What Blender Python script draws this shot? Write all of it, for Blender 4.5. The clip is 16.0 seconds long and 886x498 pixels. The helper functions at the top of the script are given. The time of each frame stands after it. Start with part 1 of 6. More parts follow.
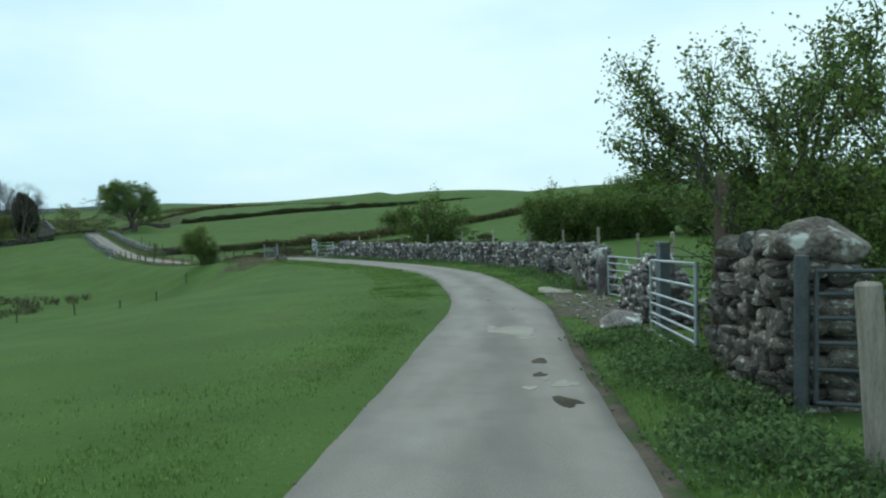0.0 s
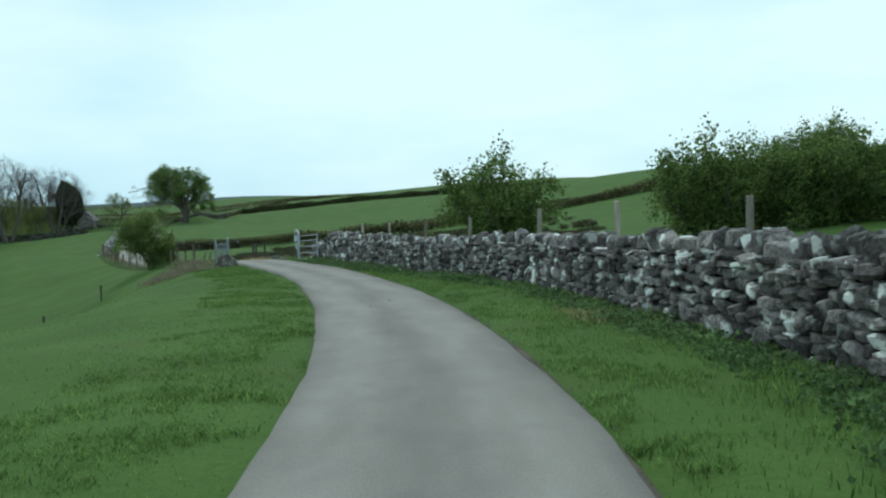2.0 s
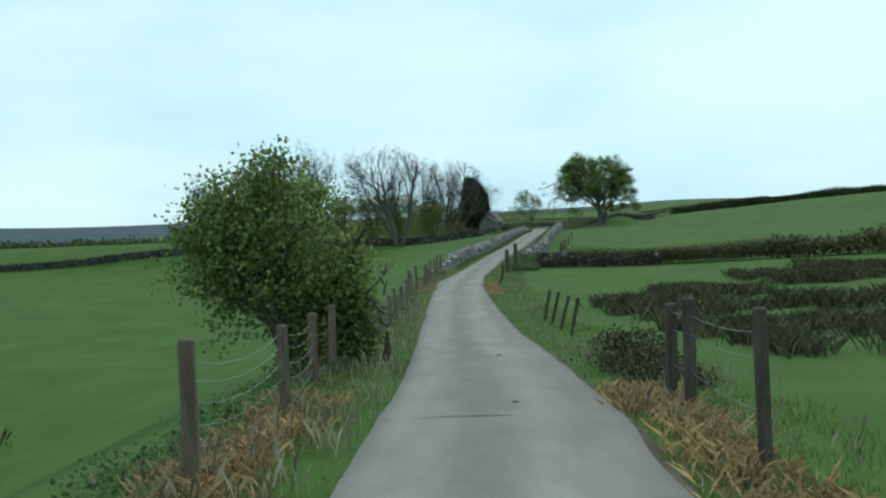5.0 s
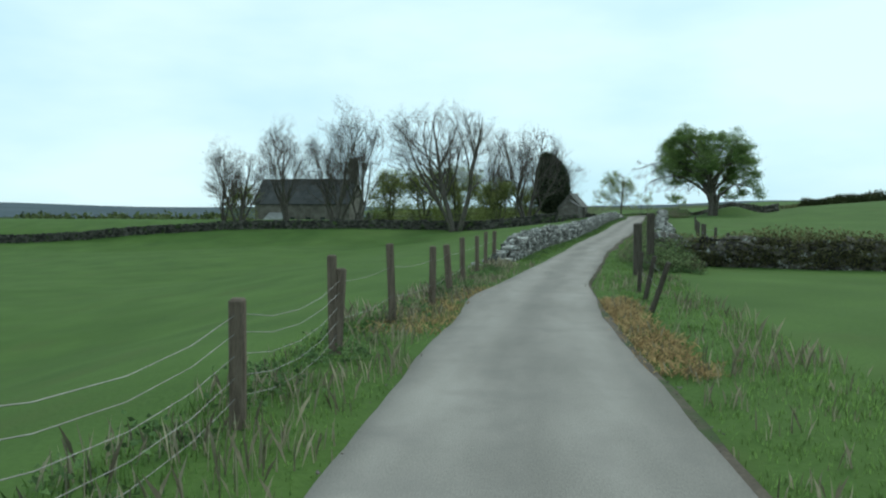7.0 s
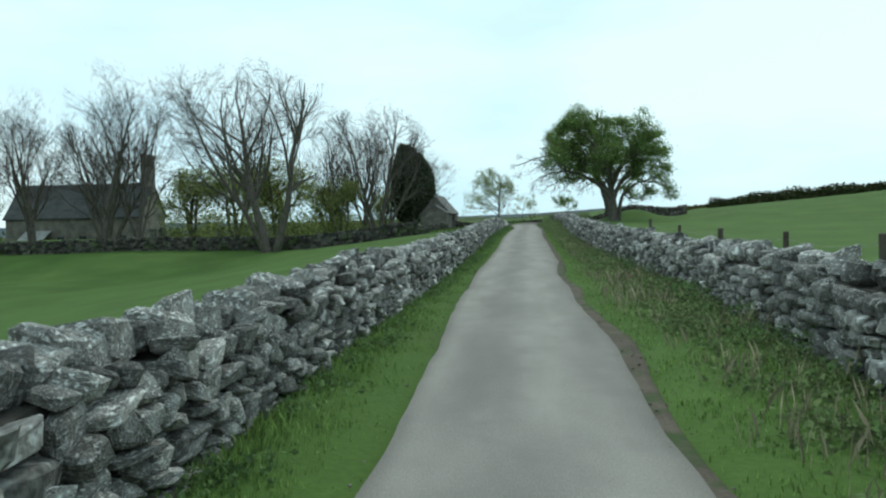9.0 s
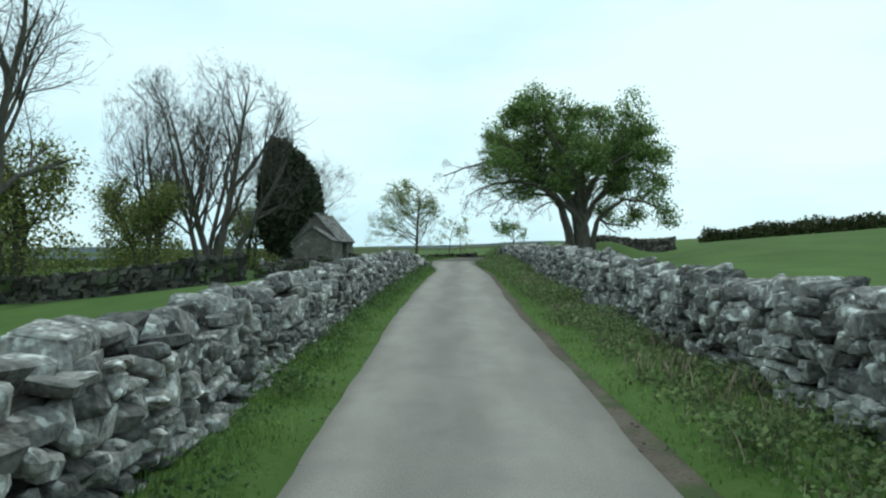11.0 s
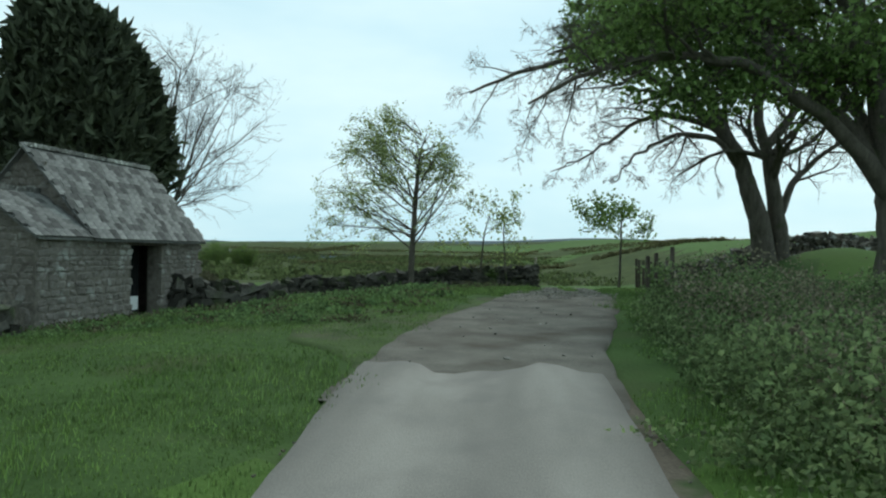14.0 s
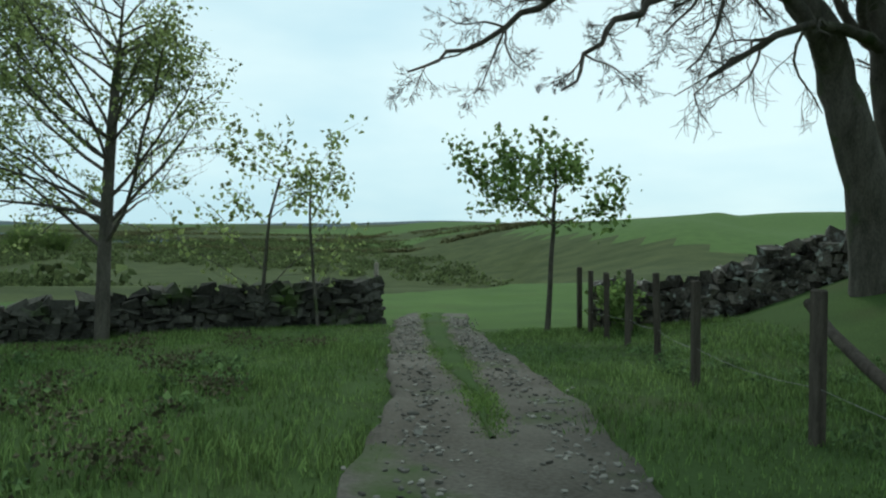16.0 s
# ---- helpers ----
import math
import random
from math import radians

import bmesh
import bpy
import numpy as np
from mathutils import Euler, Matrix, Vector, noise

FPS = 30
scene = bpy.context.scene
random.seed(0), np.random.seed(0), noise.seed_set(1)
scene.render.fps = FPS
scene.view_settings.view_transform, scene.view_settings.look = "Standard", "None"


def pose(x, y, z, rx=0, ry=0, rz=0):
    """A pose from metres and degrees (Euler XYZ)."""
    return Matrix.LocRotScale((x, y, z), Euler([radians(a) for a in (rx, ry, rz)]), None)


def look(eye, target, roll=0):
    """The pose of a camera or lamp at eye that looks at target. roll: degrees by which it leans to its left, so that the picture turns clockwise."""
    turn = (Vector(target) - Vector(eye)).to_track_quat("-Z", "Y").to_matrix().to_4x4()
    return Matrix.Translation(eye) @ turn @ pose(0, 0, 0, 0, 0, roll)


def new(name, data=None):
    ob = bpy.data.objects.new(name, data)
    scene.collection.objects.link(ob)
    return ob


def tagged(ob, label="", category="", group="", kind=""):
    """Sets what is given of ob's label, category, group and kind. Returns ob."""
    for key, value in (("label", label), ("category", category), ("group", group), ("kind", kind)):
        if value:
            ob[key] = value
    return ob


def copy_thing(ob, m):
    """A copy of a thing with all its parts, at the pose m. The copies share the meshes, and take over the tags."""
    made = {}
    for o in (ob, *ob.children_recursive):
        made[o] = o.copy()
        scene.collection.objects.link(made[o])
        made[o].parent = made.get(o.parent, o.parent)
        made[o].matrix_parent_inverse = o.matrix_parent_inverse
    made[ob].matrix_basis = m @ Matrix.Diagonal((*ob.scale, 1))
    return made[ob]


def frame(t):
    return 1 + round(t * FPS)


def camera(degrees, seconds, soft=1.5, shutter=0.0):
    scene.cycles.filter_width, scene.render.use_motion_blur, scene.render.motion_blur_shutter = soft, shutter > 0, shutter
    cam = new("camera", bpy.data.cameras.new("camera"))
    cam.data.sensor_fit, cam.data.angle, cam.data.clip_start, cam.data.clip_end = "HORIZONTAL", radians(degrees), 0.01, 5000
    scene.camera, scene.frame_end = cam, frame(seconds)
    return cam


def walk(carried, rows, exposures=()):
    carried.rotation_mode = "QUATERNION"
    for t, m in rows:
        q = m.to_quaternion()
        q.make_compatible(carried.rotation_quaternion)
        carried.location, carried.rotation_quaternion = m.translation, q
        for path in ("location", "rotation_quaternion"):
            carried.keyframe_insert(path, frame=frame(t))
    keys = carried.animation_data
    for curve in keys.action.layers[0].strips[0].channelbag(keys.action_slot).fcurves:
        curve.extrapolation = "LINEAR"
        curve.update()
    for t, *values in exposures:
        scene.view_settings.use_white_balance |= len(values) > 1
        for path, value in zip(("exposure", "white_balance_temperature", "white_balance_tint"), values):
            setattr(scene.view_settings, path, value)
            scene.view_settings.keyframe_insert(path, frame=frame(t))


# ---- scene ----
cam = camera(60, 16.0, soft=2.2)
# seconds, eye, pitch, roll, yaw
PATH = [
    (0, 0.00, 0.00, 0.00, -2.84, 1.14, -0.00),
    (0.5, 0.72, 7.57, -0.32, -2.98, 1.97, 1.46),
    (1, 1.21, 15.09, -0.78, -3.33, 0.41, 2.64),
    (1.5, 1.54, 22.68, -1.07, -3.52, 1.11, 3.95),
    (2, 1.27, 30.33, -1.24, -3.38, 1.80, 6.99),
    (2.5, 0.15, 37.80, -1.45, -2.51, 2.01, 13.86),
    (3, -1.68, 45.19, -1.68, -3.02, 1.70, 20.28),
    (3.5, -4.06, 51.99, -1.97, -2.73, 2.20, 25.84),
    (4, -7.22, 59.00, -2.15, -2.20, 2.31, 31.29),
    (4.5, -10.55, 65.25, -2.34, -2.18, 1.74, 35.05),
    (5, -14.18, 71.12, -2.51, -1.94, 2.05, 38.56),
    (5.2, -15.73, 73.38, -2.61, -2.38, 1.72, 40.30),
    (6, -22.25, 82.10, -3.36, -2.45, 0.84, 43.82),
    (7.3, -33.69, 96.49, -4.31, -2.55, -0.59, 43.57),
    (7.5, -35.49, 98.86, -4.31, -2.99, -0.95, 43.04),
    (8, -39.87, 105.02, -4.37, -2.20, -0.11, 40.01),
    (8.5, -44.13, 111.66, -4.42, -1.65, 2.36, 36.79),
    (9, -48.55, 118.68, -4.37, -1.57, 1.27, 34.12),
    (9.5, -52.60, 125.58, -4.22, -1.34, 0.37, 31.53),
    (10, -56.39, 132.65, -4.18, -0.82, 0.70, 29.06),
    (10.2, -57.90, 135.52, -4.15, -0.21, 0.73, 28.44),
    (11, -63.99, 147.16, -3.92, 0.63, 0.12, 28.57),
    (12.3, -73.40, 165.07, -3.33, 2.01, -0.86, 30.59),
    (12.5, -74.68, 167.63, -3.25, 1.72, -0.91, 30.69),
    (13, -77.85, 173.84, -3.05, 1.05, -0.73, 30.90),
    (13.5, -80.64, 179.23, -2.94, 0.64, -0.68, 31.33),
    (14, -83.51, 184.50, -2.85, 0.26, -0.82, 31.50),
    (14.5, -85.97, 189.18, -2.77, 0.07, -1.51, 31.68),
    (15, -88.23, 193.99, -2.57, 0.12, -1.80, 29.32),
    (15.5, -89.95, 198.22, -2.44, 0.00, -1.73, 24.70),
    (16, -91.52, 202.45, -2.34, -0.92, -0.64, 20.23),
]
walk(cam, [(t, pose(x, y, z, 90 + p, r, w)) for t, x, y, z, p, r, w in PATH],
     exposures=[(0, 0.05, 6080, 1), (6, 0.05, 6080, 1), (8, 0.18, 6290, 2), (13, 0.18, 6290, 2), (14, 0.06, 6290, 2), (15, -0.03, 6290, 2), (16, 0.0, 6290, 2)])

# ---- light: bright thin overcast ----
world = bpy.data.worlds.new("overcast_sky")
scene.world = world
world.use_nodes = True
wn, wl = world.node_tree.nodes, world.node_tree.links
wn.clear()
w_out = wn.new("ShaderNodeOutputWorld")
w_sky = wn.new("ShaderNodeTexSky")
w_sky.sky_type = "NISHITA"
w_sky.sun_disc = False
w_sky.sun_elevation, w_sky.sun_rotation = radians(48), radians(15)
w_bg = wn.new("ShaderNodeBackground")
w_bg.inputs["Strength"].default_value = 0.07
w_cloud = wn.new("ShaderNodeBackground")
w_cloud.inputs["Strength"].default_value = 1.06
w_mix = wn.new("ShaderNodeMixShader")
w_co = wn.new("ShaderNodeTexCoord")
w_map = wn.new("ShaderNodeMapping")
w_map.inputs["Scale"].default_value = (1.0, 1.0, 3.2)
w_noise = wn.new("ShaderNodeTexNoise")
w_noise.inputs["Scale"].default_value = 1.7
w_noise.inputs["Detail"].default_value = 5
w_ramp = wn.new("ShaderNodeValToRGB")
w_ramp.color_ramp.elements[0].position, w_ramp.color_ramp.elements[1].position = 0.40, 0.62
w_ramp.color_ramp.elements[0].color = (0.60, 0.83, 0.94, 1)
w_ramp.color_ramp.elements[1].color = (0.82, 0.99, 1.03, 1)
wl.new(w_co.outputs["Generated"], w_map.inputs["Vector"])
wl.new(w_map.outputs[0], w_noise.inputs["Vector"])
wl.new(w_noise.outputs[0], w_ramp.inputs[0])
wl.new(w_ramp.outputs[0], w_cloud.inputs["Color"])
wl.new(w_sky.outputs[0], w_bg.inputs["Color"])
w_mix.inputs[0].default_value = 0.85
wl.new(w_bg.outputs[0], w_mix.inputs[1])
wl.new(w_cloud.outputs[0], w_mix.inputs[2])
wl.new(w_mix.outputs[0], w_out.inputs["Surface"])
sun = new("sun", bpy.data.lights.new("sun", "SUN"))
sun.data.energy, sun.data.angle, sun.data.color = 1.1, radians(14), (1.0, 0.96, 0.9)
sun.matrix_world = look((-20, 60, 60), (0, 0, 0))


# ---- materials ----
def material(name, dark, light, scale=1.0, rough=0.9, bump=0.3, fine=12.0, metal=0.0, spots=None, per="", detail=6.0, spec=0.3, space="Object", stretch=(1, 1, 1), depth=0.02, sharp=0.15):
    """Two scales of noise between two colours, with relief; spots adds a third colour in patches; per varies by object or island."""
    m = bpy.data.materials.new(name)
    m.use_nodes = True
    n, l = m.node_tree.nodes, m.node_tree.links
    b = n["Principled BSDF"]
    b.inputs["Roughness"].default_value, b.inputs["Metallic"].default_value = rough, metal
    b.inputs["Specular IOR Level"].default_value = spec
    co = n.new("ShaderNodeTexCoord")
    mp = n.new("ShaderNodeMapping")
    mp.inputs["Scale"].default_value = stretch
    l.new(co.outputs[space], mp.inputs["Vector"])
    big, small = n.new("ShaderNodeTexNoise"), n.new("ShaderNodeTexNoise")
    big.inputs["Scale"].default_value, big.inputs["Detail"].default_value = scale, detail
    small.inputs["Scale"].default_value, small.inputs["Detail"].default_value = scale * fine, 4
    for t in (big, small):
        l.new(mp.outputs[0], t.inputs["Vector"])
    add = n.new("ShaderNodeMath")
    add.operation = "MULTIPLY_ADD"
    add.inputs[1].default_value = 0.45
    l.new(small.outputs[0], add.inputs[0])
    half = n.new("ShaderNodeMath")
    half.operation = "MULTIPLY"
    half.inputs[1].default_value = 0.55
    l.new(big.outputs[0], half.inputs[0])
    l.new(half.outputs[0], add.inputs[2])
    ramp = n.new("ShaderNodeValToRGB")
    ramp.color_ramp.elements[0].position, ramp.color_ramp.elements[1].position = 0.5 - sharp, 0.5 + sharp
    ramp.color_ramp.elements[0].color, ramp.color_ramp.elements[1].color = (*dark, 1), (*light, 1)
    l.new(add.outputs[0], ramp.inputs[0])
    last = ramp.outputs[0]
    if spots:
        colour, size, low, high = spots
        sp = n.new("ShaderNodeTexNoise")
        sp.inputs["Scale"].default_value, sp.inputs["Detail"].default_value = size, 5
        l.new(co.outputs[space], sp.inputs["Vector"])
        sr = n.new("ShaderNodeMapRange")
        sr.inputs["From Min"].default_value, sr.inputs["From Max"].default_value = low, high
        l.new(sp.outputs[0], sr.inputs["Value"])
        mx = n.new("ShaderNodeMix")
        mx.data_type = "RGBA"
        l.new(sr.outputs[0], mx.inputs["Factor"])
        l.new(last, mx.inputs["A"])
        mx.inputs["B"].default_value = (*colour, 1)
        last = mx.outputs["Result"]
    if per:
        if per == "object":
            src = n.new("ShaderNodeObjectInfo").outputs["Random"]
        else:
            src = n.new("ShaderNodeNewGeometry").outputs["Random Per Island"]
        mr = n.new("ShaderNodeMapRange")
        mr.inputs["To Min"].default_value, mr.inputs["To Max"].default_value = 0.4, 1.6
        l.new(src, mr.inputs["Value"])
        hs = n.new("ShaderNodeHueSaturation")
        l.new(mr.outputs[0], hs.inputs["Value"])
        l.new(last, hs.inputs["Color"])
        last = hs.outputs[0]
    l.new(last, b.inputs["Base Color"])
    bp = n.new("ShaderNodeBump")
    bp.inputs["Strength"].default_value, bp.inputs["Distance"].default_value = bump, depth
    l.new(add.outputs[0], bp.inputs["Height"])
    l.new(bp.outputs[0], b.inputs["Normal"])
    return m


GRASS = material("pasture_grass", (0.038, 0.072, 0.014), (0.094, 0.155, 0.036), 0.30, 0.95, 0.6, 55, spots=((0.072, 0.102, 0.028), 0.35, 0.58, 0.78), space="Object", spec=0.1, depth=0.05, sharp=0.27)
BLADE = material("verge_grass", (0.090, 0.155, 0.040), (0.182, 0.276, 0.080), 0.6, 0.9, 0.0, 6, per="island", spec=0.15)
ROUGH = material("rank_grass", (0.082, 0.138, 0.042), (0.165, 0.242, 0.08), 0.6, 0.95, 0.0, 6, per="island", spec=0.1)
DRY = material("dry_grass", (0.14, 0.128, 0.085), (0.30, 0.265, 0.185), 1.5, 0.95, 0.0, 6, per="island", spec=0.1)
STRAW = material("straw_grass", (0.17, 0.175, 0.08), (0.33, 0.31, 0.15), 1.5, 0.95, 0.0, 6, per="island", spec=0.1)
WEED = material("nettle_leaf", (0.072, 0.124, 0.046), (0.155, 0.228, 0.09), 1.5, 0.8, 0.0, 6, per="island", spec=0.25)
ROADM = material("worn_concrete_road", (0.192, 0.172, 0.150), (0.312, 0.280, 0.246), 1.6, 0.93, 0.6, 60, spots=((0.205, 0.183, 0.164), 1.6, 0.48, 0.85), spec=0.2, space="UV", stretch=(0.25, 1, 1), sharp=0.16)
EARTH = material("bare_earth", (0.066, 0.053, 0.040), (0.145, 0.118, 0.09), 2.2, 0.97, 0.8, 14, spots=((0.055, 0.075, 0.03), 1.8, 0.5, 0.64), spec=0.1)
DIRT = material("packed_earth", (0.098, 0.086, 0.072), (0.195, 0.175, 0.148), 1.5, 0.97, 0.7, 26, spots=((0.085, 0.072, 0.056), 0.8, 0.5, 0.68), spec=0.1, depth=0.03)
LUSH = material("lush_rough_grass", (0.028, 0.050, 0.014), (0.080, 0.128, 0.038), 0.9, 0.96, 0.7, 24, spots=((0.060, 0.072, 0.028), 0.5, 0.54, 0.72), space="Object", spec=0.08, depth=0.06, sharp=0.3)
WORN = material("worn_grass_and_grit", (0.032, 0.050, 0.016), (0.086, 0.118, 0.040), 1.2, 0.97, 0.8, 18, spots=((0.088, 0.084, 0.052), 1.1, 0.50, 0.72), spec=0.1, depth=0.04)
FERN = material("rusty_dead_fern", (0.25, 0.165, 0.078), (0.46, 0.33, 0.17), 2.0, 0.95, 0.0, 6, per="island", spec=0.1)
GRAVELM = material("gravel_track", (0.074, 0.064, 0.050), (0.165, 0.146, 0.12), 1.1, 0.97, 0.6, 22, spots=((0.065, 0.095, 0.03), 0.7, 0.56, 0.68), spec=0.15, depth=0.04)
GRIT = material("loose_grit", (0.11, 0.102, 0.086), (0.27, 0.25, 0.215), 2.5, 0.95, 0.3, 9, per="island", spec=0.12)
CEMENT = material("pale_cement", (0.26, 0.235, 0.195), (0.38, 0.35, 0.295), 1.4, 0.95, 0.3, 14, spec=0.15)
DUNG = material("dried_dung", (0.045, 0.036, 0.026), (0.10, 0.085, 0.06), 2.0, 0.95, 0.5, 12, spec=0.1)
STONE = material("grey_fieldstone", (0.095, 0.090, 0.080), (0.295, 0.282, 0.256), 1.6, 0.92, 1.0, 11, spots=((0.52, 0.515, 0.48), 9.0, 0.55, 0.65), per="object", spec=0.2, depth=0.05, sharp=0.09)
STONES = material("grey_fieldstone_wall", (0.095, 0.090, 0.080), (0.295, 0.282, 0.256), 1.6, 0.92, 1.0, 11, spots=((0.52, 0.515, 0.48), 9.0, 0.55, 0.65), per="island", spec=0.2, depth=0.05, sharp=0.09)
BROWNST = material("brown_slatestone", (0.082, 0.070, 0.066), (0.225, 0.198, 0.182), 1.8, 0.92, 1.0, 11, spots=((0.52, 0.52, 0.48), 3.2, 0.56, 0.62), per="object", spec=0.2, depth=0.05, sharp=0.09)
BROWNSTS = material("brown_slatestone_wall", (0.082, 0.070, 0.066), (0.225, 0.198, 0.182), 1.8, 0.92, 1.0, 11, spots=((0.52, 0.52, 0.48), 3.2, 0.56, 0.62), per="island", spec=0.2, depth=0.05, sharp=0.09)
# mossy stone, its colour cut darker to hold the shade of backlit walls
DARKST = material("mossy_dark_shaded_stone", (0.034, 0.032, 0.026), (0.10, 0.094, 0.078), 1.5, 0.95, 0.7, 8, spots=((0.05, 0.075, 0.02), 1.2, 0.55, 0.7), per="island", spec=0.15, depth=0.03)
DEEPST = material("deep_brown_stone", (0.055, 0.047, 0.040), (0.17, 0.148, 0.125), 1.8, 0.93, 1.0, 11, spots=((0.34, 0.34, 0.31), 4.5, 0.57, 0.65), per="object", spec=0.15, depth=0.05, sharp=0.09)
DEEPSTS = material("deep_brown_stone_wall", (0.055, 0.047, 0.040), (0.17, 0.148, 0.125), 1.8, 0.93, 1.0, 11, spots=((0.34, 0.34, 0.31), 4.5, 0.57, 0.65), per="island", spec=0.15, depth=0.05, sharp=0.09)
# dark fill added inside the walls to block light between the stones
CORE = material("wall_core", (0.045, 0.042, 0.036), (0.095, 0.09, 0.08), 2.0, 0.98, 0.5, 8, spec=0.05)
GALV = material("galvanised_steel", (0.30, 0.33, 0.35), (0.48, 0.51, 0.53), 4.0, 0.5, 0.1, 10, metal=0.7, spec=0.5)
WOOD = material("weathered_post", (0.17, 0.145, 0.118), (0.37, 0.325, 0.27), 3.0, 0.92, 0.5, 9, per="object", spec=0.15, stretch=(6, 6, 0.7))
BROWNWOOD = material("brown_rough_timber", (0.085, 0.062, 0.047), (0.20, 0.155, 0.12), 3.0, 0.93, 0.7, 9, spec=0.12, stretch=(6, 6, 0.7))
DARKWOOD = material("dark_post", (0.045, 0.036, 0.03), (0.12, 0.10, 0.08), 3.0, 0.92, 0.5, 9, spec=0.15, stretch=(6, 6, 0.7))
WIRE = material("rusted_wire", (0.16, 0.15, 0.14), (0.30, 0.29, 0.27), 6.0, 0.6, 0.0, 5, metal=0.6)
BARK = material("grey_bark", (0.066, 0.058, 0.048), (0.16, 0.14, 0.116), 2.0, 0.95, 0.9, 8, spots=((0.07, 0.085, 0.04), 1.5, 0.56, 0.7), spec=0.1, stretch=(3, 3, 0.8), depth=0.05)
TWIG = material("bare_twig", (0.058, 0.050, 0.044), (0.125, 0.108, 0.094), 2.0, 0.95, 0.0, 6, spec=0.1)
LEAF = material("spring_sycamore_leaf", (0.095, 0.152, 0.044), (0.212, 0.302, 0.094), 0.7, 0.75, 0.0, 6, per="island", spec=0.25)
PALELEAF = material("pale_young_leaf", (0.17, 0.21, 0.075), (0.33, 0.39, 0.15), 0.7, 0.75, 0.0, 6, per="island", spec=0.25)
HAWLEAF = material("hawthorn_leaf", (0.08, 0.125, 0.034), (0.18, 0.245, 0.07), 0.7, 0.8, 0.0, 6, per="island", spec=0.2)
YEWLEAF = material("yew_needles", (0.045, 0.054, 0.034), (0.096, 0.108, 0.065), 0.9, 0.9, 0.0, 6, per="island", spec=0.1)
BRAMBLE = material("bramble_leaf", (0.098, 0.142, 0.058), (0.205, 0.258, 0.115), 1.5, 0.85, 0.0, 6, per="island", spec=0.2)
RUSH = material("rush_tussock", (0.058, 0.058, 0.032), (0.135, 0.12, 0.07), 1.2, 0.95, 0.0, 6, per="island", spec=0.1)
SCRUB = material("distant_scrub", (0.066, 0.088, 0.034), (0.132, 0.158, 0.068), 0.02, 0.98, 0.0, 8, per="island", spec=0.05)
HEDGE = material("hedge_leaf", (0.078, 0.078, 0.036), (0.16, 0.152, 0.075), 0.3, 0.95, 0.0, 8, per="island", spec=0.08)
DARKHEDGE = material("dark_hedge_leaf", (0.040, 0.047, 0.020), (0.088, 0.094, 0.042), 0.3, 0.95, 0.0, 8, per="island", spec=0.08)
SLATE = material("lichened_slate", (0.10, 0.098, 0.092), (0.215, 0.21, 0.195), 1.5, 0.9, 0.4, 9, per="object", spec=0.25)
SCRUBLAND = material("rough_scrubland", (0.036, 0.048, 0.017), (0.082, 0.096, 0.037), 0.12, 0.97, 0.4, 30, spec=0.05)
# far hills: the blue-grey of distance haze is put into the ground colour
HAZEHILL = material("hazed_far_hill", (0.055, 0.074, 0.086), (0.095, 0.118, 0.13), 0.006, 0.97, 0.3, 20, spec=0.05)
RUBBLE = material("rubble_masonry", (0.10, 0.088, 0.074), (0.25, 0.225, 0.19), 1.0, 0.95, 0.7, 9, spec=0.1, depth=0.03)
DARKSLATE = material("dark_slate", (0.045, 0.045, 0.045), (0.095, 0.093, 0.088), 0.8, 0.92, 0.4, 9, spec=0.15)
BLACK = material("interior_shade", (0.02, 0.02, 0.02), (0.035, 0.035, 0.035), 1.0, 0.95, 0.0, 6, spec=0.05)
GLASS = material("leaded_glass", (0.012, 0.014, 0.016), (0.03, 0.034, 0.038), 2.0, 0.15, 0.0, 6, spec=0.6)
PAPER = material("white_notice", (0.62, 0.63, 0.62), (0.78, 0.79, 0.78), 2.0, 0.7, 0.0, 6)
PALE = material("whitewashed_stone", (0.40, 0.41, 0.40), (0.66, 0.67, 0.66), 2.2, 0.9, 0.5, 6, spots=((0.10, 0.09, 0.08), 2.4, 0.54, 0.6))


def wheel_worn(m, centre=-0.1, half=0.68):
    """A lane's two wheel lines, worn paler than its crown and its edges."""
    n, l = m.node_tree.nodes, m.node_tree.links
    b = n["Principled BSDF"]
    split = n.new("ShaderNodeSeparateXYZ")
    l.new(n.new("ShaderNodeTexCoord").outputs["UV"], split.inputs[0])
    last = split.outputs["Y"]
    for op, value in (("SUBTRACT", centre), ("ABSOLUTE", 0), ("SUBTRACT", half), ("ABSOLUTE", 0)):
        step = n.new("ShaderNodeMath")
        step.operation = op
        l.new(last, step.inputs[0])
        step.inputs[1].default_value = value
        last = step.outputs[0]
    mr = n.new("ShaderNodeMapRange")
    mr.interpolation_type = "SMOOTHSTEP"
    mr.inputs["From Min"].default_value, mr.inputs["From Max"].default_value = 0.1, 0.62
    mr.inputs["To Min"].default_value, mr.inputs["To Max"].default_value = 1.04, 0.83
    l.new(last, mr.inputs["Value"])
    hs = n.new("ShaderNodeHueSaturation")
    l.new(mr.outputs[0], hs.inputs["Value"])
    l.new(b.inputs["Base Color"].links[0].from_socket, hs.inputs["Color"])
    l.new(hs.outputs[0], b.inputs["Base Color"])


wheel_worn(ROADM)


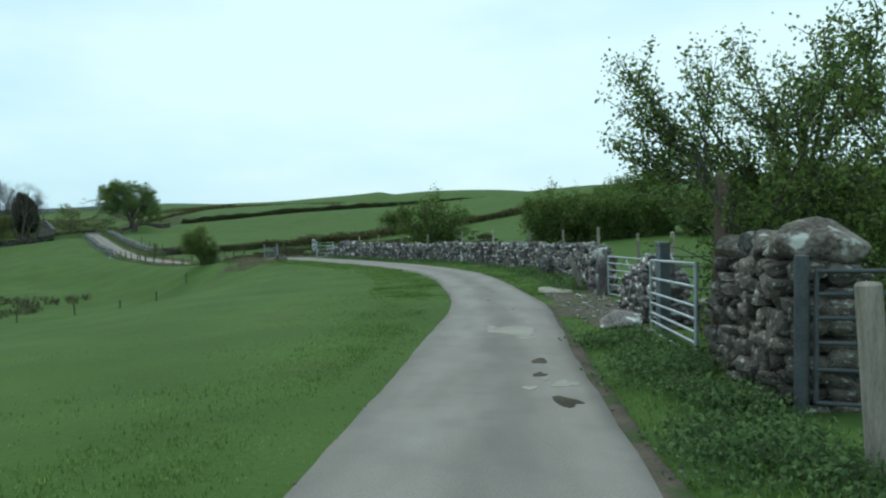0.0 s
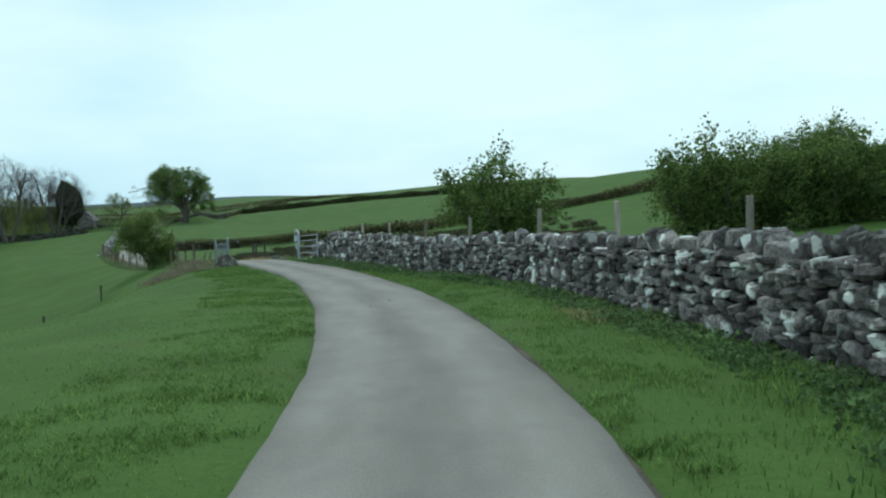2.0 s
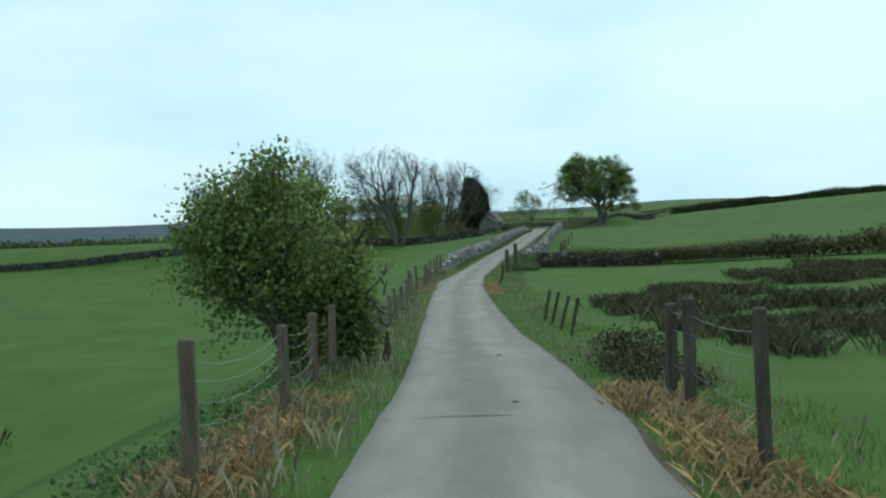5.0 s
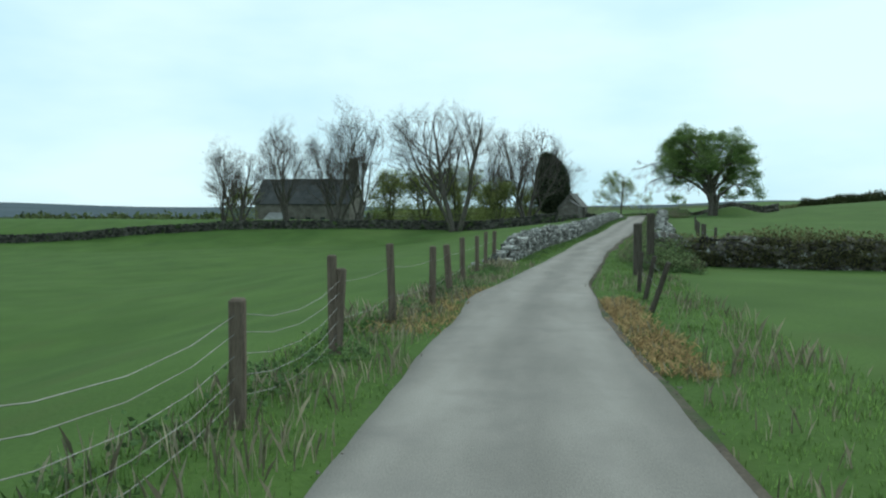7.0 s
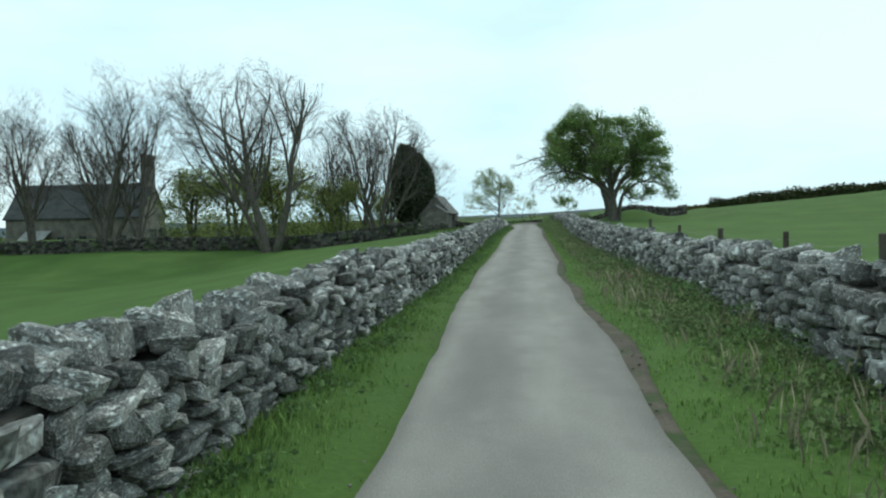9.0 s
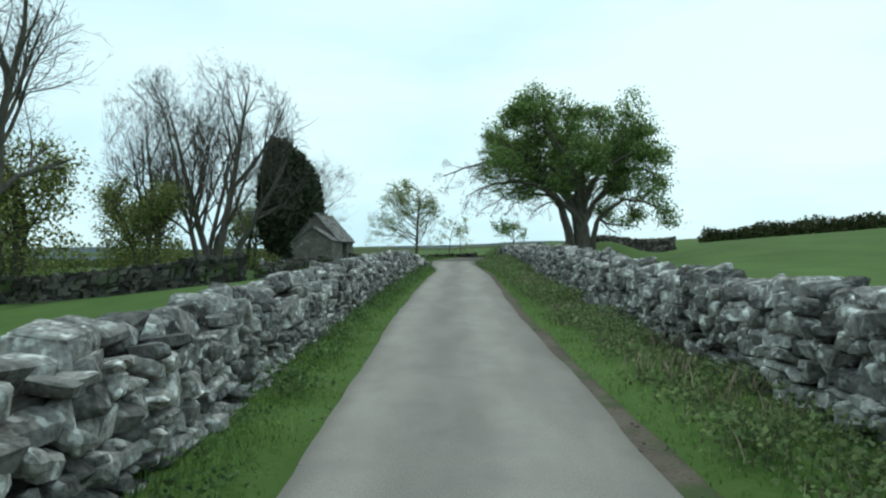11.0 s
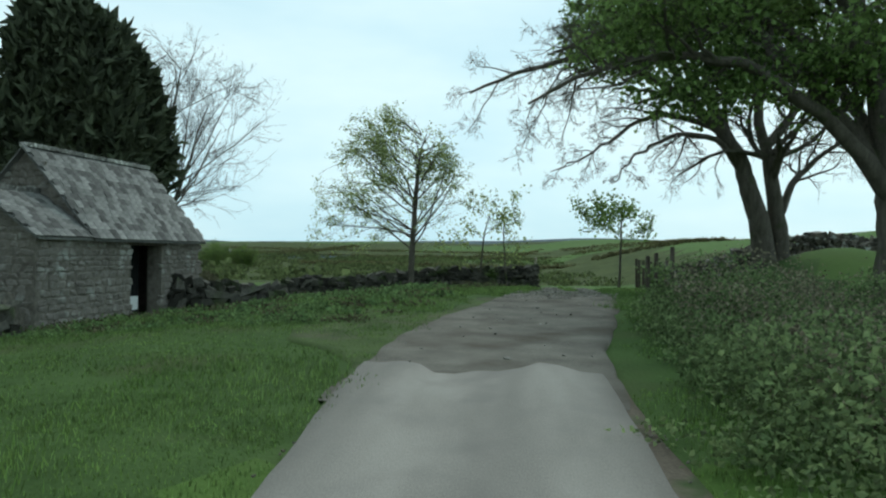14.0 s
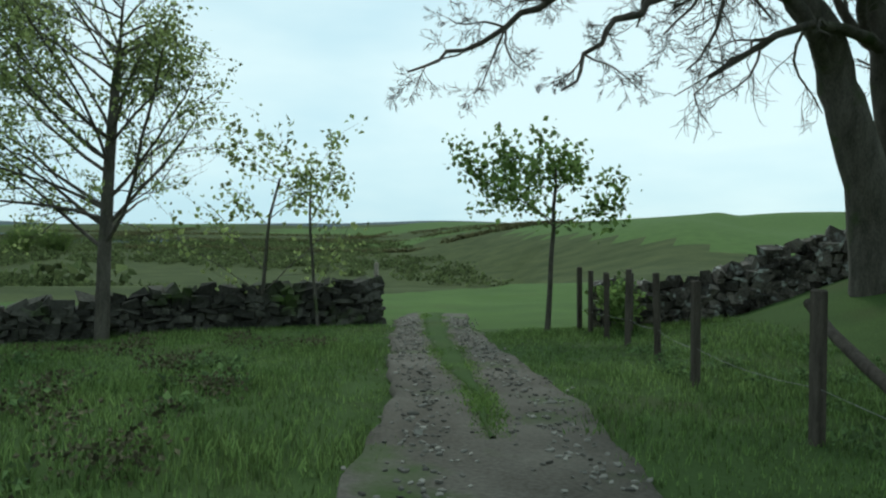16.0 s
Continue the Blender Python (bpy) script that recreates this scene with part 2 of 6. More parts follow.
def let_light_through(m, share=0.55):
    """Thin leaves: part of the light passes through them."""
    n, l = m.node_tree.nodes, m.node_tree.links
    b = n["Principled BSDF"]
    tr = n.new("ShaderNodeBsdfTranslucent")
    l.new(b.inputs["Base Color"].links[0].from_socket, tr.inputs["Color"])
    mx = n.new("ShaderNodeMixShader")
    mx.inputs[0].default_value = share
    l.new(b.outputs[0], mx.inputs[1])
    l.new(tr.outputs[0], mx.inputs[2])
    l.new(mx.outputs[0], n["Material Output"].inputs["Surface"])


for m in (STRAW, BRAMBLE, BLADE, ROUGH, DRY, FERN, WEED, LEAF, PALELEAF, HAWLEAF, HEDGE, SCRUB):
    let_light_through(m)


# ---- mesh helpers ----
def part(name, V, F, mat, parent=None, label="", smooth=False):
    me = bpy.data.meshes.new(name)
    me.from_pydata([tuple(v) for v in np.asarray(V).tolist()], [], [tuple(f) for f in (F.tolist() if isinstance(F, np.ndarray) else F)])
    me.materials.append(mat)
    if smooth:
        me.polygons.foreach_set("use_smooth", [True] * len(me.polygons))
    me.update()
    ob = new(name, me)
    ob.parent = parent
    if label:
        tagged(ob, label)
    return ob


def thing(name, x, y, z, label, category, group=""):
    ob = new(name)
    ob.location = (x, y, z)
    bpy.context.view_layer.update()
    return tagged(ob, label, category, group)


def smooth01(a, b, x):
    t = np.clip((np.asarray(x, float) - a) / (b - a), 0, 1)
    return t * t * (3 - 2 * t)


def wave(x, y, k, seed=0.0):
    """A cheap smooth noise, about -1 to 1."""
    return (np.sin(x * k + 1.7 * seed + 2.1 * np.sin(y * k * 0.63 + seed)) * np.cos(y * k * 1.13 - seed * 2.3 + 1.4 * np.sin(x * k * 0.51)))


def box_mesh(lx, ly, lz, bevel=0.0):
    """A box standing on z = 0, with bevelled edges."""
    bm = bmesh.new()
    bmesh.ops.create_cube(bm, size=1)
    bmesh.ops.scale(bm, vec=(lx, ly, lz), verts=bm.verts)
    bmesh.ops.translate(bm, vec=(0, 0, lz / 2), verts=bm.verts)
    if bevel:
        bmesh.ops.bevel(bm, geom=bm.edges[:], offset=bevel, segments=1, affect="EDGES")
    V = np.array([v.co[:] for v in bm.verts])
    F = [[v.index for v in f.verts] for f in bm.faces]
    bm.free()
    return V, F


def tubes(segs, sides):
    """Tapered tubes along (p0, r0, p1, r1) rows, as one set of vertices and faces."""
    A = np.array([[*a, r, *b, q] for a, r, b, q in segs], float)
    p, r, q, w = A[:, 0:3], A[:, 3], A[:, 4:7], A[:, 7]
    d = q - p
    d /= np.maximum(np.linalg.norm(d, axis=1), 1e-9)[:, None]
    ref = np.where(np.abs(d[:, 2:3]) > 0.9, np.array([[1.0, 0, 0]]), np.array([[0, 0, 1.0]]))
    u = np.cross(d, ref)
    u /= np.linalg.norm(u, axis=1)[:, None]
    v = np.cross(d, u)
    a = np.arange(sides) * 2 * np.pi / sides
    ring = u[:, None] * np.cos(a)[None, :, None] + v[:, None] * np.sin(a)[None, :, None]
    lo, hi = p[:, None] + ring * r[:, None, None], q[:, None] + ring * w[:, None, None]
    V = np.concatenate([lo, hi], 1).reshape(-1, 3)
    base = (np.arange(len(A)) * 2 * sides)[:, None]
    i, j = np.arange(sides), (np.arange(sides) + 1) % sides
    F = np.stack([base + i, base + sides + i, base + sides + j, base + j], -1).reshape(-1, 4)
    return V, F


def chain(segs, sides):
    """One continuous tapered tube through joined (p0, r0, p1, r1) rows, with a closed tip."""
    P = np.array([segs[0][0]] + [g[2] for g in segs], float)
    R = np.array([segs[0][1]] + [g[3] for g in segs], float)
    d = np.gradient(P, axis=0)
    d /= np.maximum(np.linalg.norm(d, axis=1), 1e-9)[:, None]
    ref = np.array([0.31, 0.95, 0.0]) if abs(d[0, 2]) > 0.7 else np.array([0.1, 0.05, 1.0])
    u = np.cross(d, ref)
    u /= np.maximum(np.linalg.norm(u, axis=1), 1e-9)[:, None]
    v = np.cross(d, u)
    a = np.arange(sides) * 2 * np.pi / sides
    V = P[:, None] + (u[:, None] * np.cos(a)[None, :, None] + v[:, None] * np.sin(a)[None, :, None]) * R[:, None, None]
    i, j = np.arange(sides), (np.arange(sides) + 1) % sides
    F = [f for k in range(len(P) - 1) for f in np.stack([k * sides + i, (k + 1) * sides + i, (k + 1) * sides + j, k * sides + j], 1).tolist()]
    return V.reshape(-1, 3), F + [[(len(P) - 1) * sides + int(k) for k in i]]


def leaf_quads(points, size, rng, droop=0.3, long=1.0):
    """Small folded leaves (two triangles each) with random turn, round the points given."""
    P = np.asarray(points, float)
    n = len(P)
    a = rng.normal(size=(n, 3))
    a[:, 2] -= droop
    a /= np.linalg.norm(a, axis=1)[:, None]
    b = np.cross(a, rng.normal(size=(n, 3)))
    b /= np.maximum(np.linalg.norm(b, axis=1), 1e-6)[:, None]
    s = size * rng.uniform(0.6, 1.4, (n, 1))
    c = np.cross(a, b) * s * 0.22
    V = np.stack([P, P + a * s * 0.55 * long + b * s * 0.42 + c, P + a * s * 1.15 * long, P + a * s * 0.55 * long - b * s * 0.42 + c], 1).reshape(-1, 3)
    k = (np.arange(n) * 4)[:, None]
    F = np.concatenate([k + np.array([[0, 1, 2]]), k + np.array([[0, 2, 3]])], 1).reshape(-1, 3)
    return V, F


# ---- the lane's centre line and the lie of the land ----
CENTRE = [(-3.0, -40, -0.4), (-1.6, -20, -0.9), (0.0, 0.0, -1.66), (0.8, 9.5, -2.10), (1.4, 18.9, -2.58), (1.3, 28.4, -2.86), (0.1, 37.9, -3.11), (-2.3, 47.0, -3.42),
          (-5.8, 55.9, -3.73), (-10.1, 64.3, -3.97), (-15.1, 72.4, -4.23), (-20.7, 80.1, -4.82), (-26.6, 87.5, -5.54), (-32.5, 95.0, -5.94),
          (-38.2, 102.6, -6.00), (-43.4, 110.5, -6.06), (-48.5, 118.6, -6.02), (-53.2, 126.8, -5.88), (-57.7, 135.2, -5.81), (-62.1, 143.6, -5.66),
          (-66.5, 152.0, -5.42), (-71.0, 160.4, -5.14), (-75.3, 168.8, -4.87), (-79.6, 177.3, -4.64), (-84.1, 185.7, -4.49), (-88.3, 194.2, -4.23),
          (-91.5, 202.5, -4.00), (-94.7, 211.0, -4.25), (-98.0, 221.5, -4.65), (-101.5, 236.0, -5.2)]
_c = np.array(CENTRE, float)


def catmull(pts, per):
    P = np.vstack([2 * pts[0] - pts[1], pts, 2 * pts[-1] - pts[-2]])
    out = []
    for i in range(1, len(P) - 2):
        for t in np.arange(per) / per:
            a, b, c, d = P[i - 1], P[i], P[i + 1], P[i + 2]
            out.append(0.5 * (2 * b + (c - a) * t + (2 * a - 5 * b + 4 * c - d) * t * t + (3 * b - a - 3 * c + d) * t ** 3))
    return np.array(out + [P[-2]])


LINE = catmull(_c, 20)
_len = np.r_[0, np.cumsum(np.linalg.norm(np.diff(LINE[:, :2], axis=0), axis=1))]
STATION = _len - _len[40]
_tan = np.gradient(LINE[:, :2], axis=0)
_tan /= np.linalg.norm(_tan, axis=1)[:, None]


def lane(s, d=0.0):
    """The place at s metres along the lane and d metres to its right, with the lane's own height."""
    s = np.asarray(s, float)
    x, y, z = (np.interp(s, STATION, LINE[:, k]) for k in range(3))
    tx, ty = np.interp(s, STATION, _tan[:, 0]), np.interp(s, STATION, _tan[:, 1])
    n = np.hypot(tx, ty)
    return np.stack([x + d * ty / n, y - d * tx / n, z + 0 * (x + d)], -1)


def heading(s):
    return math.atan2(float(np.interp(s, STATION, _tan[:, 1])), float(np.interp(s, STATION, _tan[:, 0])))


_L = LINE[::3]
_T, _S = _tan[::3], STATION[::3]


CREST = (-86.6, 228.4, 0.927, 0.375)


def land(x, y):
    """Height of the ground, and the place by the lane (s, d)."""
    x, y = np.atleast_1d(np.asarray(x, float)), np.atleast_1d(np.asarray(y, float))
    z, ss, dd = np.empty(len(x)), np.empty(len(x)), np.empty(len(x))
    for a in range(0, len(x), 20000):
        X, Y = x[a:a + 20000], y[a:a + 20000]
        dx, dy = X[:, None] - _L[None, :, 0], Y[:, None] - _L[None, :, 1]
        q = dx * dx + dy * dy
        i = q.argmin(1)
        r = np.arange(len(X))
        ax, ay = dx[r, i], dy[r, i]
        along = ax * _T[i, 0] + ay * _T[i, 1]
        d = ax * _T[i, 1] - ay * _T[i, 0]
        s = _S[i] + np.clip(along, -3, 3)
        zr = np.interp(s, STATION, LINE[:, 2])
        far = np.sqrt(q[r, i])
        d = np.sign(d) * np.maximum(np.abs(d), np.where(np.abs(along) > 4, far, 0))
        w = 1 / (q + 25) ** 2
        base = (w * _L[None, :, 2]).sum(1) / w.sum(1)
        h = zr + (base - zr) * smooth01(4, 16, far)
        # the low pasture to the left
        left = np.maximum(-d, 0)
        span = np.interp(s, [0, 40, 60, 78, 105, 122, 140, 195, 210], [50, 42, 20, 11, 11, 16, 30, 30, 13])
        low = np.interp(s, [0, 130, 150, 190, 200, 215, 240], [-7.3, -8.8, -9.1, -7.8, -6.3, -4.85, -5.2])
        h = h + (low - h) * smooth01(0, 1, (left - 1.9) / span)
        h = h - 1.4 * smooth01(32, 75, left) * smooth01(95, 125, s) * (1 - smooth01(195, 215, s))
        # the slope that rises to the right
        v = (X + 48) * 0.885 + (Y - 118) * 0.466
        h = h + 13.2 * (1 - np.exp(-(np.maximum(v - 10, 0) / 85) ** 2.2)) * smooth01(4, 20, np.maximum(d, 0) + np.where(d < 0, 0, 0) + np.where(v > 60, 30, 0))
        # the valley beyond the last gateway
        f = (X + 97) * -0.42 + (Y - 224) * 0.907
        h = h + (15 * smooth01(190, 950, f) - 10 * smooth01(6, 150, f)) * (1 - 0.85 * smooth01(25, 110, v))
        h = h + 2.0 * np.exp(-((X + 86.3) / 4.2) ** 2 - ((Y - 221) / 5) ** 2)
        # hills round the horizon
        past = Y - np.interp(X, [-160, -78, -40, 10, 90, 400], [240, 268, 290, 300, 300, 250])
        h = h - 6.5 * smooth01(3, 70, past) * smooth01(-105, -72, X)
        h = h + 30 * np.exp(-((X - 40) / 260) ** 2 - ((Y - 1250) / 220) ** 2)
        h = h + 5 * np.exp(-((X + 1080) / 260) ** 2 - ((Y - 420) / 240) ** 2)
        h = h + 17 * np.exp(-((X + 640) / 330) ** 2 - ((Y - 1380) / 260) ** 2) + 9 * np.exp(-((X + 900) / 300) ** 2 - ((Y - 1060) / 250) ** 2)
        # the crest of the pasture, under its hedge
        cu, cn = (X - CREST[0]) * CREST[2] + (Y - CREST[1]) * CREST[3], (Y - CREST[1]) * CREST[2] - (X - CREST[0]) * CREST[3]
        top = np.interp(cu, [0, 10, 20, 34, 46, 60, 100, 200], [-2.95, -2.4, -1.6, -0.4, 0.4, 1.1, 2.5, 5.0]) - 5.0 * smooth01(2, 45, cn)
        h = h + (top - h) * smooth01(-60, -3, cn) * (1 - smooth01(50, 130, cn)) * smooth01(-1, 9, cu) * (1 - smooth01(170, 230, cu)) * smooth01(4, 16, np.maximum(d, 0))
        R = np.hypot(X, Y - 100)
        ang = np.arctan2(X, Y)
        h = h + smooth01(1300, 3000, R) * (22 + 14 * np.sin(ang * 5 + 1) + 9 * np.sin(ang * 13))
        # unevenness
        off = smooth01(1.5, 5, np.abs(d))
        h = h + off * (0.035 * wave(X, Y, 0.9) + 0.05 * wave(X, Y, 0.23, 2)) + smooth01(20, 200, far) * 0.5 * wave(X, Y, 0.03, 4)
        # verges stand a little proud of the lane
        h = h + 0.05 * smooth01(1.2, 1.7, np.abs(d)) - 0.06 * (1 - smooth01(0.9, 1.3, np.abs(d)))
        z[a:a + 20000], ss[a:a + 20000], dd[a:a + 20000] = h, s, d
    return z, ss, dd


def ground(x, y):
    return float(land(x, y)[0][0])


def graded(lo, hi, core_lo, core_hi, step):
    mid = np.arange(core_lo, core_hi + step, step)
    out, a, g = [], core_hi + step, step
    while a < hi:
        g *= 1.11
        a += g
        out.append(a)
    back, a, g = [], core_lo, step
    while a > lo:
        g *= 1.11
        a -= g
        back.append(a)
    return np.array(back[::-1] + mid.tolist() + out)


gx, gy = graded(-4200, 4200, -128, 34, 0.9), graded(-2500, 4600, -14, 240, 0.9)
GX, GY = np.meshgrid(gx, gy)
gz, gs, gd = land(GX.ravel(), GY.ravel())
nx, ny = len(gx), len(gy)
ii = (np.arange(ny - 1)[:, None] * nx + np.arange(nx - 1)[None]).ravel()
ground_ob = part("ground", np.stack([GX.ravel(), GY.ravel(), gz], 1), np.stack([ii, ii + 1, ii + nx + 1, ii + nx], 1), GRASS, smooth=True)
mid_x, mid_y = GX.ravel()[ii], GY.ravel()[ii]
ground_ob.data.materials.append(SCRUBLAND)
ground_ob.data.materials.append(HAZEHILL)
ground_ob.data.materials.append(LUSH)
rank = (gs[ii] > np.where(gd[ii] < -2.2, 197, 213) + wave(mid_x, mid_y, 0.6)) & (gs[ii] < 246) & (gd[ii] > -21 + 2 * wave(mid_x, mid_y, 0.3)) & (gd[ii] < 9)
beyond = ((mid_x + 97) * -0.42 + (mid_y - 224) * 0.907 > np.where(mid_x < -108, 6, 60) + 5 * wave(mid_x, mid_y, 0.05)) & ((mid_x + 48) * 0.885 + (mid_y - 118) * 0.466 < 75)
fields = ((mid_x + 97) * -0.42 + (mid_y - 224) * 0.907 > 480) & (wave(mid_x, mid_y, 0.011, 5) > 0.05)
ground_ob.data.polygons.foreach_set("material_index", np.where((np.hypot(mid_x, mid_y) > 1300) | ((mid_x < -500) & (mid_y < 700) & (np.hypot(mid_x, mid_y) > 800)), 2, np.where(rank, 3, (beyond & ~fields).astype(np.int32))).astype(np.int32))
tagged(ground_ob, "rolling green pasture running to low hills", "ground", kind="structure")

# the lane
LEFT = ([-40, 0, 6, 16, 20.5, 23, 28, 36, 38, 44, 52, 58.6, 61, 65, 71, 74, 84, 97, 108, 114.8, 118, 122.4, 125.8, 132, 138.7, 142, 147, 150.3, 155, 170, 194.7, 201.6, 204.4, 207.4, 210.5, 212.3, 215.6, 219],
        [-1.45, -1.45, -1.46, -1.45, -1.28, -1.28, -1.38, -1.26, -1.3, -1.42, -1.45, -1.25, -1.27, -1.36, -1.36, -1.17, -1.18, -1.27, -1.35, -1.36, -1.65, -1.46, -1.28, -0.95, -0.8, -0.78, -0.98, -1.0, -1.15, -1.14, -1.15, -1.07, -1.09, -1.25, -1.44, -1.53, -1.75, -1.8])
RIGHT = ([-40, 6, 9, 14, 16.5, 20.6, 23, 26.6, 36, 41, 52, 58, 60, 64, 69.5, 75.5, 80, 82, 86.5, 100, 110, 115, 118.5, 122.8, 126.4, 132, 138.6, 143, 147, 149.7, 155, 159.7, 180, 195, 201.7, 205, 211, 219],
         [0.9, 0.95, 0.92, 1.05, 1.12, 1.32, 1.2, 1.12, 1.3, 1.27, 1.3, 1.4, 1.45, 1.53, 1.42, 1.43, 1.27, 1.38, 1.34, 1.5, 1.35, 1.13, 1.04, 0.84, 1.02, 1.22, 1.2, 1.38, 1.23, 1.31, 1.2, 1.4, 1.35, 1.3, 1.12, 1.2, 1.15, 1.12])


def strip(name, s0, s1, lo, hi, lift, mat, cols=9, step=0.5, ragged=0.07, label="", category="", seed=0.0, crown=0.02, fray=0.0):
    s = np.arange(s0, s1 + step / 2, step)
    a = lo(s) + ragged * wave(s, 0 * s, 0.83, seed) + ragged * 0.7 * wave(s, 0 * s, 3.1, seed + 1)
    b = hi(s) + ragged * wave(s, 0 * s, 0.91, seed + 5) + ragged * 0.7 * wave(s, 0 * s, 2.9, seed + 7)
    V = []
    across = np.r_[0, np.linspace(0.012, 0.988, cols - 2), 1]
    for k, t in enumerate(across):
        p = lane(s + fray * (0.5 * math.sin(k * 0.75) + 0.2 * math.sin(k * 1.9 + 1)) * smooth01(s1 - 2.5, s1, s), a + (b - a) * t)
        p[:, 2] += lift + crown * (1 - (2 * t - 1) ** 2) - (0.09 if k in (0, cols - 1) else 0)
        V.append(p)
    V = np.stack(V, 1).reshape(-1, 3)
    i = (np.arange(len(s) - 1)[:, None] * cols + np.arange(cols - 1)[None]).ravel()
    ob = part(name, V, np.stack([i, i + 1, i + cols + 1, i + cols], 1), mat, smooth=True)
    uv = ob.data.uv_layers.new(name="along")
    idx = np.empty(len(ob.data.loops), np.int32)
    ob.data.loops.foreach_get("vertex_index", idx)
    row, col = idx // cols, idx % cols
    uv.data.foreach_set("uv", np.stack([s[row], a[row] + (b[row] - a[row]) * across[col]], 1).ravel().astype(np.float32))
    return tagged(ob, label, category, kind="structure")


MARGIN = lambda s: np.interp(s, [0, 10, 14, 24, 100, 112, 116, 122, 132, 142, 150, 200, 212], [0.24, 0.24, 0.10, 0.05, 0.05, 0.12, 0.10, 0.02, 0.06, 0.24, 0.24, 0.22, 0.18])
strip("earth_margin", -25, 218, lambda s: np.interp(s, *LEFT) + 0.4, lambda s: np.interp(s, *RIGHT) + MARGIN(s) * (0.75 + 0.2 * wave(s, 0 * s, 0.9, 3)) + 0.015, 0.066, EARTH, 27, 0.3, 0.022, "strip of bare brown earth along the lane", "earth", 3.0, 0.0)
strip("road", -25, 216.6, lambda s: np.interp(s, *LEFT), lambda s: np.interp(s, *RIGHT), 0.08, ROADM, 15, 0.4, 0.022, "narrow pale worn concrete farm lane", "road", 0.0, fray=0.8)
TRACK = lambda s: np.interp(s, [214, 220, 226, 230, 236, 250], [-0.3, -0.1, 0.45, 0.6, 0.5, -1.0])
strip("worn_ground", 214.5, 226.5, lambda s: -1.6 - 2.0 * np.exp(-((s - 219.5) / 2.4) ** 2) - 0.2 * wave(s, 0 * s, 1.7), lambda s: 1.2 + 0 * s, 0.064, WORN, 17, 0.3, 0.16, "thin worn grass and grit beside the track", "track", 12.0, 0.0)
strip("dirt_track", 214.8, 228.5, lambda s: np.interp(s, [214, 217, 220, 224, 228], [-1.7, -1.85, -1.75, -1.25, -0.95]), lambda s: np.interp(s, [214, 218, 224, 228], [1.25, 1.35, 1.75, 1.7]), 0.072, DIRT, 15, 0.3, 0.07, "dark packed earth and grit where the concrete ends", "track", 8.0, 0.0, fray=0.8)
strip("gravel_track", 226.8, 251, lambda s: TRACK(s) - np.interp(s, [226, 232, 250], [1.25, 1.15, 0.9]), lambda s: TRACK(s) + np.interp(s, [226, 232, 250], [1.3, 1.1, 0.9]), 0.07, GRAVELM, 13, 0.3, 0.09, "stony brown gravel track beyond the lane", "track", 5.0, 0.0)
STRIP0 = 234.0
strip("grass_strip", STRIP0, 251, lambda s: TRACK(s) - 0.01 - 0.23 * smooth01(STRIP0, 242, s), lambda s: TRACK(s) + 0.01 + 0.23 * smooth01(STRIP0, 242, s), 0.078, LUSH, 7, 0.2, 0.05, "strip of grass between the wheel ruts", "grass", 2.0, 0.02)


# ---- dry-stone walls ----
def stone_shapes(count, seed, worn=0.13):
    """Blocky split stones with uneven corners and worn edges, about 1 m in each direction, for scaling."""
    rng = np.random.default_rng(seed)
    out = []
    for k in range(count):
        bm = bmesh.new()
        bmesh.ops.create_cube(bm, size=0.98)
        tilt = rng.normal(0, 0.10, 2)
        for v in bm.verts:
            v.co.x += rng.uniform(-0.30, 0.12) * np.sign(v.co.x) + tilt[0] * v.co.z
            v.co.y += rng.uniform(-0.20, 0.08) * np.sign(v.co.y)
            v.co.z += rng.uniform(-0.30, 0.10) * np.sign(v.co.z) + tilt[1] * v.co.x
        if worn:
            bmesh.ops.bevel(bm, geom=bm.edges[:], offset=worn * rng.uniform(0.8, 1.3), segments=1, affect="EDGES")
            for v in bm.verts:
                v.co += Vector(rng.normal(0, 0.022, 3))
        bmesh.ops.triangulate(bm, faces=bm.faces[:])
        bm.verts.index_update()
        V = np.array([v.co[:] for v in bm.verts])
        F = [[v.index for v in f.verts] for f in bm.faces]
        bm.free()
        out.append((V, np.array(F)))
    return out


SHAPES = stone_shapes(24, 5)
PLAIN = stone_shapes(12, 6, 0.0)


def stone_meshes(mat, tag):
    out = []
    for V, F in SHAPES:
        me = bpy.data.meshes.new(tag)
        me.from_pydata(V.tolist(), [], F.tolist())
        me.materials.append(mat)
        out.append(me)
    return out


LOOSE = {"grey": stone_meshes(STONE, "stone"), "brown": stone_meshes(BROWNST, "stone"), "deep": stone_meshes(DEEPST, "stone")}
BULK = {"grey": STONES, "brown": BROWNSTS, "dark": DARKST, "deep": DEEPSTS}
PENDING = []


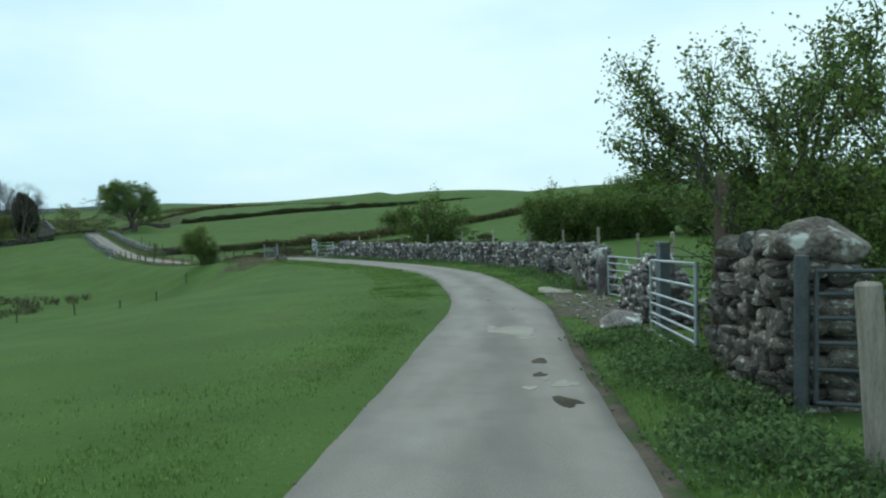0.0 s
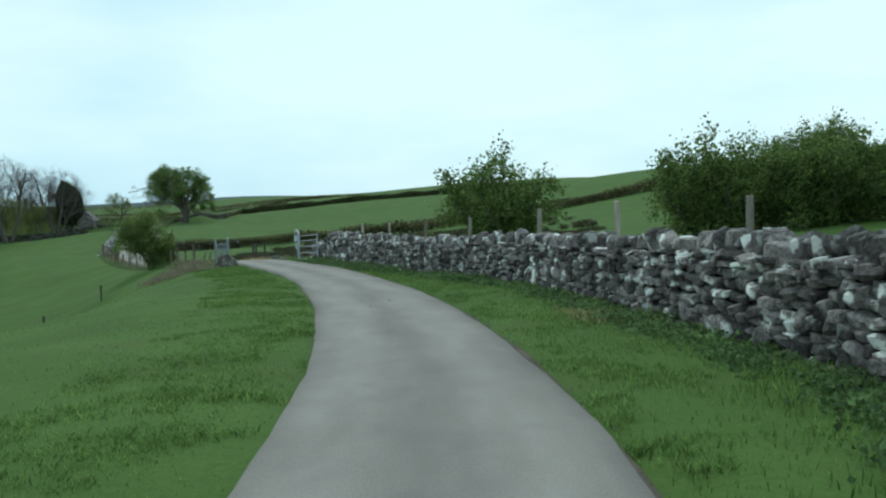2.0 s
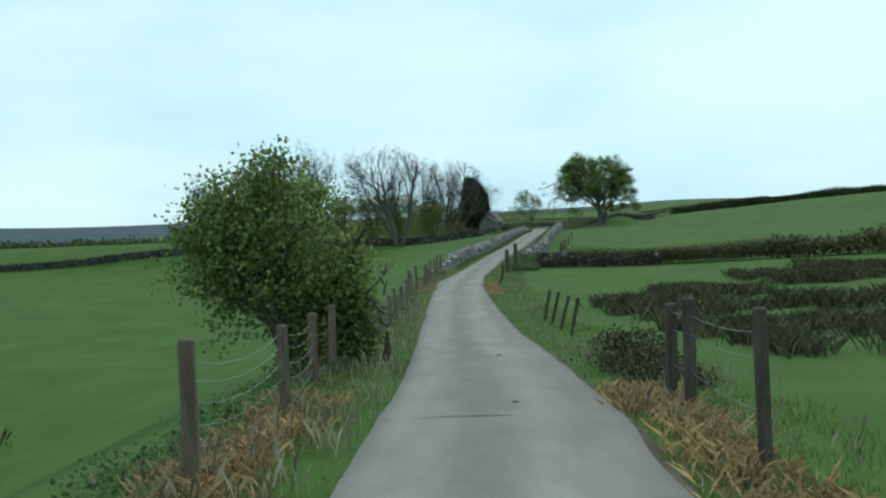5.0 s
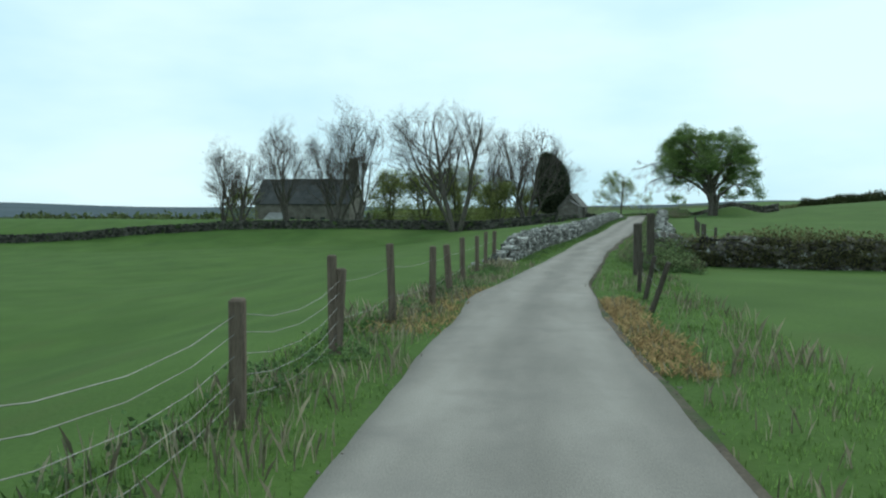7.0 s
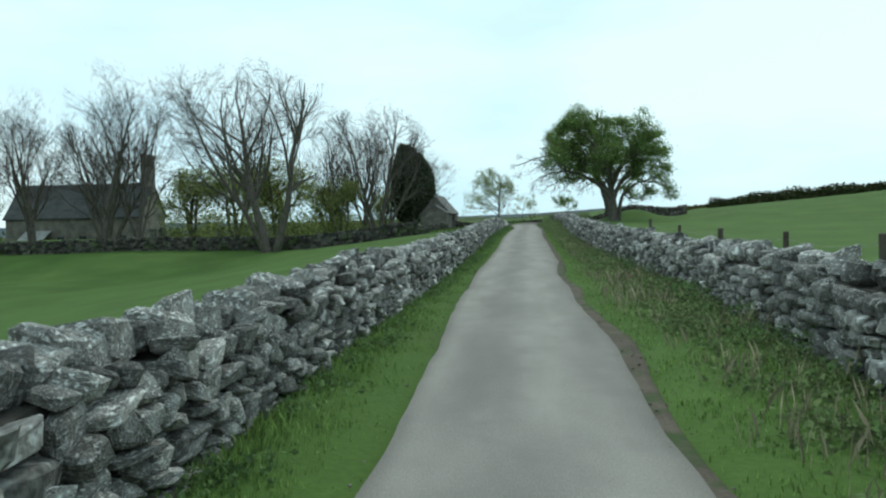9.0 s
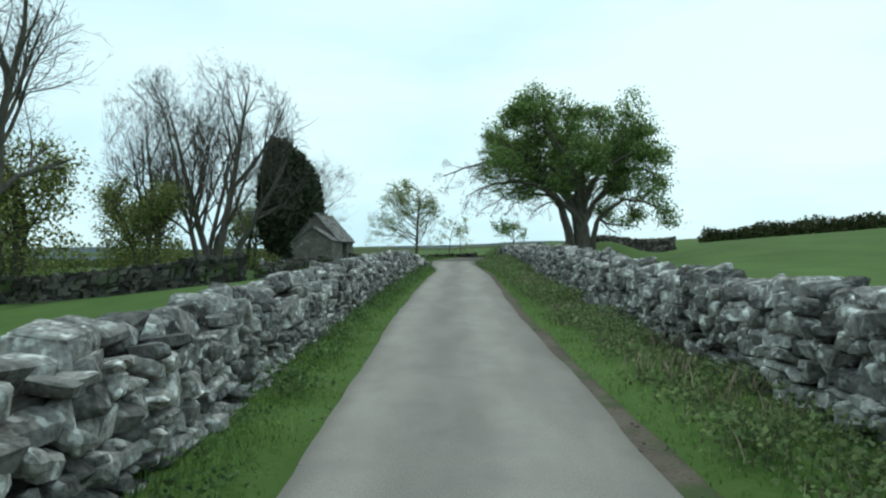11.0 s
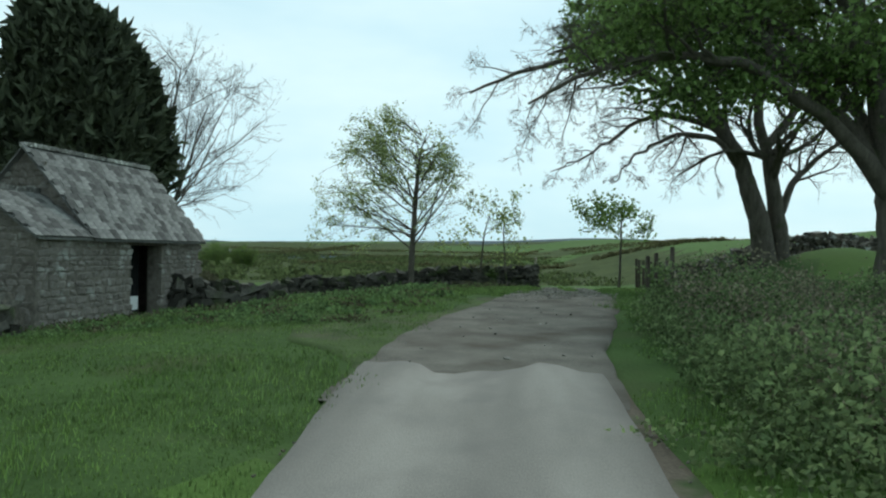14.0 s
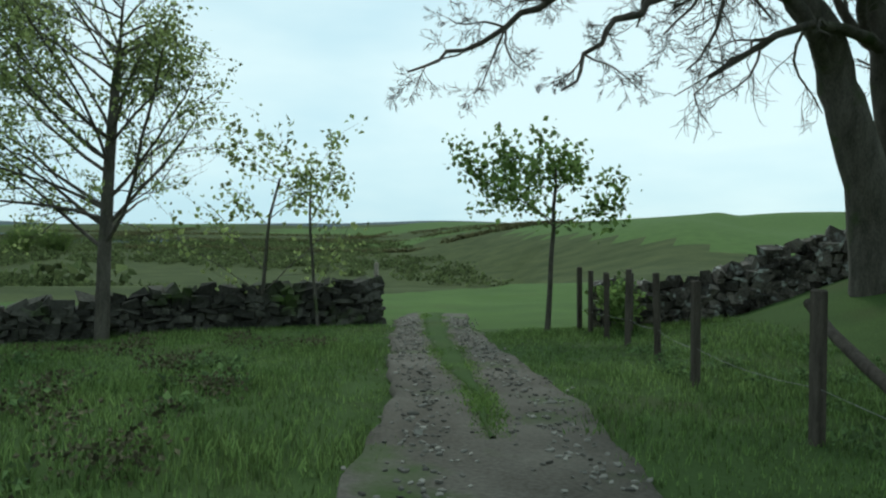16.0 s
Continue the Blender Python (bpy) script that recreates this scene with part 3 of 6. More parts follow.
def stone_rows(path, height, thick, rng, size, coping, sides):
    """Places, axes, sizes and turns of the stones of a wall along path (x, y, z of its foot), face by face and course by course."""
    seg = np.r_[0, np.cumsum(np.linalg.norm(np.diff(path[:, :2], axis=0), axis=1))]
    total = seg[-1]
    rows = []

    def at(u):
        p = np.array([np.interp(u, seg, path[:, k]) for k in range(3)])
        e = np.array([np.interp(min(u + 0.3, total), seg, path[:, k]) - np.interp(max(u - 0.3, 0), seg, path[:, k]) for k in range(2)])
        e /= max(np.linalg.norm(e), 1e-6)
        return p, e

    for side in sides:
        z = -0.12
        while z < 1.6:
            course = rng.uniform(0.55, 1.15) * size * 0.62
            u = rng.uniform(0, size)
            any_in = False
            while u < total:
                ln = size * rng.choice([0.6, 0.8, 1.0, 1.3, 1.8], p=[0.30, 0.25, 0.20, 0.15, 0.10])
                h = course * rng.uniform(0.65, 1.5)
                top = float(height(u))
                if z + h * 0.5 < top - coping * 0.6:
                    any_in = True
                    p, e = at(u + ln / 2)
                    n = np.array([e[1], -e[0]]) * side
                    frac = max(z, 0) / max(top, 0.3)
                    half = thick / 2 * (1.12 - 0.28 * frac)
                    c = np.array([p[0] + n[0] * half, p[1] + n[1] * half, p[2] + z + course / 2])
                    c += rng.normal(0, 0.02, 3)
                    rows.append((c, math.atan2(e[1], e[0]) + rng.normal(0, 0.14), rng.normal(0, 0.17), rng.normal(0, 0.17), (ln * 1.16, rng.uniform(0.20, 0.36), h * 1.18)))
                u += ln
            z += course
            if not any_in and z > 0.3:
                break
    for u in (0.12, total - 0.12):
        z = -0.1
        while z < float(height(u)) - coping * 0.5:
            h = size * 0.62 * rng.uniform(0.7, 1.2)
            p, e = at(u)
            for k in (-1, 1):
                n = np.array([e[1], -e[0]]) * k * thick * 0.22
                rows.append((np.array([p[0] + n[0], p[1] + n[1], p[2] + z + h / 2]) + rng.normal(0, 0.02, 3), math.atan2(e[1], e[0]) + math.pi / 2 + rng.normal(0, 0.15), rng.normal(0, 0.08), rng.normal(0, 0.1), (thick * rng.uniform(0.5, 0.7), rng.uniform(0.22, 0.34), h * 1.2)))
            z += h
    u = 0.0
    while u < total:
        ln = rng.uniform(0.12, 0.26) if rng.random() < 0.62 else rng.uniform(0.28, 0.52)
        top = float(height(u))
        if top > 0.25:
            p, e = at(u + ln / 2)
            hh = coping * rng.uniform(0.75, 1.35)
            c = np.array([p[0], p[1], p[2] + top - hh * 0.25]) + rng.normal(0, 0.02, 3)
            rows.append((c, math.atan2(e[1], e[0]) + rng.normal(0, 0.2), rng.normal(0, 0.22), rng.normal(0, 0.2), (ln * 1.25, thick * rng.uniform(0.5, 0.9), hh * 1.3)))
        u += ln
    return rows


def bake(rows, rng, fine=None):
    """Joins stones into one mesh; fine: the rows that get worn edges (all of them if None)."""
    V, F, k = [], [], 0
    for k0, (c, yaw, pit, rol, sc) in enumerate(rows):
        kit = SHAPES if fine is None or k0 in fine else PLAIN
        sv, sf = kit[rng.integers(len(kit))]
        m = np.array(Euler((rol, pit, yaw)).to_matrix())
        V.append((sv * np.array(sc)) @ m.T + c)
        F.append(sf + k)
        k += len(sv)
    return np.concatenate(V), np.concatenate(F)


def dry_wall(name, path, height, label, tone="grey", thick=0.5, size=0.27, coping=0.24, seed=1, near=None, sides=(1, -1)):
    """A dry-stone wall. near: the stretch of its length whose stones are kept as single pieces, and the side of the face."""
    rng = np.random.default_rng(seed)
    path = np.asarray(path, float)
    seg = np.r_[0, np.cumsum(np.linalg.norm(np.diff(path[:, :2], axis=0), axis=1))]
    if callable(height):
        top = height
    else:
        top = lambda u: np.interp(u, *height) + 0.035 * math.sin(u * 1.9 + seed) + 0.03 * math.sin(u * 5.1)
    us = np.linspace(0.2, seg[-1] - 0.2, max(int(seg[-1] / 0.5), 3))
    P = np.stack([np.interp(us, seg, path[:, k]) for k in range(3)], 1)
    e = np.gradient(P[:, :2], axis=0)
    e /= np.linalg.norm(e, axis=1)[:, None]
    n = np.stack([e[:, 1], -e[:, 0]], 1)
    V = []
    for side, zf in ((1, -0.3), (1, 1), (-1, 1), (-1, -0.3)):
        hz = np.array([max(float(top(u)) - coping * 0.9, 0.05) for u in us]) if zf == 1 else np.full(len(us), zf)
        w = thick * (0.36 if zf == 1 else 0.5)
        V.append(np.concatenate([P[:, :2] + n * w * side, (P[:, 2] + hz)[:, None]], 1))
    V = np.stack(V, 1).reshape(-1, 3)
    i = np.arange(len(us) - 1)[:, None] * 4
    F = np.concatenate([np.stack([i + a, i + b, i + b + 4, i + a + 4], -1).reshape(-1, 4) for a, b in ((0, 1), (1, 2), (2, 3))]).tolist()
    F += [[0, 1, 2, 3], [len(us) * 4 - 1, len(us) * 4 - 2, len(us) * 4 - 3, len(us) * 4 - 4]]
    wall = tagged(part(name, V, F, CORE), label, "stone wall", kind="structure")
    rows = stone_rows(path, top, thick, rng, size, coping, sides)
    if near:
        a, b = near
        mid = np.array([np.interp((a + b) / 2, seg, path[:, k]) for k in range(3)])
        rows.sort(key=lambda r: np.hypot(r[0][0] - mid[0], r[0][1] - mid[1]))
        PENDING.append((wall, rows[:290], tone, rng))
        rows = rows[290:]
    if rows:
        eye = np.array([lane(r, 0.0)[:2] for r in np.arange(0, 222, 6.0)])
        spots = np.array([r[0][:2] for r in rows])
        close = np.sqrt(((spots[:, None] - eye[None]) ** 2).sum(2).min(1)) < 9
        V, F = bake(rows, rng, set(np.nonzero(close)[0].tolist()))
        tagged(part("stones", V, F, BULK[tone], wall), kind="stuff")
    return wall


def along(ss, dd, drop=0.0):
    """A foot line beside the lane, standing on the ground."""
    ss, dd = np.asarray(ss, float), np.asarray(dd, float)
    s = np.arange(ss[0], ss[-1] + 0.01, 1.0)
    p = lane(s, np.interp(s, ss, dd))
    p[:, 2] = land(p[:, 0], p[:, 1])[0] - drop
    return p


def overland(pts, step=1.5):
    pts = np.asarray(pts, float)
    seg = np.r_[0, np.cumsum(np.linalg.norm(np.diff(pts, axis=0), axis=1))]
    u = np.arange(0, seg[-1] + step / 2, step)
    p = np.stack([np.interp(u, seg, pts[:, 0]), np.interp(u, seg, pts[:, 1])], 1)
    return np.concatenate([p, land(p[:, 0], p[:, 1])[0][:, None]], 1)


dry_wall("stone_wall", along([7.3, 9, 10.6], [2.92, 3.05, 3.15]), ([0, 1.2, 3.4], [1.52, 1.5, 1.5]), "tall dark dry-stone wall with a massive capstone", "deep", 0.7, 0.30, 0.22, 11, (0.3, 3.0))
dry_wall("stone_wall", along([15.2, 19.4], [3.15, 3.5]), ([0, 0.6, 2.4, 4.2], [0.75, 1.25, 1.2, 0.9]), "tumbledown stretch of brown dry-stone wall", "brown", 0.75, 0.30, 0.26, 12, (0, 4))
dry_wall("stone_wall", along([23.8, 26, 30, 36, 44, 52, 58, 62, 67, 69.6, 72.2], [3.5, 3.9, 4.4, 4.5, 4.5, 4.25, 3.35, 3.3, 2.75, 2.65, 2.75]), ([0, 1, 20, 36, 44, 46.5, 48.4], [1.35, 1.32, 1.25, 1.22, 1.3, 1.5, 0.9]), "long brown and grey dry-stone wall with upright coping", "brown", 0.55, 0.25, 0.29, 13, (4, 16))
dry_wall("stone_wall", along([130.5, 132.5, 139, 150, 175, 207.2], [-2.75, -2.45, -2.35, -2.3, -2.5, -2.45]), ([0, 1.2, 2.4, 4, 30, 60, 74, 76.7], [0.22, 0.4, 0.74, 0.92, 0.96, 0.92, 0.78, 0.36]), "pale grey dry-stone wall with rough coping", "grey", 0.6, 0.27, 0.22, 14, (3, 14))
dry_wall("stone_wall", along([133, 139, 150, 160, 176, 197, 206, 212.5], [3.6, 3.65, 4.1, 3.7, 3.5, 3.45, 3.6, 2.9]), ([0, 6, 40, 70, 78, 80], [0.95, 1.0, 1.05, 1.1, 1.15, 1.0]), "lichen-spotted grey dry-stone wall above a grassy bank", "grey", 0.6, 0.26, 0.2, 15, (4, 16))
dry_wall("stone_wall", overland([(-45.3, 119.2), (-40.5, 120.9), (-36, 122.8)], 0.6), ([0, 4, 9, 20], [1.05, 0.95, 0.9, 0.8]), "bramble-grown field wall running off from the gateposts", "deep", 0.6, 0.3, 0.2, 21)
dry_wall("stone_wall", overland([(-87.8, 172.6), (-97, 170), (-112, 164.5), (-135, 154), (-158, 133), (-190, 107)]), ([0, 120], [1.15, 1.15]), "dark mossy churchyard wall", "dark", 0.5, 0.42, 0.22, 16)
dry_wall("stone_wall", overland([(-89.8, 176), (-93.5, 181), (-97.2, 187.5), (-98.4, 192.6)]), ([0, 5, 11, 20], [0.55, 0.75, 0.6, 0.7]), "low tumbled dark stone wall by the churchyard", "dark", 0.6, 0.34, 0.2, 17)
dry_wall("stone_wall", overland([(-99.9, 220.6), (-104.5, 217.2), (-110.5, 213.2)]), ([0, 1, 8, 20], [1.1, 1.05, 0.9, 0.85]), "dark dry-stone field wall beyond the lane's end", "dark", 0.55, 0.26, 0.22, 18)
dry_wall("stone_wall", overland([(-94.6, 221.6), (-92, 221.4), (-88.5, 223), (-80, 226)]), ([0, 1, 6, 30], [1.0, 1.0, 1.25, 1.3]), "broken dark dry-stone wall under the big trees", "deep", 0.6, 0.30, 0.26, 19)
dry_wall("stone_wall", overland([(-101.0, 198.4), (-99.9, 199.6), (-98.9, 200.9)], 0.5), ([0, 1.6, 3.3], [0.95, 0.8, 0.35]), "low ruined stone wall beside the shed", "dark", 0.6, 0.32, 0.2, 20)


def boulder(name, x, y, sx, sy, sz, yaw, label, mat=None, tilt=0.0, lift=0.0, seed=0, pts=26, shape=None, pitch=0.0):
    rng = np.random.default_rng(seed + 40)
    bm = bmesh.new()
    q = rng.normal(size=(pts, 3))
    q /= (np.abs(q) ** 4).sum(1)[:, None] ** 0.25
    q *= rng.uniform(0.40, 0.52, (pts, 1))
    q = q if shape is None else np.array(shape)
    bmesh.ops.convex_hull(bm, input=[bm.verts.new(p) for p in q])
    for v in [v for v in bm.verts if not v.link_faces]:
        bm.verts.remove(v)
    bmesh.ops.bevel(bm, geom=bm.edges[:], offset=0.025, segments=1, affect="EDGES")
    bm.verts.index_update()
    V = np.array([v.co[:] for v in bm.verts]) * np.array([sx, sy, sz])
    F = [[v.index for v in f.verts] for f in bm.faces]
    bm.free()
    V = V @ np.array(Euler((tilt, pitch, yaw)).to_matrix()).T
    V[:, 2] -= V[:, 2].min() + 0.06
    ob = part(name, V, F, mat or STONE)
    ob.location = (x, y, ground(x, y) + lift)
    return tagged(ob, label, "boulder")


def beside(s, d):
    p = lane(s, d)
    return float(p[0]), float(p[1])


x, y = beside(71.3, -2.12)
boulder("boulder", x, y, 0.85, 1.1, 0.72, heading(72) + 0.3 + math.pi, "grey angular boulder on the grass by the gate", DEEPST, seed=4, shape=[(-0.5, -0.5, 0), (0.5, -0.55, 0), (0.55, 0.45, 0), (-0.45, 0.5, 0), (-0.42, -0.3, 0.55), (0.4, -0.5, 0.8), (0.45, -0.1, 0.98), (-0.05, 0.1, 0.9), (0.3, 0.42, 0.4), (-0.45, 0.42, 0.3)])
x, y = beside(33.3, 3.6)
boulder("boulder", x, y, 0.9, 0.45, 1.0, heading(33) + 0.3, "upright slab-like grey stone before the wall", tilt=0.35, seed=2)
x, y = beside(14.7, 2.15)
boulder("boulder", x, y, 1.15, 0.8, 0.42, heading(14) + 0.2, "flat brown slab of fallen stone in grass", BROWNST, seed=3)
for k, (s, d, a, b, c) in enumerate([(15.6, 2.35, 0.5, 0.45, 0.4), (16.3, 2.7, 0.45, 0.3, 0.2), (17.3, 2.9, 0.6, 0.4, 0.18), (14.0, 2.6, 0.35, 0.3, 0.18), (18.6, 2.5, 0.35, 0.25, 0.1), (20.4, 2.9, 0.4, 0.3, 0.1), (21.3, 2.6, 0.3, 0.2, 0.08), (22.2, 3.1, 0.5, 0.35, 0.1)]):
    x, y = beside(s, d)
    boulder("fallen_stone", x, y, a, b, c, k * 0.9, "angular brown stone fallen from the wall", BROWNST, seed=10 + k)
x, y = beside(25.3, 2.2)
boulder("stone_slab", x, y, 2.0, 1.3, 0.14, heading(25) + 0.1, "broad flat pale stone slab on the verge", CEMENT, seed=30)
x, y = beside(23.4, 3.35)
boulder("gate_stone", x, y, 0.5, 0.4, 1.5, heading(23), "upright stone gatepost with a sloping top", BROWNST, seed=31)
x, y = beside(74.4, 2.35)
boulder("gate_stone", x, y, 0.32, 0.30, 1.3, heading(74), "whitewashed upright stone post with worn paint", PALE, seed=32)
x, y = -96.7, 183.7
boulder("gate_stone", x, y, 0.42, 0.3, 1.15, 0.4, "upright grey stone post in the low wall", seed=33)
SLAB = [(-0.5, -0.42, -0.4), (0.5, -0.3, -0.3), (0.46, 0.36, -0.35), (-0.48, 0.45, -0.4), (-0.5, -0.35, 0.3), (0.1, -0.45, 0.42), (0.52, -0.15, 0.3), (0.4, 0.3, 0.38), (-0.2, 0.46, 0.45), (-0.52, 0.3, 0.25)]
for k, (x, y, a, b, c, up, pt, turn) in enumerate([(-84.3, 181.3, 1.45, 0.5, 0.20, 0.42, -0.2, 0.1), (-84.0, 181.5, 1.4, 0.46, 0.2, 0.16, -0.24, -0.1), (-84.0, 182.0, 0.55, 0.42, 0.45, 0.0, 0.1, 0.6), (-84.5, 182.3, 0.6, 0.5, 0.42, 0.0, -0.1, 1.2), (-83.4, 179.9, 0.9, 0.5, 0.24, 0.62, -0.12, 0.2)]):
    boulder("wall_slab", x, y, a, b, c, heading(206) + turn, "long pale lichened slab on the wall's end", STONE, 0.12, up, 50 + k, shape=SLAB if k < 2 else None, pitch=pt)
x, y = -87.6, 186.6
boulder("fallen_slab", x, y, 1.1, 0.2, 0.12, 0.5, "thin pale stone lying in the grass", STONE, 0.0, 0, 58)
for k, (s, d, a) in enumerate([(78.1, 2.05, 0.7), (77.0, 2.15, 0.45), (76.2, 2.2, 0.4), (131.2, -3.0, 0.5), (131.9, -3.3, 0.55), (130.4, -3.4, 0.4), (129.6, -3.1, 0.35)]):
    x, y = beside(s, d)
    boulder("loose_stone", x, y, a, a * 0.6, a * 0.4, k * 1.3, "loose pale stone at the lane's edge", STONE, 0.1, 0, 60 + k)
for k, (s, d, a, b, c, mat) in enumerate([(7.75, 2.95, 1.15, 0.95, 0.52, DEEPST), (8.75, 3.0, 0.75, 0.8, 0.42, DEEPST), (9.45, 3.08, 0.62, 0.7, 0.4, STONE), (10.2, 3.1, 0.8, 0.7, 0.36, DEEPST)]):
    x, y = beside(s, d)
    boulder("capstone", x, y, a, b, c, heading(s) + 0.1 * k, "massive rounded grey capstone on the wall", mat, 0.05, 1.42, 80 + k, 30)
# tumbled stone behind the near gate
rng = np.random.default_rng(87)
for k in range(34):
    s, d = rng.uniform(11.6, 16.2), rng.uniform(3.5, 5.3)
    x, y = beside(s, d)
    q = rng.uniform(0.22, 0.62)
    boulder("rubble_stone", x, y, q * 1.5, q, q * 0.6, rng.uniform(0, 6), "pale broken stone tumbled behind the gate", (STONE, BROWNST)[k % 2], rng.normal(0, 0.3), 0.55 * max(0, 1 - abs(d - 4.4)) * rng.random(), 300 + k, 14)


# ---- posts, fences, gates ----
def post_mesh(w, h, seed):
    V, F = box_mesh(w, w * 0.9, h + 0.3, w * 0.14)
    V[:, 2] -= 0.3
    V[:, :2] *= 1 + 0.06 * np.sin(V[:, 2:3] * 4 + seed)
    return V, F


def fence(label, posts, height, width=0.11, wires=(), mat=None, wire_sag=0.02, leans=None, category="fence"):
    """Posts at (x, y) on the ground, joined by wires at the heights given."""
    x0, y0 = posts[0]
    root = thing("fence", x0, y0, ground(x0, y0), label, category)
    rng = np.random.default_rng(len(posts) + int(abs(x0 * 7)))
    tops = []
    for k, (x, y) in enumerate(posts):
        h = height * rng.uniform(0.93, 1.07)
        V, F = post_mesh(width * rng.uniform(0.9, 1.15), h, k)
        lean = leans[k % len(leans)] if leans else (rng.normal(0, 0.025), rng.normal(0, 0.025))
        m = np.array(Euler((lean[0], lean[1], rng.uniform(0, 3))).to_matrix())
        if leans:
            m = np.array(Euler((lean[0], lean[1], 0)).to_matrix())
        V = V @ m.T
        g = ground(x, y)
        part("post", V + np.array([x - x0, y - y0, g - root.location.z]), F, mat or WOOD, root)
        tops.append((np.array([x - x0, y - y0, g - root.location.z]), m))
    for hz in wires:
        segs = []
        for (a, ma), (b, mb) in zip(tops[:-1], tops[1:]):
            p, q = a + ma @ np.array([0, 0, hz]), b + mb @ np.array([0, 0, hz])
            mid = [p + (q - p) * t - np.array([0, 0, wire_sag * 4 * t * (1 - t) * np.linalg.norm(q - p)]) for t in np.linspace(0, 1, 5)]
            segs += [(u, 0.0035, v, 0.0035) for u, v in zip(mid[:-1], mid[1:])]
        V, F = tubes(segs, 4)
        part("wire", V, F, WIRE, root)
    return root


def gate(name, p, q, height, label, rails, bars=0, lift=0.12, post_at=(0,), mesh=False, tip=0.0, steps=None, wires=(), stile=0.024, mat=None, post_up=0.14):
    """A tubular steel field gate from p to q with its posts."""
    x0, y0 = p
    z0 = ground(x0, y0)
    root = thing(name, x0, y0, z0, label, "field gate")
    d = np.array([q[0] - p[0], q[1] - p[1], ground(*q) - z0 + tip])
    for k in post_at:
        V, F = tubes([((0, 0, -0.3), 0.065, (0, 0, height + lift + post_up), 0.065), ((0, 0, height + lift + post_up), 0.065, (0, 0, height + lift + post_up + 0.015), 0.01)], 10)
        o = d * k + (d / np.linalg.norm(d)) * (-0.12 if k == 0 else 0.12)
        part("gatepost", V + o, F, mat or GALV, root, "grey steel gatepost", True)
    for t in (0.0, 1.0):
        V, F = tubes([((0, 0, lift), stile, (0, 0, lift + height), stile)], 8)
        part("stile", V + d * t, F, mat or GALV, root, smooth=True)
    for f in steps or [(k / (rails - 1)) ** 0.85 for k in range(rails)]:
        hz = lift + height * f
        V, F = tubes([(np.array([0, 0, hz]), 0.021, d + np.array([0, 0, hz]), 0.021)], 8)
        part("rail", V, F, mat or GALV, root, smooth=True)
    for f in wires:
        V, F = tubes([(np.array([0, 0, lift + height * f]), 0.004, d + np.array([0, 0, lift + height * f]), 0.004)], 5)
        part("wire", V, F, WIRE, root, smooth=True)
    for t in np.linspace(0, 1, bars + 2)[1:-1]:
        V, F = tubes([(d * t + np.array([0, 0, lift]), 0.010, d * t + np.array([0, 0, lift + height]), 0.010)], 6)
        part("bar", V, F, mat or GALV, root, smooth=True)
    if mesh:
        V, F = tubes([(d * 0.02 + np.array([0, 0, lift]), 0.016, d * 0.5 + np.array([0, 0, lift + height]), 0.016), (d * 0.98 + np.array([0, 0, lift]), 0.016, d * 0.5 + np.array([0, 0, lift + height]), 0.016)], 6)
        part("brace", V, F, mat or GALV, root, smooth=True)
    return root


def steel_post(x, y, w, h, label):
    root = thing("gatepost", x, y, ground(x, y), label, "gatepost")
    V, F = box_mesh(w, w, h + 0.3, 0.012)
    part("shaft", V @ np.array(Euler((0, 0, 0.15)).to_matrix()).T - np.array([0, 0, 0.3]), F, STEEL, root)
    V, F = box_mesh(w * 1.06, w * 1.06, 0.02, 0.004)
    part("cap", V @ np.array(Euler((0, 0, 0.15)).to_matrix()).T + np.array([0, 0, h]), F, STEEL, root)
    return root


def pole(name, p, q, r0, r1, label, category, mat):
    """A rough round pole lying or leaning from p to q."""
    p, q = np.array(p, float), np.array(q, float)
    mid = [p + (q - p) * t + np.array([0.03 * math.sin(9 * t + p[0]), 0.02 * math.cos(7 * t), 0.02 * math.sin(5 * t)]) for t in np.linspace(0, 1, 6)]
    rr = np.linspace(r0, r1, 6)
    V, F = chain([(a, ra, b, rb) for a, ra, b, rb in zip(mid[:-1], rr[:-1], mid[1:], rr[1:])], 8)
    return tagged(part(name, V, F, mat, smooth=True), label, category)


STEEL = material("painted_grey_steel", (0.10, 0.11, 0.125), (0.17, 0.185, 0.205), 3.0, 0.6, 0.15, 10, spots=((0.20, 0.15, 0.11), 3.0, 0.62, 0.7), spec=0.4)
DULLER = material("weathered_zinc", (0.19, 0.205, 0.22), (0.31, 0.33, 0.345), 4.0, 0.55, 0.1, 10, metal=0.5)
DULL = material("dull_dark_steel", (0.055, 0.06, 0.066), (0.11, 0.118, 0.125), 4.0, 0.6, 0.1, 10, metal=0.3)
gate("field_gate", beside(13.8, 2.55), beside(10.45, 2.5), 1.25, "closed galvanised tubular steel field gate", 7, 0, 0.07, (), steps=(0, 0.14, 0.26, 0.4, 0.54, 0.75, 1), stile=0.03)
steel_post(*beside(13.9, 2.78), 0.2, 1.62, "stout square grey steel gatepost by the rubble")
gate("field_gate", (5.05, 19.35), (7.5, 18.4), 1.15, "dark closed field gate in front of the pasture", 5, 2, 0.15, (), mat=DULL)
gate("field_gate", (7.6, 18.35), (10.9, 17.1), 1.15, "dark closed field gate in front of the pasture", 5, 2, 0.15, (0, 1), mat=DULL)
gate("field_gate", beside(23.0, 3.45), beside(19.8, 3.75), 1.1, "bent galvanised field gate between stone walls", 6, 0, mesh=True, post_at=(1,))
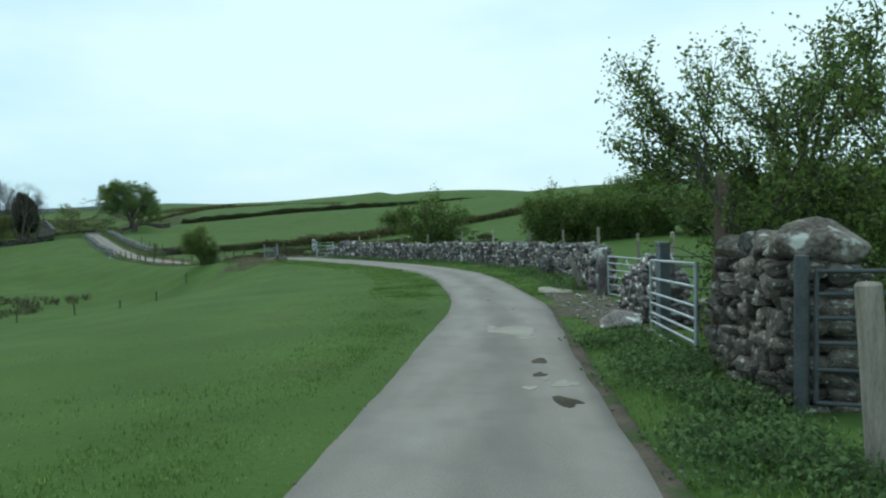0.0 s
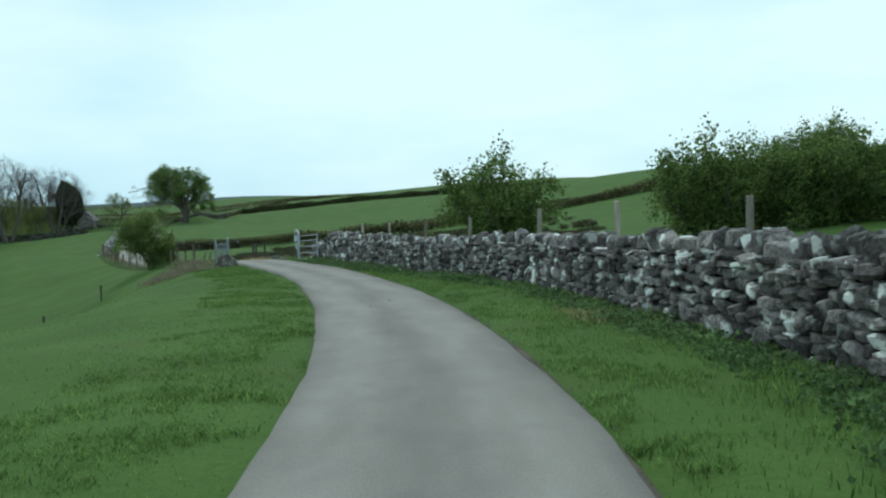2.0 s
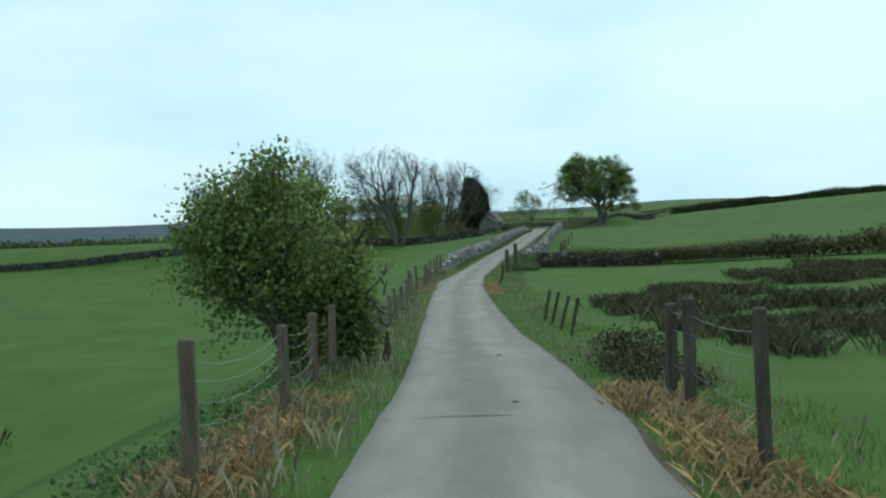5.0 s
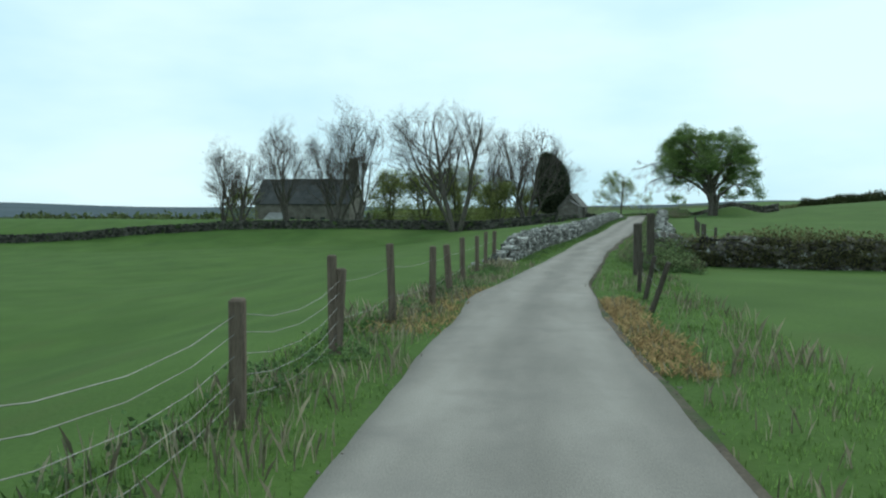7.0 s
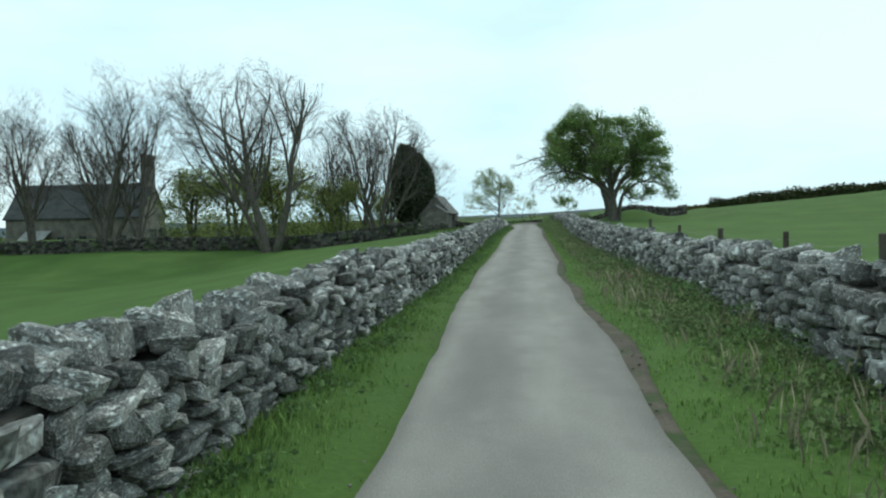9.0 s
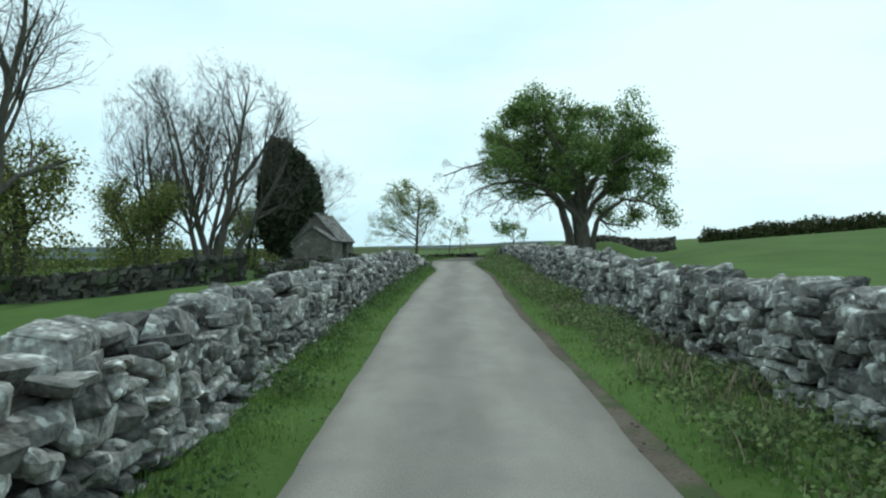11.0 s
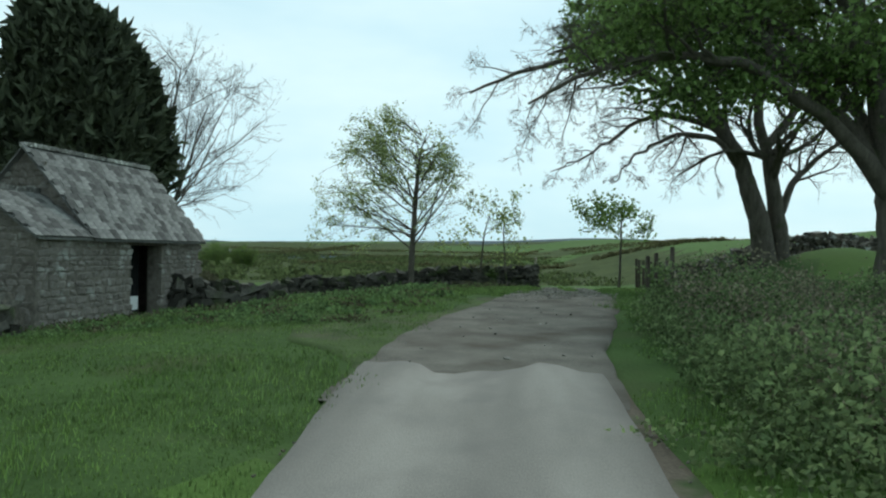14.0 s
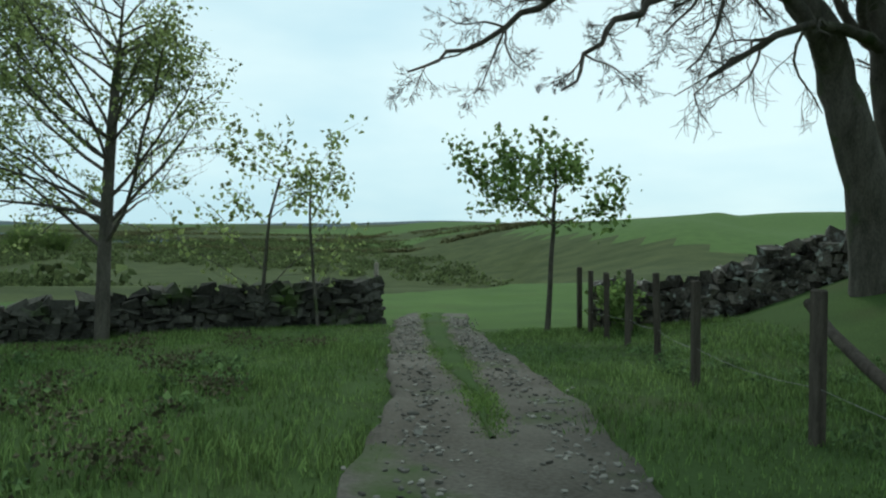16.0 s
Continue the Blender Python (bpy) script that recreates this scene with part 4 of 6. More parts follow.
gate("field_gate", beside(73.0, 2.05), beside(69.5, 2.12), 1.26, "open galvanised field gate folded against the wall", 5, 0, 0.05, tip=0.10, steps=(0, 0.27, 0.55, 0.78, 1), wires=(0.07, 0.13, 0.2, 0.34, 0.41, 0.48), stile=0.04)
gate("field_gate", beside(73.3, -1.72), beside(76.1, -1.83), 1.05, "open dull steel gate with upright bars", 2, 16, 0.02, (0, 1), mat=DULLER, post_up=0.3)
gate("field_gate", beside(7.15, 2.75), beside(5.9, 6.2), 1.2, "dark field gate beside a tall wall end", 6, 0, post_at=(0,), mat=DULL)
fence("single sawn timber post beside the wall end", [beside(5.4, 2.5)], 1.25, 0.15)
fence("tall rough timber post at the end of the wall", [beside(10.9, 2.9)], 2.5, 0.2, (), BROWNWOOD)
gp, gq = beside(69.5, 2.12), beside(66.6, 2.75)
a, b = np.array([*gp, ground(*gp) + 1.02]), np.array([*gq, ground(*gq) + 1.45])
rope = [a + (b - a) * t - np.array([0, 0, 0.95 * t * (1 - t)]) for t in np.linspace(0, 1, 9)]
tagged(part("rope", *chain([(p, 0.013, q, 0.013) for p, q in zip(rope[:-1], rope[1:])], 6), PAPER, smooth=True), "slack white rope tied from the gate to the wall", "rope")

fence("stock fence of grey posts and slack wire", [beside(s, d) for s, d in ((80.2, -2.35), (83.0, -2.3), (85.2, -2.4), (87.2, -2.45), (89.3, -2.5), (91.8, -2.4), (94.7, -2.3), (97.8, -2.25), (101, -2.25), (104.5, -2.3), (108, -2.35), (111.3, -2.4))], 1.04, 0.12, (0.25, 0.42, 0.6, 0.78, 0.93), BROWNWOOD, 0.05)
fence("tall weathered posts with two slack wires", [beside(s, d) for s, d in ((111.3, -2.45), (114.2, -2.32), (116.6, -2.12), (119.5, -2.3), (122.4, -2.5), (125.6, -2.6), (128.6, -2.78), (131.2, -2.85))], 1.2, 0.13, (0.42, 0.9), BROWNWOOD)
fence("dark timber posts standing over a ditch", [beside(80.2, 2.02), beside(82.6, 2.15), beside(83.2, 2.1)], 1.15, 0.13, (0.4, 0.8, 1.0), DARKWOOD)
fence("row of leaning slender fence posts", [beside(92.9, 2.5), beside(95.2, 2.6), beside(97.0, 2.6), beside(98.6, 2.6)], 1.05, 0.07, (0.5, 0.85), DARKWOOD, leans=[(0.1, 0.28), (0.1, 0.34), (0.05, 0.3)])
fence("row of leaning slender fence posts", [beside(116.35, 1.98), beside(118.9, 2.05), beside(120.7, 2.02)], 0.95, 0.085, (0.5, 0.8), DARKWOOD, leans=[(0.1, 0.38), (0.05, 0.25), (0.05, 0.1)])
fence("stout dark square gatepost by the hedge", [beside(125.9, 2.25)], 1.55, 0.25, (), DARKWOOD)
fence("tall dark square gatepost by the hedge", [beside(128.6, 2.8)], 1.85, 0.22, (), DARKWOOD)
fence("wire fence across the low pasture", [(-24.6, 72.9), (-26.5, 70.2), (-28.6, 67.2), (-31, 63.9), (-33.8, 60.2), (-37, 56.2), (-41, 51.6), (-46, 46.5), (-52, 41)], 0.9, 0.09, (0.4, 0.75), DARKWOOD)
fence("tall grey fence posts behind the wall", [beside(s, d) for s, d in ((25.8, 6.3), (30.5, 6.8), (34.6, 6.6), (38.6, 6.4), (43, 6.2), (48, 6.0), (53, 5.9), (57.5, 5.2), (61.5, 4.8), (65, 4.4), (68.5, 4.2))], 1.95, 0.12, ())
fence("short grey posts in the field behind the wall", [beside(s, d) for s, d in ((136, 6.2), (141.5, 6.2), (146, 6.0), (151, 6.1), (157, 6.1), (164, 6.2), (172, 6.4))], 1.15, 0.12, (0.7, 1.0), DARKWOOD)
fence("crooked old fence posts beside the rutted track", [(-89.0, 205.2), (-90.75, 209.8), (-91.85, 212.6), (-92.5, 215.0), (-93.2, 217.0), (-93.8, 218.5), (-94.3, 219.5), (-94.7, 220.4), (-94.2, 221.0), (-93.4, 219.2)], 1.42, 0.11, (0.5,), DARKWOOD)
pole("broken_pole", (-89.8, 208.1, ground(-89.8, 208.1) - 0.05), (-90.75, 211.0, ground(-90.7, 211) + 1.2), 0.07, 0.05, "broken fence pole leaning against a post", "pole", DARKWOOD)
pole("broken_pole", (-88.2, 203.6, ground(-88.2, 203.6) - 0.16), (-89.1, 205.6, ground(-89.1, 205.6) + 0.75), 0.07, 0.055, "fallen grey fence pole in long grass", "pole", WOOD)
fence("grey post standing in the wall's end", [(-100.2, 220.9)], 1.65, 0.12, ())
x, y = beside(25.7, 3.2)
fence("weathered plank leaning at the wall", [(x, y)], 1.25, 0.15, (), leans=[(-0.1, -0.35)], category="plank")


# ---- trees ----
def into_crown(p, crown):
    """Bends points that stick out of an egg-shaped crown back to its skin."""
    if crown is None:
        return p
    c, a = np.array(crown[0], float), np.array(crown[1], float)
    q = (np.asarray(p, float) - c) / a
    r = max(float(np.linalg.norm(q)), 1e-6)
    if r <= 0.7 or p[2] < crown[0][2] * 0.45:
        return p
    return c + q * a * (0.7 + 0.32 * math.tanh((r - 0.7) / 0.32)) / r


def limbs(rng, start, aim, length, radius, depth, spec, out, tips, level=0):
    """Grow one limb as short tapered pieces, and its side limbs."""
    steps = spec["steps"][level]
    if level < 2:
        out[level].append([])
    p, d = np.array(start, float), np.array(aim, float)
    d /= np.linalg.norm(d)
    r = radius
    end = radius * spec["taper"][level]
    kids = spec["kids"][level] if level < depth else 0
    spots = np.sort(rng.uniform(spec["from"][level], 1.0, kids)) * steps if kids else []
    k = 0
    pts = [(p.copy(), r)]
    for i in range(steps):
        d = d + rng.normal(0, spec["wander"][level], 3) + np.array([0, 0, spec["lift"][level]]) + (spec["bend"] * (0.75 + 0.6 * i / steps) if level == 0 and "bend" in spec else 0)
        d /= np.linalg.norm(d)
        q = p + d * length / steps
        r2 = radius + (end - radius) * (i + 1) / steps
        (out[level][-1] if level < 2 else out[level]).append((p, r, q, r2))
        while k < len(spots) and spots[k] <= i + 1:
            side = np.cross(d, rng.normal(size=3))
            side /= np.linalg.norm(side)
            ang = spec["angle"][level] * rng.uniform(0.7, 1.25)
            nd = d * math.cos(ang) + side * math.sin(ang) + spec.get("sweep", np.zeros(3)) * 0.25
            t = spots[k] - i
            base = p + (q - p) * t
            limbs(rng, base, nd, length * spec["ratio"][level] * rng.uniform(0.7, 1.2) * (1.15 - 0.45 * spots[k] / steps), max(r2 * spec["thin"][level], spec.get("least", 0.014)), depth, spec, out, tips, level + 1)
            k += 1
        p, r = q, r2
        pts.append((p, r))
    if level >= depth - 1:
        for a, _ in pts[1:]:
            tips.append(a)
    return p


def tree(name, x, y, stems, spec, depth, seed, label, category, leaves=0, leaf=0.14, leaf_mat=None, spread=0.25, bark=None, sink=0.15, group="", twig_mat=None, keep=None, lift=0.0, skirt=None, crown=None, clump=0):
    rng = np.random.default_rng(seed)
    root = thing(name, x, y, ground(x, y) + lift, label, category, group)
    out, tips = [[] for _ in range(depth + 2)], []
    for (ox, oy), aim, ln, rad in stems:
        limbs(rng, (ox, oy, -sink), aim, ln, rad, depth, spec, out, tips)
    if crown:
        if len(crown) > 2:
            bent = lambda segs: [(into_crown(a, crown), r, into_crown(b, crown), q) for a, r, b, q in segs]
            out = [[bent(segs) for segs in lv] if k < 2 else bent(lv) for k, lv in enumerate(out)]
            tips = [into_crown(p, crown) for p in tips]
        else:
            def inside(p):
                a = math.atan2(p[1] - crown[0][1], p[0] - crown[0][0])
                ragged = 1.0 + 0.09 * math.sin(3 * a + p[2] * 0.7 + seed) + 0.07 * math.sin(7 * a - p[2] * 1.3) + rng.normal(0, 0.05)
                return p[2] < crown[0][2] * 0.3 or np.linalg.norm((np.asarray(p) - crown[0]) / crown[1]) < ragged
            for lv in out[:2]:
                for segs in lv:
                    while len(segs) > 2 and not inside(segs[-1][2]):
                        segs.pop()
                    a, r, b, q = segs[-1]
                    segs[-1] = (a, r, b, min(q, 0.35 * r))
            out = out[:2] + [[g for g in lv if inside(g[2])] for lv in out[2:]]
            tips = [p for p in tips if inside(p)]
    for segs in out[0]:
        V, F = chain(segs, 10)
        part("trunk", V, F, bark or BARK, root, smooth=True)
    for segs in out[1]:
        V, F = chain(segs, 6)
        part("limb", V, F, bark or BARK, root, smooth=True)
    rest = [q for lv in out[2:] for q in lv]
    if rest:
        V, F = tubes(rest, 3)
        tagged(part("brushwood", V, F, twig_mat or TWIG, root), kind="stuff")
    if leaves:
        T = np.array(tips)
        if keep is not None:
            T = T[keep(T)]
        P = T[rng.integers(len(T), size=leaves)] + rng.normal(0, spread, (leaves, 3))
        if clump:
            heads = T[rng.integers(len(T), size=clump)]
            P = heads[rng.integers(clump, size=leaves)] + rng.normal(0, 1, (leaves, 3)) * np.array([spread, spread, spread * 0.6])
        if skirt:
            m = int(leaves * 0.45)
            a, q = rng.uniform(0, 2 * np.pi, m), np.sqrt(rng.uniform(0, 1, m))
            hz = rng.uniform(0.05, 1, m)
            P = np.concatenate([P, np.stack([skirt[0] * q * np.cos(a) * (1 + 0.15 * np.sin(3 * a)), skirt[0] * q * np.sin(a), skirt[1] * hz * (1.1 - 0.5 * q)], 1)])
        V, F = leaf_quads(P, leaf, rng)
        part("crown", V, F, leaf_mat, root)
    return root


BARE = dict(steps=[7, 6, 5, 3, 2, 2], taper=[0.45, 0.35, 0.3, 0.35, 0.5, 0.5], kids=[12, 9, 9, 4, 0, 0], wander=[0.05, 0.10, 0.13, 0.15, 0.18, 0.2],
            lift=[0.02, 0.045, 0.04, 0.03, 0.02, 0.0], angle=[0.72, 0.7, 0.66, 0.62, 0.6, 0.5], ratio=[0.62, 0.5, 0.5, 0.5, 0.5, 0.5], thin=[0.55, 0.5, 0.5, 0.55, 0.6, 0.6], **{"from": [0.3, 0.2, 0.2, 0.15, 0.1, 0.1]})
FAN = dict(BARE, least=0.011, taper=[0.16, 0.22, 0.3, 0.35, 0.5, 0.5], kids=[11, 9, 7, 3, 0, 0], angle=[0.68, 0.62, 0.62, 0.6, 0.6, 0.5], ratio=[0.6, 0.52, 0.5, 0.5, 0.5, 0.5], lift=[0.02, 0.045, 0.045, 0.04, 0.02, 0], wander=[0.09, 0.12, 0.15, 0.17, 0.18, 0.2], thin=[0.6, 0.52, 0.5, 0.55, 0.6, 0.6], **{"from": [0.22, 0.2, 0.2, 0.15, 0.1, 0.1]})
bare_a = tree("bare_tree", -100.6, 167.1, [((0, 0), (-0.22, 0.02, 1), 16.5, 0.44), ((0.8, 0.3), (0.22, 0.12, 1), 15.5, 0.38), ((-0.4, 0.1), (-0.7, -0.25, 1), 16.0, 0.26), ((0.1, -0.4), (0.1, -0.5, 1), 14.5, 0.22)], FAN, 4, 3, "tall leafless ash tree in the churchyard", "tree", group="churchyard trees", crown=((-1.9, -1.3, 9.0), (9.3, 9.3, 7.3)))
bare_b = tree("bare_tree", -101.8, 184.9, [((0, 0), (0.10, 0.05, 1), 12.8, 0.32), ((-0.9, 0.3), (-0.25, 0.1, 1), 12.5, 0.28), ((0.3, 0.8), (0.32, 0.3, 1), 11.5, 0.24), ((-0.6, -0.4), (-0.5, -0.4, 1), 12, 0.2)], FAN, 4, 7, "leafless many-stemmed ash tree in the churchyard", "tree", group="churchyard trees", crown=((-0.3, -0.2, 8.0), (6.6, 6.6, 6.0)))
bare_c = tree("bare_tree", -122.5, 165.0, [((0, 0), (0.05, 0.0, 1), 15.5, 0.30), ((0.3, 0.2), (-0.3, 0.1, 1), 13.5, 0.2), ((0.2, -0.3), (0.35, 0.1, 1), 12.5, 0.18)], FAN, 4, 9, "slender leafless ash tree by the church", "tree", group="churchyard trees", crown=((0, 0, 11.0), (5.0, 5.0, 7.6)))


def copy_tree(ob, x, y, turn, size=1.0):
    return copy_thing(ob, pose(x, y, ground(x, y), 0, 0, turn) @ Matrix.Diagonal((size, size, size, 1)))


for ob, x, y, turn, size in ((bare_c, -120.6, 167.5, 80, 0.93), (bare_c, -132, 162.5, 150, 0.9), (bare_c, -134.5, 164.0, 200, 0.86), (bare_b, -139, 158.5, 40, 0.82), (bare_c, -142, 157.5, 300, 0.74), (bare_b, -126.5, 168, 10, 0.95),
                             (bare_c, -112, 194, 20, 0.8), (bare_c, -109.5, 186.5, 120, 0.78), (bare_a, -113.2, 205.6, 130, 0.68)):
    copy_tree(ob, x, y, turn, size)

OLIVE = material("opening_sycamore_leaf", (0.15, 0.18, 0.058), (0.28, 0.31, 0.105), 0.7, 0.8, 0.0, 6, per="island", spec=0.2)
let_light_through(OLIVE)
LEAFY = dict(BARE, kids=[8, 7, 6, 4, 0, 0], angle=[0.75, 0.7, 0.65, 0.6, 0.6, 0.5], lift=[0.02, 0.02, 0.03, 0.03, 0.02, 0], wander=[0.07, 0.12, 0.15, 0.17, 0.2, 0.2])
green_a = tree("young_leafed_tree", -125.3, 178.0, [((0, 0), (0, 0, 1), 6.5, 0.26), ((0.4, 0), (0.5, 0.1, 1), 6.5, 0.2), ((-0.3, 0.3), (-0.5, 0.1, 1), 6.5, 0.2)], LEAFY, 3, 21, "round sycamore coming into leaf in the churchyard", "tree", 6500, 0.17, OLIVE, 0.35, group="churchyard trees", skirt=(3.8, 4.2), crown=((0, 0, 4.6), (5.2, 5.2, 3.8)))
for x, y, turn, size in ((-112, 188, 90, 0.85), (-115.5, 176.5, 200, 0.95), (-105.2, 173.2, 130, 1.02), (-104.6, 181.6, 60, 0.72), (-143, 161, 30, 0.7), (-113, 200, 10, 0.75)):
    copy_tree(green_a, x, y, turn, size)

# the two big trees by the end of the lane
OAK = dict(BARE, least=0.006, steps=[7, 6, 5, 4, 4, 3], kids=[10, 8, 7, 5, 0, 0], angle=[0.95, 0.75, 0.65, 0.6, 0.6, 0.5], lift=[0.03, 0.02, 0.01, 0.0, 0.0, 0], wander=[0.06, 0.13, 0.17, 0.19, 0.2, 0.2], ratio=[0.86, 0.56, 0.5, 0.45, 0.5, 0.5], sweep=np.array([-0.8, 0.3, 0.1]), **{"from": [0.45, 0.25, 0.2, 0.15, 0.1, 0.1]})
def boughed_tree(name, x, y, left, boughs, spec, depth, seed, label, leaves, leaf, leaf_mat, spread, keep, clump):
    """A tree whose main boughs follow set curves (left, away, up, from its foot), with side limbs and twigs grown on them."""
    rng = np.random.default_rng(seed)
    root = thing(name, x, y, ground(x, y), label, "tree")
    L, A = np.array([left[0], left[1], 0.0]), np.array([-left[1], left[0], 0.0])
    out, tips = [[] for _ in range(depth + 2)], []
    for curve, r0, r1, count, length, first in boughs:
        P = catmull(np.array([L * a - A * b + np.array([0, 0, c]) for a, b, c in curve], float), 4)
        P[1:] += rng.normal(0, 0.05, (len(P) - 1, 3))
        R = r0 + (r1 - r0) * np.linspace(0, 1, len(P)) ** 0.8
        V, F = chain([(P[i], R[i], P[i + 1], R[i + 1]) for i in range(len(P) - 1)], 10)
        part("trunk" if r0 > 0.3 else "bough", V, F, BARK, root, smooth=True)
        for u in np.sort(rng.uniform(first, 1.0, count)):
            k = min(int(u * (len(P) - 1)), len(P) - 2)
            d = P[k + 1] - P[k]
            d /= np.linalg.norm(d)
            side = np.cross(d, rng.normal(size=3))
            side /= np.linalg.norm(side)
            aim = d * 0.75 + side * 0.8 + np.array([0, 0, spec["drop"]])
            limbs(rng, P[k], aim, length * rng.uniform(0.6, 1.25) * (1.2 - 0.5 * u), max(R[k] * 0.5, 0.02), depth, spec, out, tips, 1)
    for segs in out[1]:
        V, F = chain(segs, 6)
        part("limb", V, F, BARK, root, smooth=True)
    V, F = tubes([q for lv in out[2:] for q in lv], 3)
    tagged(part("brushwood", V, F, BARK, root), kind="stuff")
    T = np.array(tips)
    T = T[keep(T @ L, T[:, 2])]
    heads = T[rng.integers(len(T), size=clump)]
    P = heads[rng.integers(clump, size=leaves)] + rng.normal(0, 1, (leaves, 3)) * np.array([spread, spread, spread * 0.6])
    V, F = leaf_quads(P, leaf, rng)
    part("crown", V, F, leaf_mat, root)
    return root


CROOKED = dict(OAK, wander=[0.1, 0.2, 0.26, 0.28, 0.25, 0.2], steps=[7, 6, 5, 4, 3, 3], kids=[0, 8, 6, 4, 0, 0], lift=[0, -0.01, -0.03, -0.05, -0.03, 0], sweep=np.zeros(3), angle=[0.8, 0.75, 0.7, 0.65, 0.6, 0.5], ratio=[0.8, 0.5, 0.5, 0.45, 0.5, 0.5], drop=-0.05)
boughed_tree("sycamore_tree", -83.9, 208.0, (-0.86, -0.51), [
    ([(0, 0, -0.3), (0, 0, 2.0), (0.15, 0, 3.5), (0.5, 0, 5.2), (1.0, 0, 7.6), (1.3, 0.2, 10.0), (1.2, 0.3, 12.6)], 0.58, 0.06, 11, 3.2, 0.35),
    ([(-0.7, 0.2, -0.3), (-0.8, 0.2, 2.0), (-1.7, 0.3, 3.7), (-3.4, 0.4, 4.8), (-5.0, 0.4, 4.7), (-6.6, 0.4, 4.0)], 0.3, 0.04, 12, 2.4, 0.3),
    ([(0.2, 0, 3.0), (1.4, 0.3, 5.0), (3.1, 0.5, 7.0), (5.0, 0.6, 8.8), (6.9, 0.6, 9.8)], 0.34, 0.04, 13, 3.0, 0.25),
    ([(0.1, 0, 2.7), (1.8, -0.6, 4.5), (4.0, -1.0, 5.8), (6.2, -1.2, 6.2), (8.2, -1.2, 5.8), (9.8, -1.0, 5.0)], 0.26, 0.03, 14, 2.5, 0.25),
    ([(0.7, 0.1, 6.0), (2.4, 1.4, 7.6), (4.6, 2.3, 8.3), (7.0, 2.8, 8.0), (8.9, 3.0, 7.2)], 0.24, 0.03, 12, 2.8, 0.2),
    ([(0, 0, 3.0), (-1.2, 0.3, 5.0), (-2.8, 0.5, 6.6), (-4.6, 0.6, 7.4), (-6.2, 0.6, 7.0)], 0.28, 0.04, 13, 2.6, 0.25),
    ([(0.1, 0, 4.2), (-1.0, -0.6, 6.8), (-2.2, -1.0, 9.2), (-3.2, -1.2, 11.0)], 0.26, 0.04, 12, 2.8, 0.25),
    ([(0, 0, 3.6), (0.5, -2.0, 5.8), (0.8, -4.0, 7.4), (0.9, -5.6, 7.8)], 0.24, 0.04, 11, 2.6, 0.25),
    ([(0, 0, 3.6), (0.2, 2.0, 5.8), (0.4, 4.0, 7.6), (0.4, 5.8, 8.4)], 0.24, 0.04, 9, 2.6, 0.25),
    ([(1.0, 0, 7.6), (2.6, -0.8, 9.7), (4.2, -1.2, 11.2), (5.4, -1.4, 11.8)], 0.2, 0.03, 11, 2.4, 0.2),
    ([(0.4, 0, 5.0), (-1.2, -1.8, 7.0), (-3.0, -3.0, 8.2), (-4.6, -3.6, 8.6)], 0.2, 0.03, 10, 2.5, 0.2),
    ([(0.4, 0, 5.4), (-0.4, 0.5, 8.0), (-1.3, 0.8, 10.4), (-1.8, 0.9, 12.2)], 0.2, 0.03, 12, 2.6, 0.25),
    ([(1.1, 0.1, 8.2), (2.2, 0.6, 10.2), (3.0, 0.8, 12.0), (3.4, 0.9, 13.0)], 0.16, 0.03, 11, 2.4, 0.15),
    ([(-1.6, 0.4, 5.4), (-3.0, 0.6, 8.0), (-4.2, 0.7, 9.6), (-5.2, 0.8, 10.2)], 0.16, 0.03, 11, 2.2, 0.2)],
    dict(CROOKED, drop=0.0, lift=[0, 0.02, 0.0, -0.02, 0, 0], kids=[0, 8, 6, 3, 0, 0]), 4, 31, "broad spreading sycamore coming into fresh leaf", 54000, 0.15, LEAF, 0.40, lambda a, z: (z > 2.8) & (a < 8.0) & (z > 0.62 * a + 1.0), 1700)
